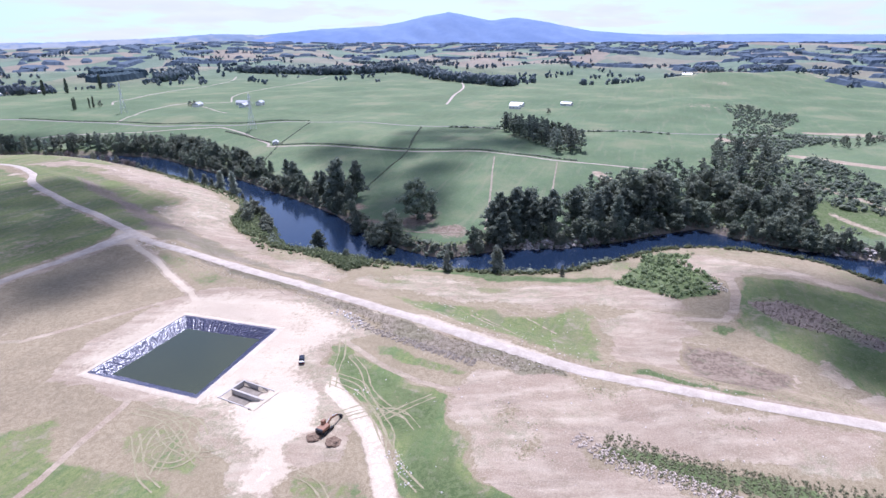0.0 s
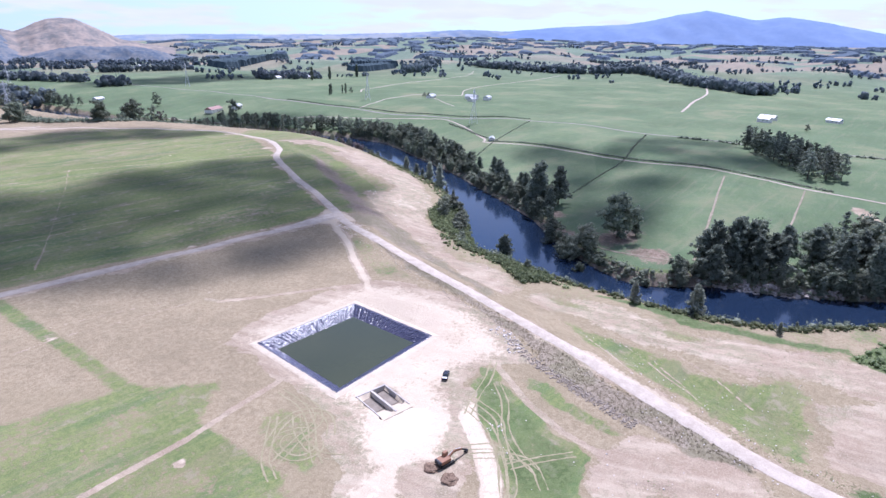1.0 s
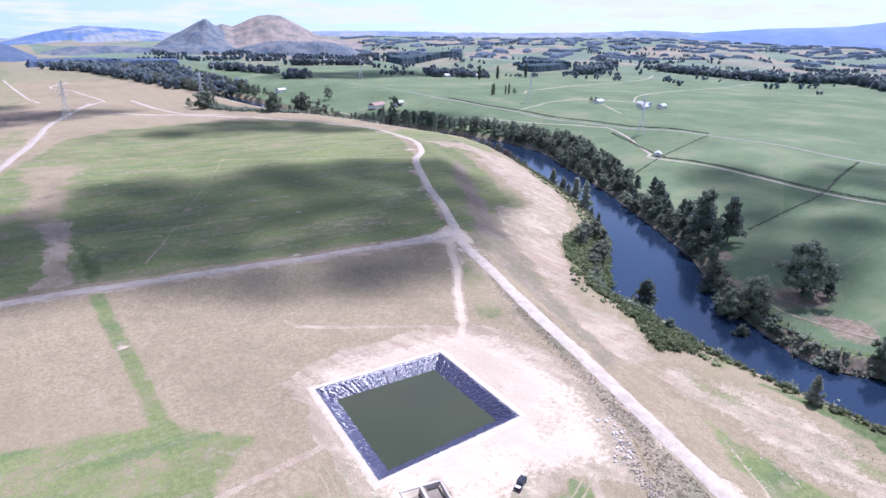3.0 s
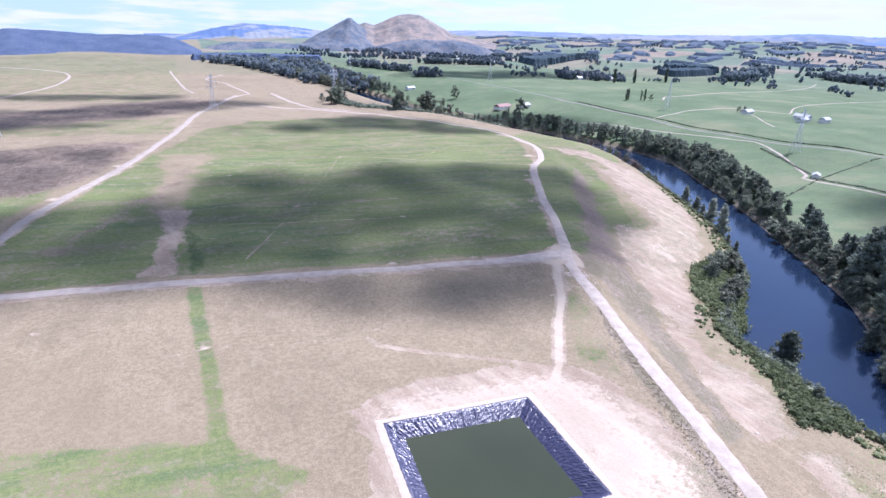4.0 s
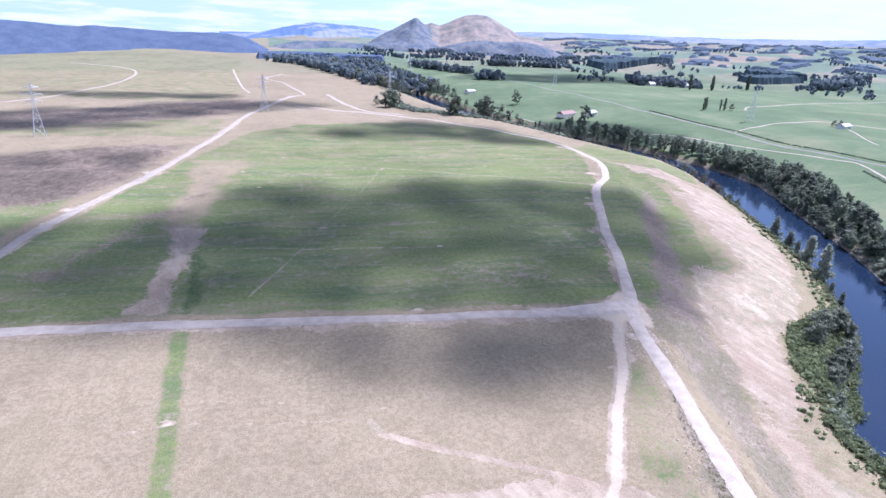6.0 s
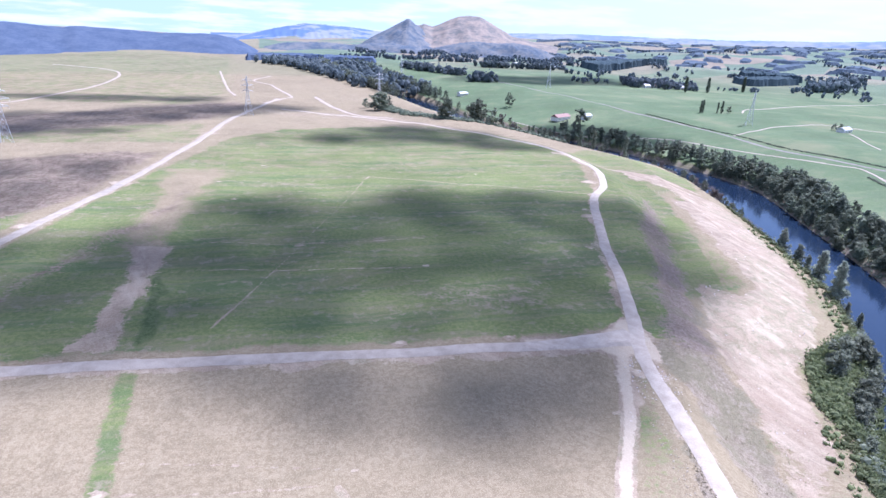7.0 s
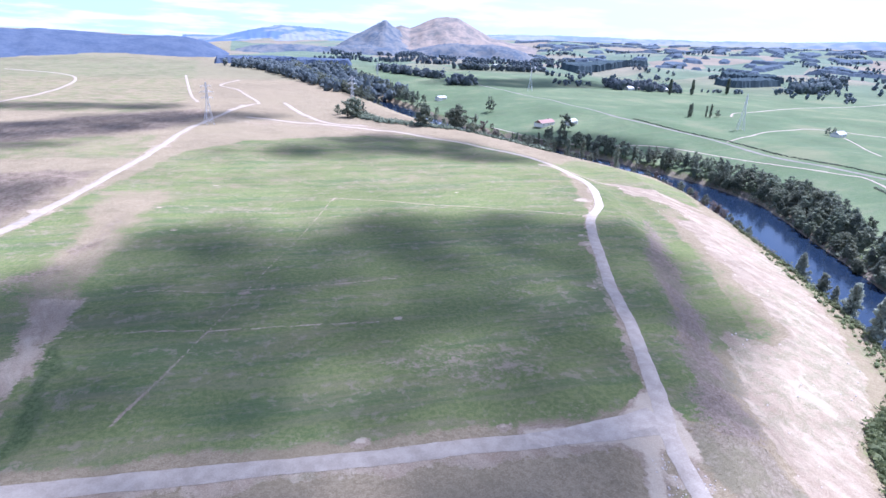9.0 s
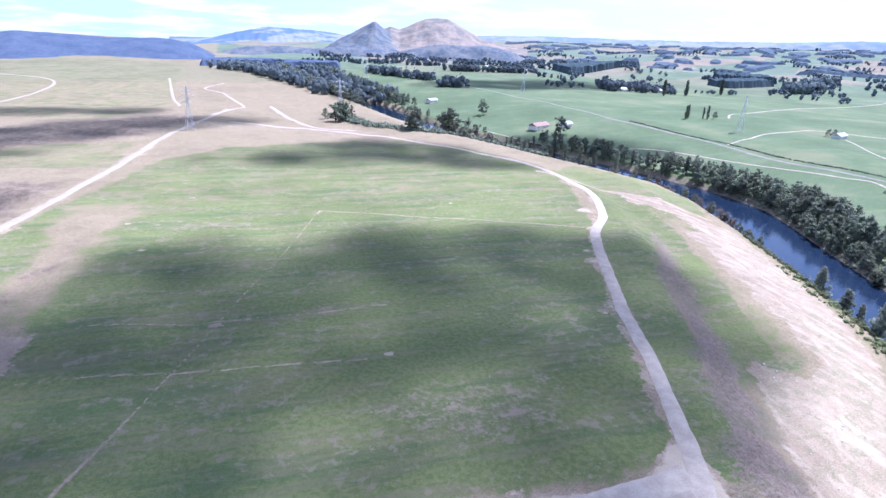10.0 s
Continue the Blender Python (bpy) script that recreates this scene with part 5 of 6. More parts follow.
def offset_line(line, d, step):
    p = smooth_line(line, step)
    t = np.gradient(p, axis=0)
    t /= np.linalg.norm(t, axis=1)[:, None] + 1e-9
    return p + np.stack([-t[:, 1], t[:, 0]], 1) * d


def belt(line, offsets, step, kinds, low, tall, seed, detail="near", gap=0.0, group="trees along the river"):
    """Rows of trees beside a line. offsets: metres to its left as it runs."""
    rng = random.Random(seed)
    for d in offsets:
        for x, y in offset_line(line, d, step):
            stand = 0.5 + 0.5 * math.sin(x * 0.11 + y * 0.083 + seed) * math.sin(x * 0.041 - y * 0.057 + seed * 2)
            if rng.random() < gap * (1.6 - 1.2 * stand):
                continue
            x, y = x + rng.uniform(-0.45, 0.45) * step, y + rng.uniform(-0.45, 0.45) * step
            plant(rng.choice(kinds), x, y, low + (tall - low) * min(1, 0.65 * stand + 0.5 * rng.random()), detail, group=group)


belt(FAR[8:17], (2.5, 8), 6.0, ["broad", "willow", "willow", "broad", "pine"], 5, 11, 1, "near", 0.1)
belt(FAR[9:17], (14,), 7.0, ["pine", "broad", "pine"], 10, 18, 2, "near", 0.3)
belt(FAR[7:12], (11, 19, 27), 8.0, ["broad", "broad", "willow", "pine"], 10, 17, 3, "mid", 0.0)
belt(FAR[5:9], (3, 10), 7.0, ["broad", "poplar", "pine", "willow"], 9, 17, 4, "mid", 0.1)
belt(FAR[2:6], (4,), 15.0, ["broad", "willow"], 6, 12, 5, "mid", 0.45)
belt(FAR[0:3], (4, 20), 14.0, ["broad", "pine"], 12, 20, 15, "mid", 0.1)
belt(NEAR[0:3], (-4, -14), 12.0, ["broad", "pine", "willow"], 12, 20, 6, "mid", 0.15)
belt(NEAR[4:8], (-3, -9), 8.0, ["broad", "poplar", "pine", "willow"], 6, 13, 16, "mid", 0.2)
belt(NEAR[7:11], (-3, -7), 6.5, ["twig", "willow", "twig", "broad"], 5, 9, 7, "mid", 0.2)
belt(FAR[16:22], (1.5,), 4.5, ["broad", "willow"], 3, 6, 8, "near", 0.25)
belt(FAR[22:27], (3, 7), 6.0, ["willow", "broad", "willow", "pine"], 5, 11, 9, "near", 0.1)
belt(FAR[23:27], (12, 20, 29), 8.5, ["pine", "pine", "pine", "broad"], 15, 25, 10, "near", 0.22)
belt(FAR[26:31], (2, 9), 7.0, ["broad", "willow", "broad", "pine"], 7, 15, 11, "near", 0.08)
belt(FAR[26:30], (18, 27, 37, 48), 9.0, ["broad", "pine", "broad", "willow"], 11, 20, 13, "near", 0.12)
belt(FAR[29:33], (1.5, 5), 6.0, ["willow", "broad", "broad"], 4, 8, 14, "near", 0.1)
belt([(262, -85), (300, -110), (345, -150), (330, -190)], (0, 9, 18), 10.0, ["pine", "broad"], 11, 19, 12, "mid", 0.35)


# ---------------------------------------------------------------- the pond and its works
def build_pond():
    root = thing("pond", "square farm pond lined with black plastic, half full of green water", "pond", m=pose(0, 0, 0))
    c = np.mean(np.array(POND), axis=0)

    def ring(inset, z, n=70):
        out = []
        for (ax, ay), (bx, by) in zip(POND, POND[1:] + POND[:1]):
            a, b = np.array((ax, ay), float), np.array((bx, by), float)
            for i in range(n):
                p = a + (b - a) * i / n
                d = p - c
                k = np.max(np.abs(d) / np.array([18.6, 17.6]))
                out.append((*(c + d * (1 - inset / (18.2 * max(k, 0.6)))), z))
        return out

    rng = np.random.RandomState(4)
    fold = rng.uniform(-0.2, 0.2, 4 * 70)
    rings = [ring(-1.0, 0.12), ring(-0.3, 0.22)] + [ring(0.1 + 0.46 * k, 0.1 - 0.28 * k) for k in range(10)]
    n = len(rings[0])
    verts = []
    for j, r in enumerate(rings):
        for i, (x, y, z) in enumerate(r):
            z += fold[i] * (0.5 if j > 2 else 0.0)
            k = 0.07 if 2 < j else 0.03
            verts.append((x + rng.uniform(-k, k), y + rng.uniform(-k, k), z + rng.uniform(-k, k)))
    faces = [(j * n + i, j * n + (i + 1) % n, (j + 1) * n + (i + 1) % n, (j + 1) * n + i) for j in range(len(rings) - 1) for i in range(n)]
    part_mesh("liner", mesh_from("liner", verts, faces, LINER), root, "wrinkled glossy black plastic liner")
    edge = [(-2.4, -0.05), (-1.7, 0.12), (-0.95, 0.2), (-0.5, 0.24)]
    verts = [p for inset, z in edge for p in ring(inset, z)]
    verts = [(x + rng.uniform(-0.1, 0.1), y + rng.uniform(-0.1, 0.1), z + rng.uniform(-0.03, 0.05)) for x, y, z in verts]
    faces = [(j * n + i, j * n + (i + 1) % n, (j + 1) * n + (i + 1) % n, (j + 1) * n + i) for j in range(len(edge) - 1) for i in range(n)]
    part_mesh("bund", mesh_from("bund", verts, faces, HAUL), root, "low bund of pale earth round the liner")
    surface = ring(3.55, -2.0, 12)
    bm = bmesh.new()
    bm.faces.new([bm.verts.new(v) for v in surface])
    part("water", bm, POND_WATER, root, "still murky green water")
    bm = bmesh.new()
    for (ax, ay), (bx, by) in ((POND[0], POND[1]), (POND[1], POND[2])):
        a, b = Vector((ax, ay, 0)), Vector((bx, by, 0))
        mid = Vector((*c, 0))
        bar(bm, a + (mid - a) * 0.14 + Vector((0, 0, -1.85)), b + (mid - b) * 0.14 + Vector((0, 0, -1.85)), 0.09, sides=6)
    part("edge_pipe", bm, DARK_STEEL, root, "thin dark pipe lying along the water's edge")


build_pond()


def build_sump():
    root = thing("concrete_sump", "twin sunken concrete settling bays beside the pond", "sump", m=pose(10.0, -24.0, 0, 0, 0, -8))
    for name, size, at in (("side_wall", (0.35, 10.6, 3.5), (-4.3, 0, -1.6)), ("side_wall", (0.35, 10.6, 3.5), (4.3, 0, -1.6)), ("middle_wall", (0.6, 10.8, 3.6), (0, -0.2, -1.6)),
                           ("end_wall", (9.1, 0.5, 3.5), (0, 5.4, -1.55))):
        part(name, box(bmesh.new(), size, at, bevel=0.05), CONCRETE, root)
    for x in (-2.05, 2.05):
        bm = bmesh.new()
        v = [bm.verts.new(p) for p in ((x - 1.9, 5.0, -2.3), (x + 1.9, 5.0, -2.3), (x + 1.9, 1.6, -2.2), (x - 1.9, 1.6, -2.2), (x + 2.3, -6.8, 0.14), (x - 2.3, -6.8, 0.14))]
        bm.faces.new((v[0], v[3], v[2], v[1]))
        bm.faces.new((v[3], v[5], v[4], v[2]))
        part("ramp_floor", bm, HAUL, root)
        bm = bmesh.new()
        bm.faces.new([bm.verts.new(p) for p in ((x - 1.9, -1.6, -1.15), (x + 1.9, -1.6, -1.15), (x + 1.9, 5.0, -1.15), (x - 1.9, 5.0, -1.15))])
        part("settled_mud", bm, SEDIMENT, root, "grey-brown settled mud")


build_sump()


def build_excavator():
    root = thing("excavator", "orange crawler excavator with its boom reaching over bare earth", "excavator", m=pose(3.6, -50.4, high(3.6, -50.4), 0, 0, -8) @ Matrix.Scale(0.82, 4))
    for y in (-1.25, 1.25):
        bm = bmesh.new()
        outline = [(-2.0, 0.05), (-2.35, 0.42), (-2.0, 0.85), (2.0, 0.85), (2.35, 0.42), (2.0, 0.05)]
        lo = [bm.verts.new((x, y - 0.3, z)) for x, z in outline]
        hi = [bm.verts.new((x, y + 0.3, z)) for x, z in outline]
        bm.faces.new(lo)
        bm.faces.new(hi[::-1])
        for i in range(6):
            bm.faces.new((lo[i], hi[i], hi[(i + 1) % 6], lo[(i + 1) % 6]))
        track = part("track", bm, RUBBER, root, "black crawler track")
        bm = bmesh.new()
        for k in range(14):
            box(bm, (0.12, 0.62, 0.05), (-1.9 + k * 0.29, y, 0.89))
        part("grouser", bm, DARK_STEEL, track)
    part("undercarriage", box(bmesh.new(), (2.6, 2.0, 0.5), (0, 0, 0.65), bevel=0.1), DARK_STEEL, root)
    part("house", box(bmesh.new(), (3.2, 2.5, 1.0), (-0.5, 0, 1.5), bevel=0.12), DIGGER_PAINT, root)
    part("counterweight", box(bmesh.new(), (0.8, 2.5, 1.1), (-2.3, 0, 1.55), bevel=0.25), DARK_STEEL, root)
    cab = part("cab", box(bmesh.new(), (1.5, 1.0, 1.55), (0.5, 0.72, 2.3), bevel=0.1, taper=0.9), DIGGER_PAINT, root)
    for size, at in (((0.04, 0.8, 0.9), (1.22, 0.72, 2.5)), ((1.0, 0.04, 0.8), (0.5, 1.2, 2.5))):
        part("cab_window", box(bmesh.new(), size, at), PANE, cab)
    bm = bmesh.new()
    for a, b in (((0.9, -0.2, 1.6), (2.9, -0.2, 2.6)), ((2.9, -0.2, 2.6), (5.4, -0.2, 2.1))):
        d = Vector(b) - Vector(a)
        box(bm, (d.length + 0.3, 0.42, 0.55), (Vector(a) + Vector(b)) / 2, d.to_track_quat("X", "Z"), 0.06)
    part("boom", bm, DIGGER_PAINT, root, "bent orange boom")
    d = Vector((2.2, 0, -1.3))
    part("stick", box(bmesh.new(), (d.length, 0.34, 0.45), Vector((6.3, -0.2, 1.45)), d.to_track_quat("X", "Z"), 0.05), DARK_STEEL, root, "dark steel stick")
    bm = bmesh.new()
    box(bm, (0.9, 1.1, 0.8), (7.3, -0.2, 0.6), Euler((0, 0.5, 0)).to_quaternion(), 0.15, 0.75)
    for k in range(4):
        box(bm, (0.3, 0.12, 0.1), (6.85, -0.6 + k * 0.27, 0.25))
    part("bucket", bm, DARK_STEEL, root)
    for a, b in (((1.0, 0.1, 1.8), (2.6, 0.1, 2.7)), ((3.4, -0.2, 2.95), (5.3, -0.2, 2.5))):
        part("hydraulic_ram", bar(bmesh.new(), a, b, 0.08), STEEL, root)
    for x, y, s, seed in ((0.6, -49.4, 1.7, 1), (0.6, -54.2, 1.8, 2)):
        heap(x, y, s, seed)


def heap(x, y, s, seed, mat=None, label="single low mound of dug brown earth"):
    bm = bmesh.new()
    bmesh.ops.create_icosphere(bm, subdivisions=4, radius=s)
    for v in bm.verts:
        k = 1 + 0.28 * noise.noise(v.co * (1.6 / s) + Vector((seed, 0, 0))) + 0.1 * noise.noise(v.co * (6 / s))
        v.co = Vector((v.co.x * k, v.co.y * k, max(-0.3, v.co.z * 0.42 * k)))
    me = bpy.data.meshes.new("earth_mound")
    bm.to_mesh(me)
    bm.free()
    me.materials.append(mat or SPOIL)
    ob = new("earth_mound", me)
    ob.matrix_basis = pose(x, y, high(x, y), 0, 0, seed * 40)
    tagged(ob, label, "earth mound", "spoil mounds")


SPOIL = mottled("dug_earth", (0.10, 0.065, 0.045), (0.24, 0.17, 0.12), 0.7, 0.95, 4.0, 0.7)
build_excavator()


def build_car():
    root = thing("pickup_truck", "dark blue double-cab pickup truck parked on bare earth", "pickup truck", m=pose(28.6, -28.4, high(28, -29) + 0.02, 0, 0, 30) @ Matrix.Scale(0.8, 4))
    bm = bmesh.new()
    box(bm, (5.1, 1.85, 0.55), (0, 0, 0.72), bevel=0.14)
    box(bm, (1.3, 1.75, 0.3), (1.8, 0, 1.08), bevel=0.12)
    body = part("body", bm, CAR_PAINT, root)
    for x in (2.5, -2.55):
        part("bumper", box(bmesh.new(), (0.16, 1.8, 0.25), (x, 0, 0.52), bevel=0.05), DARK_STEEL, body)
    cab = part("cabin", box(bmesh.new(), (2.3, 1.65, 0.75), (0.1, 0, 1.36), bevel=0.12, taper=0.8), CAR_PAINT, root)
    for size, at, turn in (((0.05, 1.4, 0.62), (1.16, 0, 1.36), (0, -0.35, 0)), ((0.05, 1.35, 0.5), (-0.97, 0, 1.4), (0, 0.3, 0))):
        part("windscreen", box(bmesh.new(), size, at, Euler(turn).to_quaternion()), PANE, cab)
    for y in (-0.8, 0.8):
        for x in (0.6, -0.45):
            part("side_window", box(bmesh.new(), (0.85, 0.05, 0.42), (x, y, 1.42)), PANE, cab)
    part("tray_cover", box(bmesh.new(), (0.9, 1.5, 0.1), (-1.9, 0, 1.04), bevel=0.04), CAR_WHITE, root, "white cover over the tray")
    for y in (-0.65, 0.65):
        part("headlight", box(bmesh.new(), (0.08, 0.35, 0.18), (2.56, y, 0.85), bevel=0.02), LAMP_CLEAR, root)
        part("tail_light", box(bmesh.new(), (0.06, 0.2, 0.3), (-2.56, y * 1.2, 0.85), bevel=0.02), LAMP_RED, root)
    for x in (1.6, -1.55):
        for y in (-0.86, 0.86):
            wheel = part("wheel", bar(bmesh.new(), (x, y - 0.13, 0.38), (x, y + 0.13, 0.38), 0.38, sides=16), RUBBER, root)
            part("rim", bar(bmesh.new(), (x, y - 0.14, 0.38), (x, y + 0.14, 0.38), 0.2, sides=10), STEEL, wheel)


build_car()


# ---------------------------------------------------------------- pylons
def build_pylon(tall=38.0):
    root = thing("pylon", "grey steel lattice power pylon with three pairs of arms", "pylon", "power pylons")
    half = 3.6

    def corner(k, z):
        w = half * (1 - 0.78 * min(1, z / (tall * 0.62))) if z < tall * 0.62 else half * 0.22 * (1 - 0.6 * (z / tall - 0.62) / 0.38)
        return Vector(((1, -1, -1, 1)[k] * w, (1, 1, -1, -1)[k] * w, z))

    stops = [0, 7, 13, 18, 22, 25, 28, 31, 34, 36.5, 38]
    for k in range(4):
        bm = bmesh.new()
        for a, b in zip(stops[:-1], stops[1:]):
            bar(bm, corner(k, a), corner(k, b), 0.14, 0.12, 4)
        part("leg", bm, STEEL, root)
    bm = bmesh.new()
    for a, b in zip(stops[:-1], stops[1:]):
        for k in range(4):
            q = (k + 1) % 4
            bar(bm, corner(k, a), corner(q, b), 0.06, sides=4)
            bar(bm, corner(q, a), corner(k, b), 0.06, sides=4)
            bar(bm, corner(k, b), corner(q, b), 0.055, sides=4)
    part("bracing", bm, STEEL, root)
    for z, reach in ((24, 5.2), (29, 6.2), (34, 4.6)):
        for s in (-1, 1):
            bm = bmesh.new()
            for y in (-0.6, 0.6):
                bar(bm, (0, y, z), (s * reach, 0, z + 0.5), 0.12, sides=4)
                bar(bm, (0, y, z + 1.9), (s * reach, 0, z + 0.5), 0.1, sides=4)
            for u in (0.35, 0.7):
                bar(bm, (s * reach * u, 0.5 * (1 - u), z + 0.2), (s * reach * u, 0, z + 1.9 - 1.4 * u), 0.07, sides=4)
            arm = part("crossarm", bm, STEEL, root)
            part("insulator", bar(bmesh.new(), (s * reach, 0, z + 0.4), (s * reach, 0, z - 1.6), 0.12, sides=8), LAMP_CLEAR, arm)
    return root


first = build_pylon()
spots = [(-190, 426, 25), (-44, 590, 25), (97, 672, 25), (189, 1060, 30), (408, 900, 60), (450, 303, 62), (500, 540, 62), (-330, 270, 25)]
first.matrix_basis = pose(spots[0][0], spots[0][1], high(*spots[0][:2]) - 0.2, 0, 0, spots[0][2])
for x, y, turn in spots[1:]:
    copy_thing(first, pose(x, y, high(x, y) - 0.2, 0, 0, turn))


# ---------------------------------------------------------------- farmhouses and sheds
def building(x, y, turn, size, roof, label, name="farmhouse", lean=False):
    l, wd, h = size
    root = thing(name, label, "house" if name == "farmhouse" else "shed", "farm buildings", pose(x, y, high(x, y), 0, 0, turn))
    wall = part("wall", box(bmesh.new(), (l, wd, h + 0.6), (0, 0, h / 2 - 0.3)), WHITE_WALL, root)
    bm = bmesh.new()
    rise, over = wd * 0.3, 0.5
    pts = [(sx * (l / 2 + over), yy, zz) for sx in (-1, 1) for yy, zz in ((-wd / 2 - over, h - 0.1), (0, h + rise), (wd / 2 + over, h - 0.1), (0, h - 0.12))]
    v = [bm.verts.new(p) for p in pts]
    for f in ((0, 1, 5, 4), (1, 2, 6, 5), (0, 4, 7, 3), (3, 7, 6, 2), (0, 3, 2, 1), (4, 5, 6, 7)):
        bm.faces.new([v[i] for i in f])
    top = part("roof", bm, roof, root)
    for sy in (-1, 1):
        for k in range(3):
            win = part("window", box(bmesh.new(), (1.4, 0.12, 1.2), (-l * 0.33 + k * l * 0.33, sy * (wd / 2 + 0.04), h * 0.55)), WHITE_WALL, root)
            part("pane", box(bmesh.new(), (1.2, 0.14, 1.0), (-l * 0.33 + k * l * 0.33, sy * (wd / 2 + 0.05), h * 0.55)), PANE, win)
    part("door", box(bmesh.new(), (1.0, 0.14, 2.0), (l * 0.16, -(wd / 2 + 0.05), 1.0)), RED_ROOF, root)
    if name == "farmhouse":
        part("chimney", box(bmesh.new(), (0.8, 0.8, 1.6), (l * 0.25, 0.6, h + rise + 0.2)), ROCK, top)


for args in ((596, 504, 20, (18, 9, 3.2), GREY_ROOF, "white farmhouse with a pale iron roof beside a tree"), (606, 432, 15, (16, 8, 3), GREY_ROOF, "white farmhouse with a pale iron roof among pastures"),
             (310, 628, 30, (26, 10, 4), RED_ROOF, "long white farmhouse with a red-brown roof"), (716, 65, 80, (18, 9, 3), GREY_ROOF, "white farmhouse with a pale iron roof far over pasture"),
             (763, 4, 70, (16, 8, 3), GREY_ROOF, "white farmhouse with a pale iron roof by shelter trees"), (640, 975, 10, (22, 10, 4), GREY_ROOF, "white farmhouse among tall shelter trees"),
             (668, 988, 60, (18, 9, 3.5), RED_ROOF, "farmhouse with a red roof among shelter trees"), (700, 965, 20, (20, 9, 4), GREY_ROOF, "white house in a small farm cluster"),
             (1240, -170, 70, (20, 9, 3.5), GREY_ROOF, "white farmhouse under far trees"), (651, 1440, 20, (24, 10, 4), GREY_ROOF, "pale house at the edge of a far village"),
             (560, 1480, 40, (22, 10, 4), GREY_ROOF, "pale house in a far village"), (480, 1500, 10, (22, 10, 4), RED_ROOF, "red-roofed house in a far village"), (249, 855, 30, (16, 8, 3.5), GREY_ROOF, "white farmhouse in open pasture")):
    building(*args)
for args in ((394, 234, 35, (9, 5, 2.2), GREY_ROOF, "small pale hay shed beside the lane", "hay_shed"), (632, 424, 15, (14, 8, 4), GREY_ROOF, "pale iron farm shed near a house", "farm_shed"),
             (622, 446, 100, (18, 9, 4), GREY_ROOF, "long pale iron farm shed", "farm_shed"), (340, 622, 30, (14, 8, 4), GREY_ROOF, "pale iron shed beside a farmhouse", "farm_shed"),
             (690, 62, 80, (14, 8, 4), GREY_ROOF, "pale iron shed far over pasture", "farm_shed"), (720, 1000, 40, (22, 11, 5), GREY_ROOF, "large pale iron barn among trees", "farm_shed")):
    building(*args)


# ---------------------------------------------------------------- single trees and shelter belts
for x, y, tall, kind, label in ((220, 14, 27, "broad", "big dark macrocarpa standing alone in a paddock"), (228, 7, 9, "pine", "small dark tree beside a macrocarpa"),
                                (247, 83, 29, "pine", "dark pine in the river paddock"), (257, 74, 26, "pine", "dark pine in the river paddock"), (252, 86, 22, "broad", "broad dark tree between two pines"),
                                (201, 45, 14, "pine", "grey-green pine beside the river paddock"), (187, 24, 15, "willow", "grey-green willow on the river bank"), (194, 19, 15, "willow", "grey-green willow on the river bank"),
                                (192, 30, 12, "willow", ""), (176, 12, 8, "broad", ""), (214, 52, 9, "willow", "willow beside the river paddock"), (226, 62, 9, "broad", ""),
                                (200, -44, 22, "pine", "tall pine with a bare trunk above the river"), (220, -46, 25, "pine", "tall pine with a bare trunk above the river"), (225, -52, 24, "pine", ""),
                                (211, -35, 19, "pine", ""), (217, -58, 20, "pine", ""),
                                (268, -106, 31, "broad", "tall dark macrocarpa over the river woods"), (279, -117, 30, "broad", "tall dark macrocarpa over the river woods"), (288, -128, 25, "broad", ""), (302, -153, 28, "broad", "tall dark macrocarpa over the river woods"), (309, -163, 23, "broad", ""),
                                (320, 596, 20, "broad", "lone round tree in a green pasture"), (279, 726, 20, "broad", "tall round tree beside the river"), (154, 573, 23, "broad", "tall round tree beside the river"), (189, 576, 26, "broad", "tall round tree beside the river"),
                                (198, 545, 20, "broad", ""), (214, 566, 15, "twig", "leafless brownish tree beside the river"), (225, 558, 14, "twig", ""),
                                (88, 640, 20, "broad", "large dark tree beside a pylon"), (96, 644, 21, "broad", "large dark tree beside a pylon"), (106, 650, 13, "pine", ""), (80, 660, 12, "broad", ""),
                                (258, 442, 17, "poplar", "slim dark poplar on the river bank"), (273, 414, 18, "poplar", "slim dark poplar on the river bank"), (253, 458, 15, "poplar", ""), (264, 430, 12, "pine", ""), (243, 475, 12, "pine", ""), (236, 500, 11, "pine", ""),
                                (590, 512, 9, "broad", "round garden tree beside a farmhouse"), (603, 516, 8, "broad", ""),
                                (502, 630, 16, "poplar", "slim dark poplar standing in open pasture"), (508, 634, 17, "poplar", ""), (530, 634, 14, "poplar", ""), (535, 632, 16, "poplar", ""), (548, 634, 10, "broad", ""),
                                (667, 900, 26, "poplar", "tall poplar near a farm cluster"), (722, 913, 26, "poplar", "tall poplar near a farm cluster"), (828, 951, 28, "poplar", "tall slim poplar in open pasture"),
                                (496, 28, 20, "pine", "dark pine on a small knoll"), (528, 30, 15, "pine", ""), (660, 12, 8, "broad", ""),
                                (151, 41, 21, "pine", "dark pine leaning over the river bay"), (147, 36, 13, "broad", ""), (148, 28, 10, "willow", "")):
    plant(kind, x, y, tall, "near" if math.hypot(x, y) < 330 or tall > 20 else "mid", label=label)
belt([(505, 22), (480, 6), (455, -14), (425, -34), (396, -50)], (-6, 3, 12), 9.0, ["pine", "pine", "broad"], 14, 20, 21, "mid", group="pine knoll")
belt([(780, -221), (723, -240), (690, -262), (640, -215)], (-6, 6), 10.0, ["broad", "willow", "pine"], 4, 8, 22, "mid", 0.1, group="gully trees")
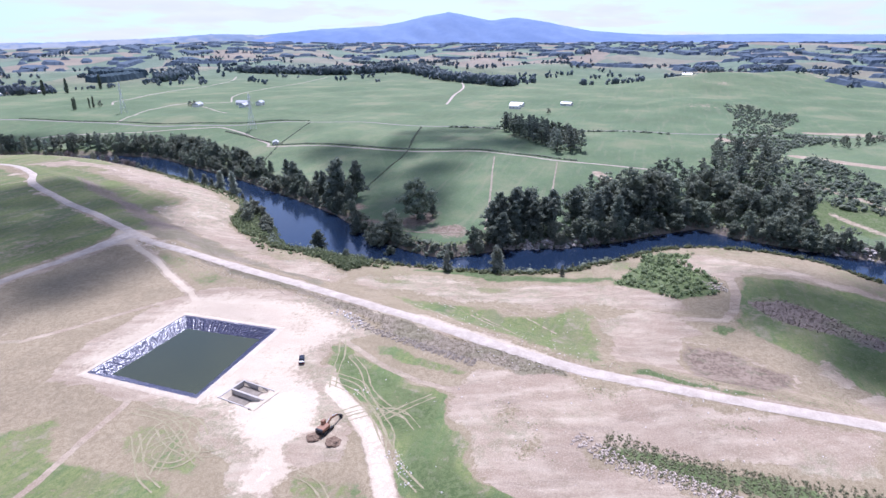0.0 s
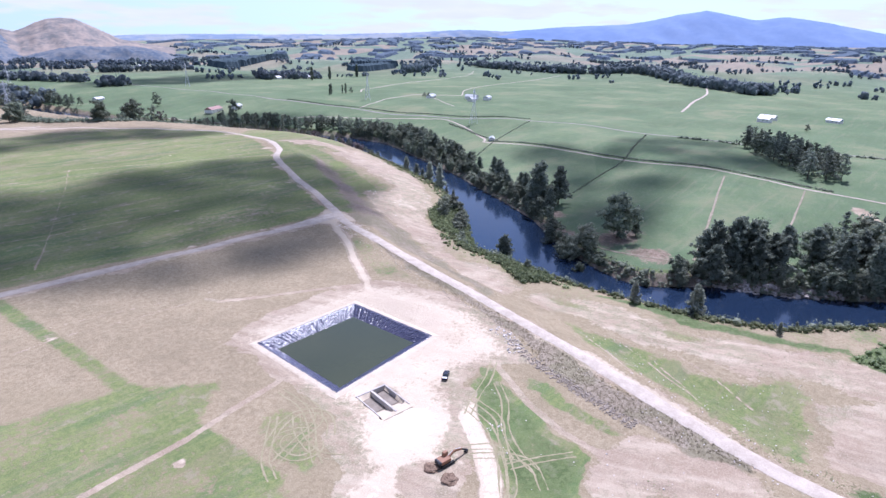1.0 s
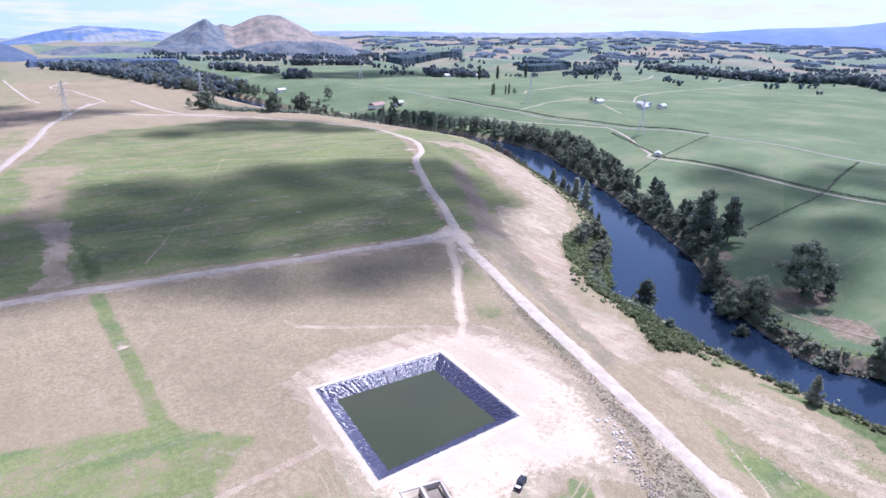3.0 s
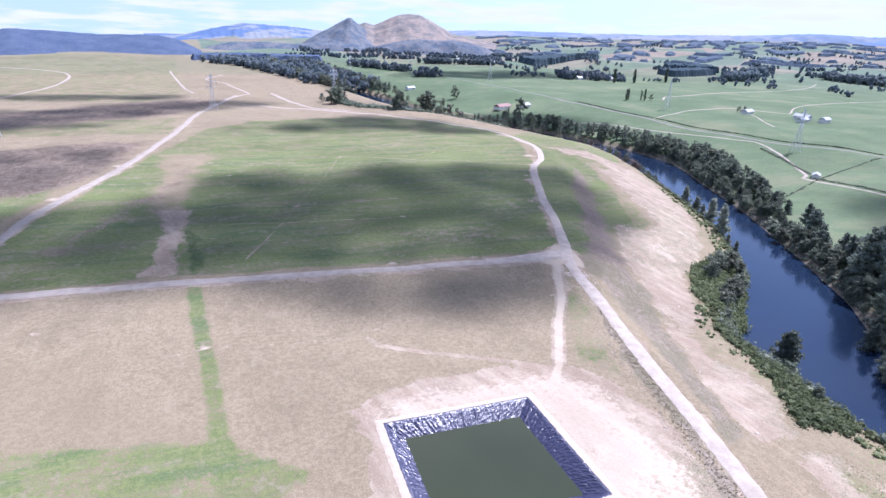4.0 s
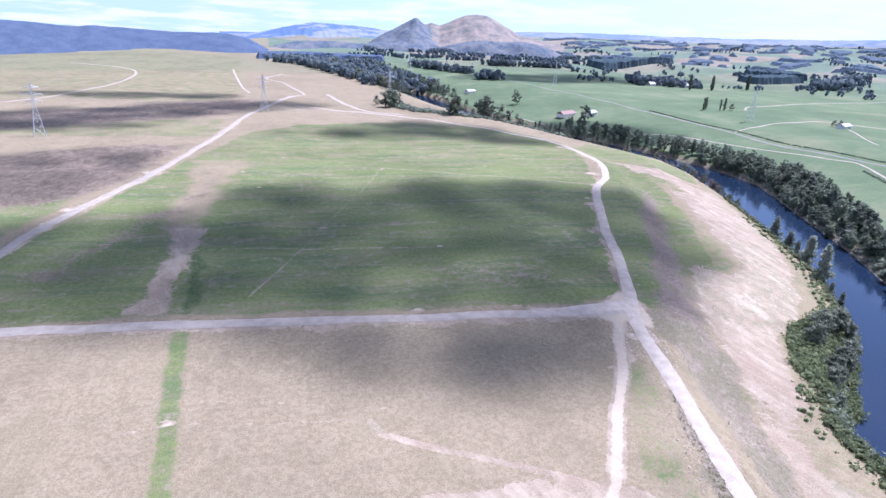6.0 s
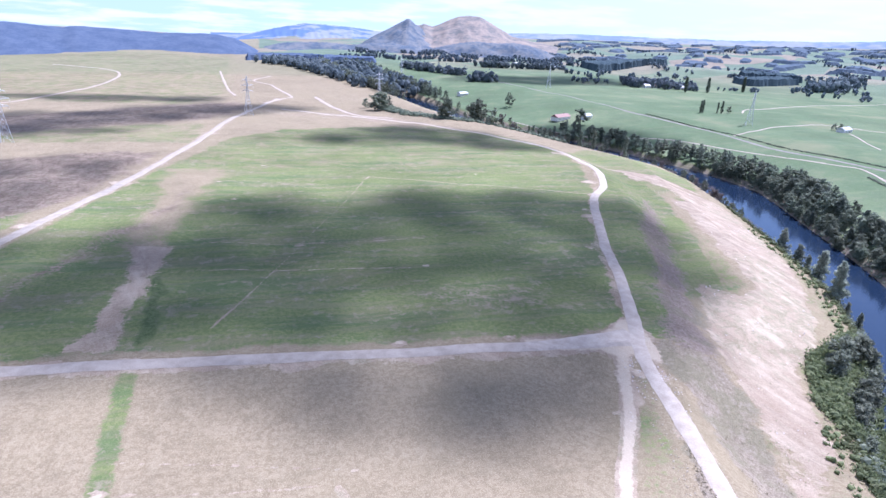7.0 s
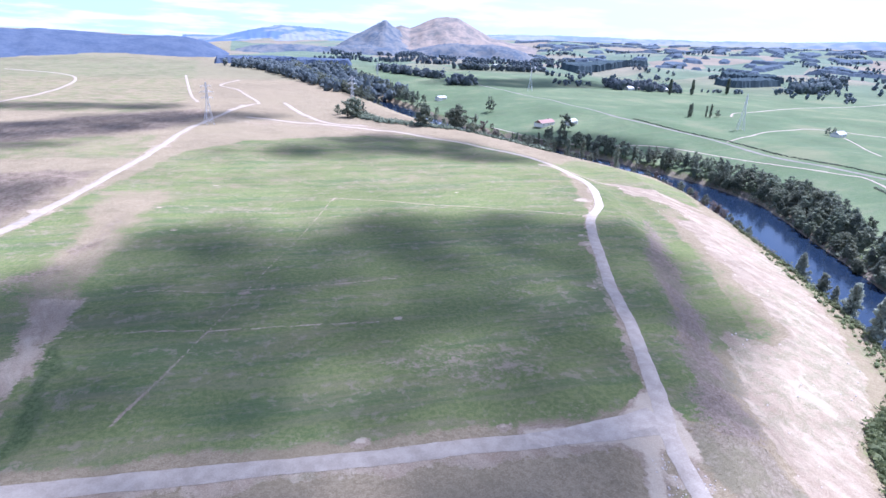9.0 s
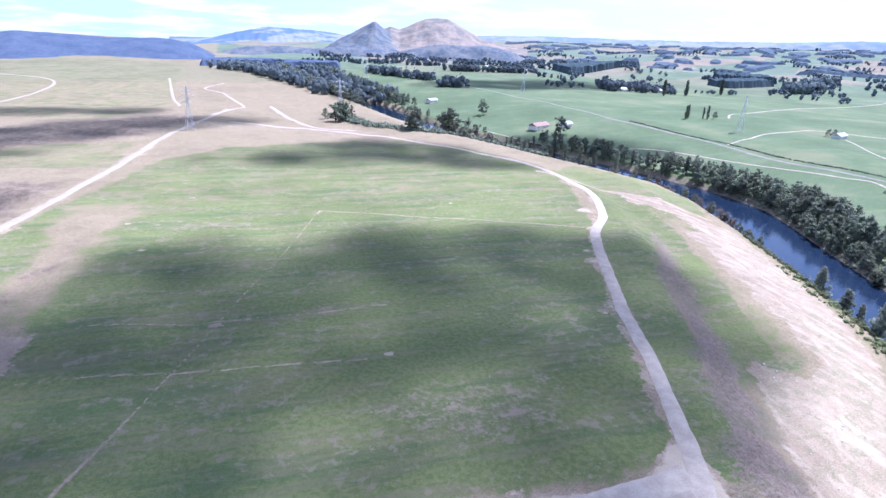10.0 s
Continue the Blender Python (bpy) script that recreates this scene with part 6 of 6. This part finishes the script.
belt([(560, -236), (529, -200), (470, -196), (440, -192)], (-12, 0, 12), 10.0, ["willow", "willow", "broad"], 4, 8, 23, "mid", 0.4, group="gully trees")
belt([(552, -318), (520, -290), (486, -268)], (-8, 8), 10.0, ["willow", "broad"], 5, 9, 24, "mid", 0.05, group="gully trees")
belt([(445, -190), (406, -184), (350, -190), (305, -182)], (-18, -8, 2, 12), 10.0, ["pine", "broad", "willow"], 7, 13, 25, "mid", 0.3, group="gully trees")

# conifers on the steep near bank
for k, (x, y, tall) in enumerate(((137, -57, 16), (128, -37, 9), (255, 214, 14), (246, 194, 12), (242, 184, 10), (237, 172, 17), (227, 153, 18), (221, 141, 7), (219, 133, 9), (138, -85, 5), (150, -88, 4), (180, -98, 6))):
    plant("young", x, y, tall, "near", group="young conifers on the bank")
for x, y, tall in ((178, 104, 11), (187, 106, 10), (170, 98, 10), (194, 106, 9), (185, 96, 10), (175, 90, 10), (165, 84, 9), (156, 76, 8), (146, 46, 10), (144, 52, 8), (150, 35, 9), (146, 24, 8), (148, 66, 6), (196, 112, 6), (134, 26, 6), (128, 12, 5), (140, 40, 5)):
    plant("willow", x, y, tall, "near", label="dense grey-green bush on the river bank", group="bushes on the near bank")


# ---------------------------------------------------------------- uncountable growth and stone
def stuff(name, verts, faces, mat, label, category):
    ob = new(name, mesh_from(name, verts, faces, mat))
    tagged(ob, label, category, kind="stuff")


def shrubs(name, spots, low, tall, leaves, mat, label, category, seed, flat=0.75):
    rng = np.random.RandomState(seed)
    s = low + (tall * 1.35 - low) * rng.uniform(0, 1, len(spots)) ** 1.9
    p = np.array(spots, float)
    z = height(p[:, 0], p[:, 1], False)
    z = np.maximum(z, WATER_LEVEL)
    centres = np.stack([p[:, 0], p[:, 1], z + s * flat * 0.45], 1)
    v, f = blob_set(rng, list(centres), list(s), leaves, 0.5 * float(s.mean()), flat, 0.62)
    stuff(name, v, f, mat, label, category)


def scatter_line(line, lo, hi, count, seed):
    rng = np.random.RandomState(seed)
    p = smooth_line(line, 2.0)
    t = np.gradient(p, axis=0)
    t /= np.linalg.norm(t, axis=1)[:, None] + 1e-9
    i = rng.randint(0, len(p), count)
    d = rng.uniform(lo, hi, count)
    return p[i] + np.stack([-t[i, 1], t[i, 0]], 1) * d[:, None] + rng.uniform(-0.8, 0.8, (count, 2))


def scatter_in(poly, count, seed, edge=0.0):
    rng = np.random.RandomState(seed)
    a = np.array(poly, float)
    out = np.zeros((0, 2))
    while len(out) < count:
        q = rng.uniform(a.min(0), a.max(0), (count * 3, 2))
        q = q[inside(q[:, 0], q[:, 1], poly)]
        out = np.vstack([out, q])
    return out[:count]


shrubs("bank_shrubs", np.vstack([scatter_line(FAR[8:23], 0.3, 8, 900, 1), scatter_line(FAR[22:33], 0.3, 7, 640, 91)]), 0.8, 2.3, 9, BROAD_LEAF, "dense dark shrubs along the far river bank", "shrubs", 1)
shrubs("near_bank_shrubs", scatter_line(NEAR[10:26], -11, -0.3, 3200, 2), 0.5, 1.8, 11, SHRUB_LEAF, "bright green shrubs down the near river bank", "shrubs", 2)
shrubs("gully_scrub", np.vstack([scatter_in([(401, -216), (430, -236), (387, -250), (341, -262), (300, -252), (312, -222), (345, -206)], 420, 31), scatter_line([(540, -260), (480, -205), (430, -190), (350, -190)], -26, 26, 700, 32)]), 1.2, 3.4, 7, BROAD_LEAF, "dark scrub filling a side gully", "scrub", 31)
shrubs("gully_thicket", scatter_in([(790, -200), (800, -240), (720, -240), (745, -280), (665, -268), (545, -222), (556, -190), (700, -205)], 420, 33), 1.2, 2.8, 9, BROAD_LEAF, "dark thicket filling the head of the gully", "scrub", 33)
shrubs("point_shrubs", scatter_in(BUSH_GREEN, 260, 3), 0.8, 1.9, 10, SHRUB_LEAF, "bright green thicket above the river", "shrubs", 3)
shrubs("bush_clump", scatter_in([(148, 84), (166, 106), (196, 120), (200, 108), (182, 88), (164, 70), (146, 66)], 900, 4), 0.9, 2.4, 20, SHRUB_LEAF, "dense green bush bulging over the river", "shrubs", 4)
shrubs("bush_tongue", scatter_in([(140, 62), (142, 36), (140, 12), (122, -4), (110, 2), (124, 26), (132, 56)], 700, 5), 0.7, 2.0, 18, SHRUB_LEAF, "green shrubs on the bank above the water", "shrubs", 5)
shrubs("slope_shrubs", scatter_line(NEAR[11:18], -17, -4, 800, 42), 0.4, 1.5, 9, SHRUB_LEAF, "low green growth at the foot of the bare slope", "shrubs", 42)
shrubs("weeds", np.vstack([scatter_in(STRAND, 900, 52), scatter_in(RIVER_GREEN, 500, 55), scatter_in(EAST_GREEN, 700, 56), scatter_in(SLOPE, 500, 57)]), 0.06, 0.26, 5, OLIVE_LEAF, "scattered low weeds on bare and grassed ground", "weeds", 51, 0.5)
patch_spots = np.vstack([np.array((x, y)) + np.random.RandomState(60 + k).normal(size=(n * 2, 2)) * np.array((sx, sy)) for k, (x, y, sx, sy, n) in enumerate(PATCHES)])
shrubs("weed_patches", patch_spots, 0.07, 0.25, 5, SHRUB_LEAF, "patches of green weed on bare earth", "weeds", 61, 0.45)
shrubs("near_bank_bushes", scatter_line(NEAR[11:21], -8, -1, 620, 41), 0.8, 2.2, 18, WILLOW_LEAF, "grey-green bushes leaning over the near water edge", "shrubs", 41, 0.95)
shrubs("river_scrub", scatter_line([(98, 660), (112, 622), (130, 592), (155, 572), (190, 556), (226, 520), (246, 480)], -7, 7, 700, 95), 1.4, 3.2, 7, BROAD_LEAF, "low dark scrub between the farm and the river", "scrub", 95)
shrubs("twig_scrub", scatter_line(NEAR[8:12], -8, -1, 160, 6), 0.9, 2.0, 9, TWIG_LEAF, "leafless grey scrub along the river edge", "scrub", 6, 1.1)
shrubs("heath_north", np.vstack([scatter_in(HEATH_N, 1700, 7), scatter_in(ROAD_SLOPE, 1500, 17)]), 0.06, 0.2, 4, RANK_LEAF, "low brown heath and tussock on the terrace slope", "scrub", 7)
shrubs("heath_south", scatter_in(HEATH_S, 1100, 8), 0.12, 0.42, 4, DRY_LEAF, "low brown scrub on the shelf above the river", "scrub", 8)
shrubs("bank_tussock", scatter_in(BANK_STRIP, 3200, 9), 0.1, 0.34, 4, RANK_LEAF, "brown tussock on the bank between pad and road", "tussock", 9, 0.4)
shrubs("corner_shrubs", scatter_line([(18, -112), (16, -124), (14, -140), (16, -165)], -3, 7, 2600, 10), 0.12, 0.45, 6, OLIVE_LEAF, "olive shrubs and rank grass beside a heap of rubble", "shrubs", 10, 0.5)
shrubs("river_hedge", scatter_line([(489, 253), (402, 231), (304, 198)], -0.4, 0.4, 330, 11), 0.5, 0.9, 6, BROAD_LEAF, "dark hedge dividing green paddocks", "hedge", 11)
shrubs("lane_hedge", scatter_line([(440, 330), (400, 244), (390, 228), (394, 161), (382, 86), (374, 3), (371, -60)], -0.7, 0.7, 1300, 12), 0.6, 1.1, 6, BROAD_LEAF, "long dark hedge beside the farm lane", "hedge", 12)
shrubs("paddock_hedge", scatter_line([(498, 121), (440, 104), (376, 86), (330, 82), (285, 79)], -0.4, 0.4, 520, 13), 0.4, 0.8, 6, BROAD_LEAF, "thin dark hedge between paddocks", "hedge", 13)
shrubs("highway_hedge", scatter_line([(520, -130), (516, -60), (510, 20), (505, 90)], -2, 3, 160, 14), 1.2, 2.4, 7, BROAD_LEAF, "broken shelter hedge beside the country road", "hedge", 14)
shrubs("roadside_hedge", scatter_line([(410, 610), (438, 500), (448, 430), (462, 380), (478, 330), (500, 262)], 2.5, 4, 900, 15), 0.6, 1.1, 6, BROAD_LEAF, "dark hedge along the country road", "hedge", 15)


def stones(name, spots, low, tall, mat, label, seed):
    rng = np.random.RandomState(seed)
    p = np.array(spots, float)
    z = height(p[:, 0], p[:, 1], False)
    s = low + (tall - low) * rng.uniform(0, 1, len(p)) ** 2
    c = np.stack([p[:, 0], p[:, 1], z + s * 0.2], 1)
    v, f = blob_set(rng, list(c), list(s), 0, 0.1, 0.7)
    stuff(name, v, f, mat, label, "stones")


stones("rubble_strip", scatter_line([(57, -30), (52, -40), (49, -52), (46, -64), (44, -74)], -1.6, 1.4, 1300, 1), 0.12, 0.5, ROCK, "grey broken rock laid on the bank", 1)
stones("roadside_stones", scatter_line([(85, 72), (74, 30), (68, 6), (64, -14), (57, -34)], -1.2, 1.6, 420, 2), 0.10, 0.36, ROCK, "scattered stones beside the gravel road", 2)
stones("pale_boulders", scatter_line([(60, -22), (57, -30), (52, -34)], -2.0, 2.0, 60, 3), 0.3, 0.8, CHALK, "pale boulders at the pad's edge", 3)
stones("rubble_heap", scatter_line([(20, -106), (15, -116), (13, -128), (10, -140)], -2.2, 2.2, 1100, 4), 0.12, 0.55, ROCK, "long heap of grey rubble", 4)
stones("slope_stones", scatter_in(SLOPE, 240, 5), 0.12, 0.5, CHALK, "pale stones on the bare slope", 5)
stones("road_edge_stones", scatter_line([(88, 78), (92, 96), (98, 90), (96, 74)], -2, 2, 130, 6), 0.12, 0.4, CHALK, "pale stones in the fork of the roads", 6)
stones("shore_cliff", scatter_line([(196, -34), (204, -52), (214, -76), (232, -98), (252, -120)], 0.2, 4.5, 420, 7), 0.7, 2.4, CLIFF, "pale broken cliff above the water", 7)
stones("river_cliff", scatter_line([(252, -198), (250, -214), (240, -240), (215, -264)], -1.0, 3.5, 240, 77), 0.8, 2.6, CLIFF, "pale cliff on the bend of the river", 77)
stones("strewn_stones", np.vstack([scatter_in(RIVER_GREEN, 160, 71), scatter_in(PINK, 120, 72), scatter_line([(62, -52), (56, -75), (50, -100), (48, -150)], -6, 8, 220, 73), scatter_in(LEAN_GREEN, 40, 74), scatter_line([(15, -47), (19, -48), (21, -52)], -0.8, 0.8, 50, 75), scatter_line([(1, -68), (0, -71), (-6, -75)], -1.2, 1.2, 80, 76)]), 0.08, 0.36, CHALK, "pale stones strewn over grass and earth", 71)
stones("log_heap", scatter_in([(136, -141), (144, -138), (142, -148), (134, -150)], 70, 8), 0.4, 1.0, ROCK, "grey heap of cut brush", 8)


# distant woods, shelter belts and scattered trees
def canopy(name, grid_xy, keep, tall, mat, label, seed):
    """A closed wood: an uneven roof of crowns over the ground, with sides down to it."""
    rng = np.random.RandomState(seed)
    gx, gy = grid_xy
    ny, nx = gx.shape
    z = height(gx.ravel(), gy.ravel(), False).reshape(ny, nx)
    crown = z + np.where(keep, tall * rng.uniform(0.82, 1.10, (ny, nx)), -0.6)
    jx, jy = rng.uniform(-2, 2, (2, ny, nx))
    verts = np.stack([gx + jx, gy + jy, crown], 2).reshape(-1, 3)
    near = keep.copy()
    near[1:] |= keep[:-1]
    near[:-1] |= keep[1:]
    near[:, 1:] |= near[:, :-1] & keep[:, :-1]
    faces = []
    for j in range(ny - 1):
        for i in range(nx - 1):
            if keep[j:j + 2, i:i + 2].any():
                q = j * nx + i
                faces.append((q, q + 1, q + nx + 1, q + nx))
    stuff(name, verts, faces, mat, label, "woods")


def canopy_in(name, poly, step, tall, mat, label, seed):
    a = np.array(poly, float)
    xs, ys = np.arange(a[:, 0].min() - step, a[:, 0].max() + step * 1.5, step), np.arange(a[:, 1].min() - step, a[:, 1].max() + step * 1.5, step)
    gx, gy = np.meshgrid(xs, ys)
    canopy(name, (gx, gy), inside(gx, gy, poly), tall, mat, label, seed)


def canopy_ring(name, az0, az1, r0, r1, step, tall, mat, label, seed, thin=0.0):
    """A wood between two bearings and distances, ragged at its edges."""
    n = int(radians(az1 - az0) * (r0 + r1) / 2 / step)
    az, r = np.meshgrid(np.radians(np.linspace(az0, az1, n)), np.arange(r0, r1, step))
    gx, gy = -5 + r * np.sin(az), -45 + r * np.cos(az)
    wave = soft_noise(gx, gy, 150, seed)
    keep = (wave > thin - 1) & (r > r0 + step + 12 * (1 + wave)) & (r < r1 - step * 1.5)
    keep[:, :1] = keep[:, -1:] = False
    canopy(name, (gx, gy), keep, tall, mat, label, seed)


def far_trees(name, spots, low, tall, mat, label, seed, blobs=3):
    rng = np.random.RandomState(seed)
    p = np.array(spots, float)
    z = height(p[:, 0], p[:, 1], False)
    centres, sizes = [], []
    for (x, y), zz in zip(p, z):
        t = rng.uniform(low, tall)
        for b in range(blobs):
            s = t * rng.uniform(0.36, 0.52)
            centres.append(np.array([x + rng.uniform(-0.2, 0.2) * t, y + rng.uniform(-0.2, 0.2) * t, zz + t * (0.28 + 0.36 * b / max(1, blobs - 1))]))
            sizes.append(s)
    v, f = blob_set(rng, centres, sizes, 2, low * 0.3, 1.0)
    stuff(name, v, f, mat, label, "woods")


def polar_block(az0, az1, r0, r1, count, seed):
    rng = np.random.RandomState(seed)
    a, r = np.radians(rng.uniform(az0, az1, count)), rng.uniform(r0, r1, count)
    return np.stack([-5 + r * np.sin(a), -45 + r * np.cos(a)], 1)


def clusters(az0, az1, r0, r1, groups, each, spread, seed):
    rng = np.random.RandomState(seed)
    out = []
    for c in polar_block(az0, az1, r0, r1, groups, seed):
        a, k = rng.uniform(0, 3.14), rng.randint(each // 3, each)
        d = rng.uniform(-1, 1, (k, 2)) * np.array([spread, spread * rng.uniform(0.18, 0.4)])
        out.append(c + np.stack([d[:, 0] * math.cos(a) - d[:, 1] * math.sin(a), d[:, 0] * math.sin(a) + d[:, 1] * math.cos(a)], 1))
    return np.vstack(out)


far_trees("belt_east", scatter_line([(1316, 978), (1338, 688), (1385, 512), (1175, 250), (1084, 165)], -22, 22, 420, 1), 14, 24, HAZY_LEAF, "long dark shelter belt over the far pastures", 1)
far_trees("clump_d", np.vstack([scatter_in([(1040, 985), (1120, 990), (1110, 1040), (1040, 1030)], 50, 5), scatter_in([(1150, 1030), (1200, 1035), (1190, 1100), (1150, 1090)], 30, 6)]), 14, 24, HAZY_LEAF, "dark clumps of far trees", 5)
far_trees("farm_trees", scatter_in([(600, 950), (730, 950), (740, 1030), (610, 1040)], 70, 7), 10, 20, HAZY_LEAF, "shelter trees round a farm cluster", 6)
far_trees("flat_belts", np.vstack([scatter_line([(338, 965), (300, 1000)], -12, 12, 26, 8), scatter_line([(314, 1111), (270, 1200), (230, 1300)], -14, 14, 70, 9), scatter_line([(430, 1400), (620, 1350)], -6, 6, 60, 10)]), 12, 20, HAZY_LEAF, "dark belts of trees on the river flats", 7)
far_trees("river_woods_far", np.vstack([scatter_line([(130, 900), (90, 1060), (30, 1220), (-60, 1330)], -34, 30, 260, 11), scatter_line([(200, 900), (150, 1060), (110, 1250)], -20, 26, 150, 12)]), 12, 20, HAZY_LEAF, "woods along the distant river", 8)
far_trees("hill_foot_woods", clusters(5, 26, 1650, 2250, 46, 26, 50, 15), 9, 14, HAZY_FOREST, "scrub and trees at the foot of the steep hill", 11, 2)


def polar_belts(rows, seed):
    """Broken belts of trees over the far country: (first bearing, last bearing, distance, depth, count)."""
    rng = np.random.RandomState(seed)
    out = []
    for a0, a1, r, depth, count in rows:
        u = np.sort(rng.uniform(0, 1, count))
        keep = np.sin(u * rng.uniform(9, 18) + rng.uniform(0, 6)) > -0.55
        a = np.radians(a0 + (a1 - a0) * u[keep])
        d = r + depth * (np.sin(u[keep] * 7 + seed) + rng.uniform(-0.5, 0.5, keep.sum()))
        out.append(np.stack([-5 + d * np.sin(a), -45 + d * np.cos(a)], 1))
    return np.vstack(out)


far_trees("middle_belts", polar_belts(((93, 107, 1500, 30, 170), (95, 108, 1750, 40, 160), (82, 92, 1950, 40, 150), (60, 72, 2100, 30, 130), (40, 52, 1700, 24, 90), (20, 30, 2000, 40, 120), (75, 82, 1250, 14, 40), (86, 92, 1180, 12, 26)), 3), 9, 15, HAZY_LEAF, "dark belts of trees between far paddocks", 13, 2)
far_trees("lone_far_trees", clusters(22, 110, 1150, 2000, 60, 7, 34, 17), 7, 13, HAZY_LEAF, "small groups of far paddock trees", 15, 3)
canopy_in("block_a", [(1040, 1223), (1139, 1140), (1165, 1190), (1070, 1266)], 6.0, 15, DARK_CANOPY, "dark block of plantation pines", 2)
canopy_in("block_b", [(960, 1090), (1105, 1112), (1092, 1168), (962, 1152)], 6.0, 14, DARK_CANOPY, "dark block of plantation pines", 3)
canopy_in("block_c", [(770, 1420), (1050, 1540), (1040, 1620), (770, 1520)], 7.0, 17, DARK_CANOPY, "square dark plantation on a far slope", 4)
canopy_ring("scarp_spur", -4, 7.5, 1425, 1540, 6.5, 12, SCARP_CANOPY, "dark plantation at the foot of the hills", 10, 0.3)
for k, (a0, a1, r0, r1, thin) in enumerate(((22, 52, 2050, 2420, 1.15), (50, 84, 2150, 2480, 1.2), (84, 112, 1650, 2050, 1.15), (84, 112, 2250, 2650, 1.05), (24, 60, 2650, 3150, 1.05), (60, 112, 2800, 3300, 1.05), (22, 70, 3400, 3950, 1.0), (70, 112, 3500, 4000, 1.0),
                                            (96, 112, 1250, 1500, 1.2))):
    canopy_ring("upland_wood", a0, a1, r0, r1, 9.0, 9, HAZY_CANOPY, "woods over the uplands, tinted blue-green by haze", 60 + k, thin + 0.24)
far_trees("upland_trees", np.vstack([clusters(22, 112, 1300, 2200, 90, 9, 40, 41), clusters(20, 112, 2200, 3300, 90, 16, 60, 42)]), 8, 13, HAZY_FOREST, "scattered trees and hedges over the uplands", 14, 2)
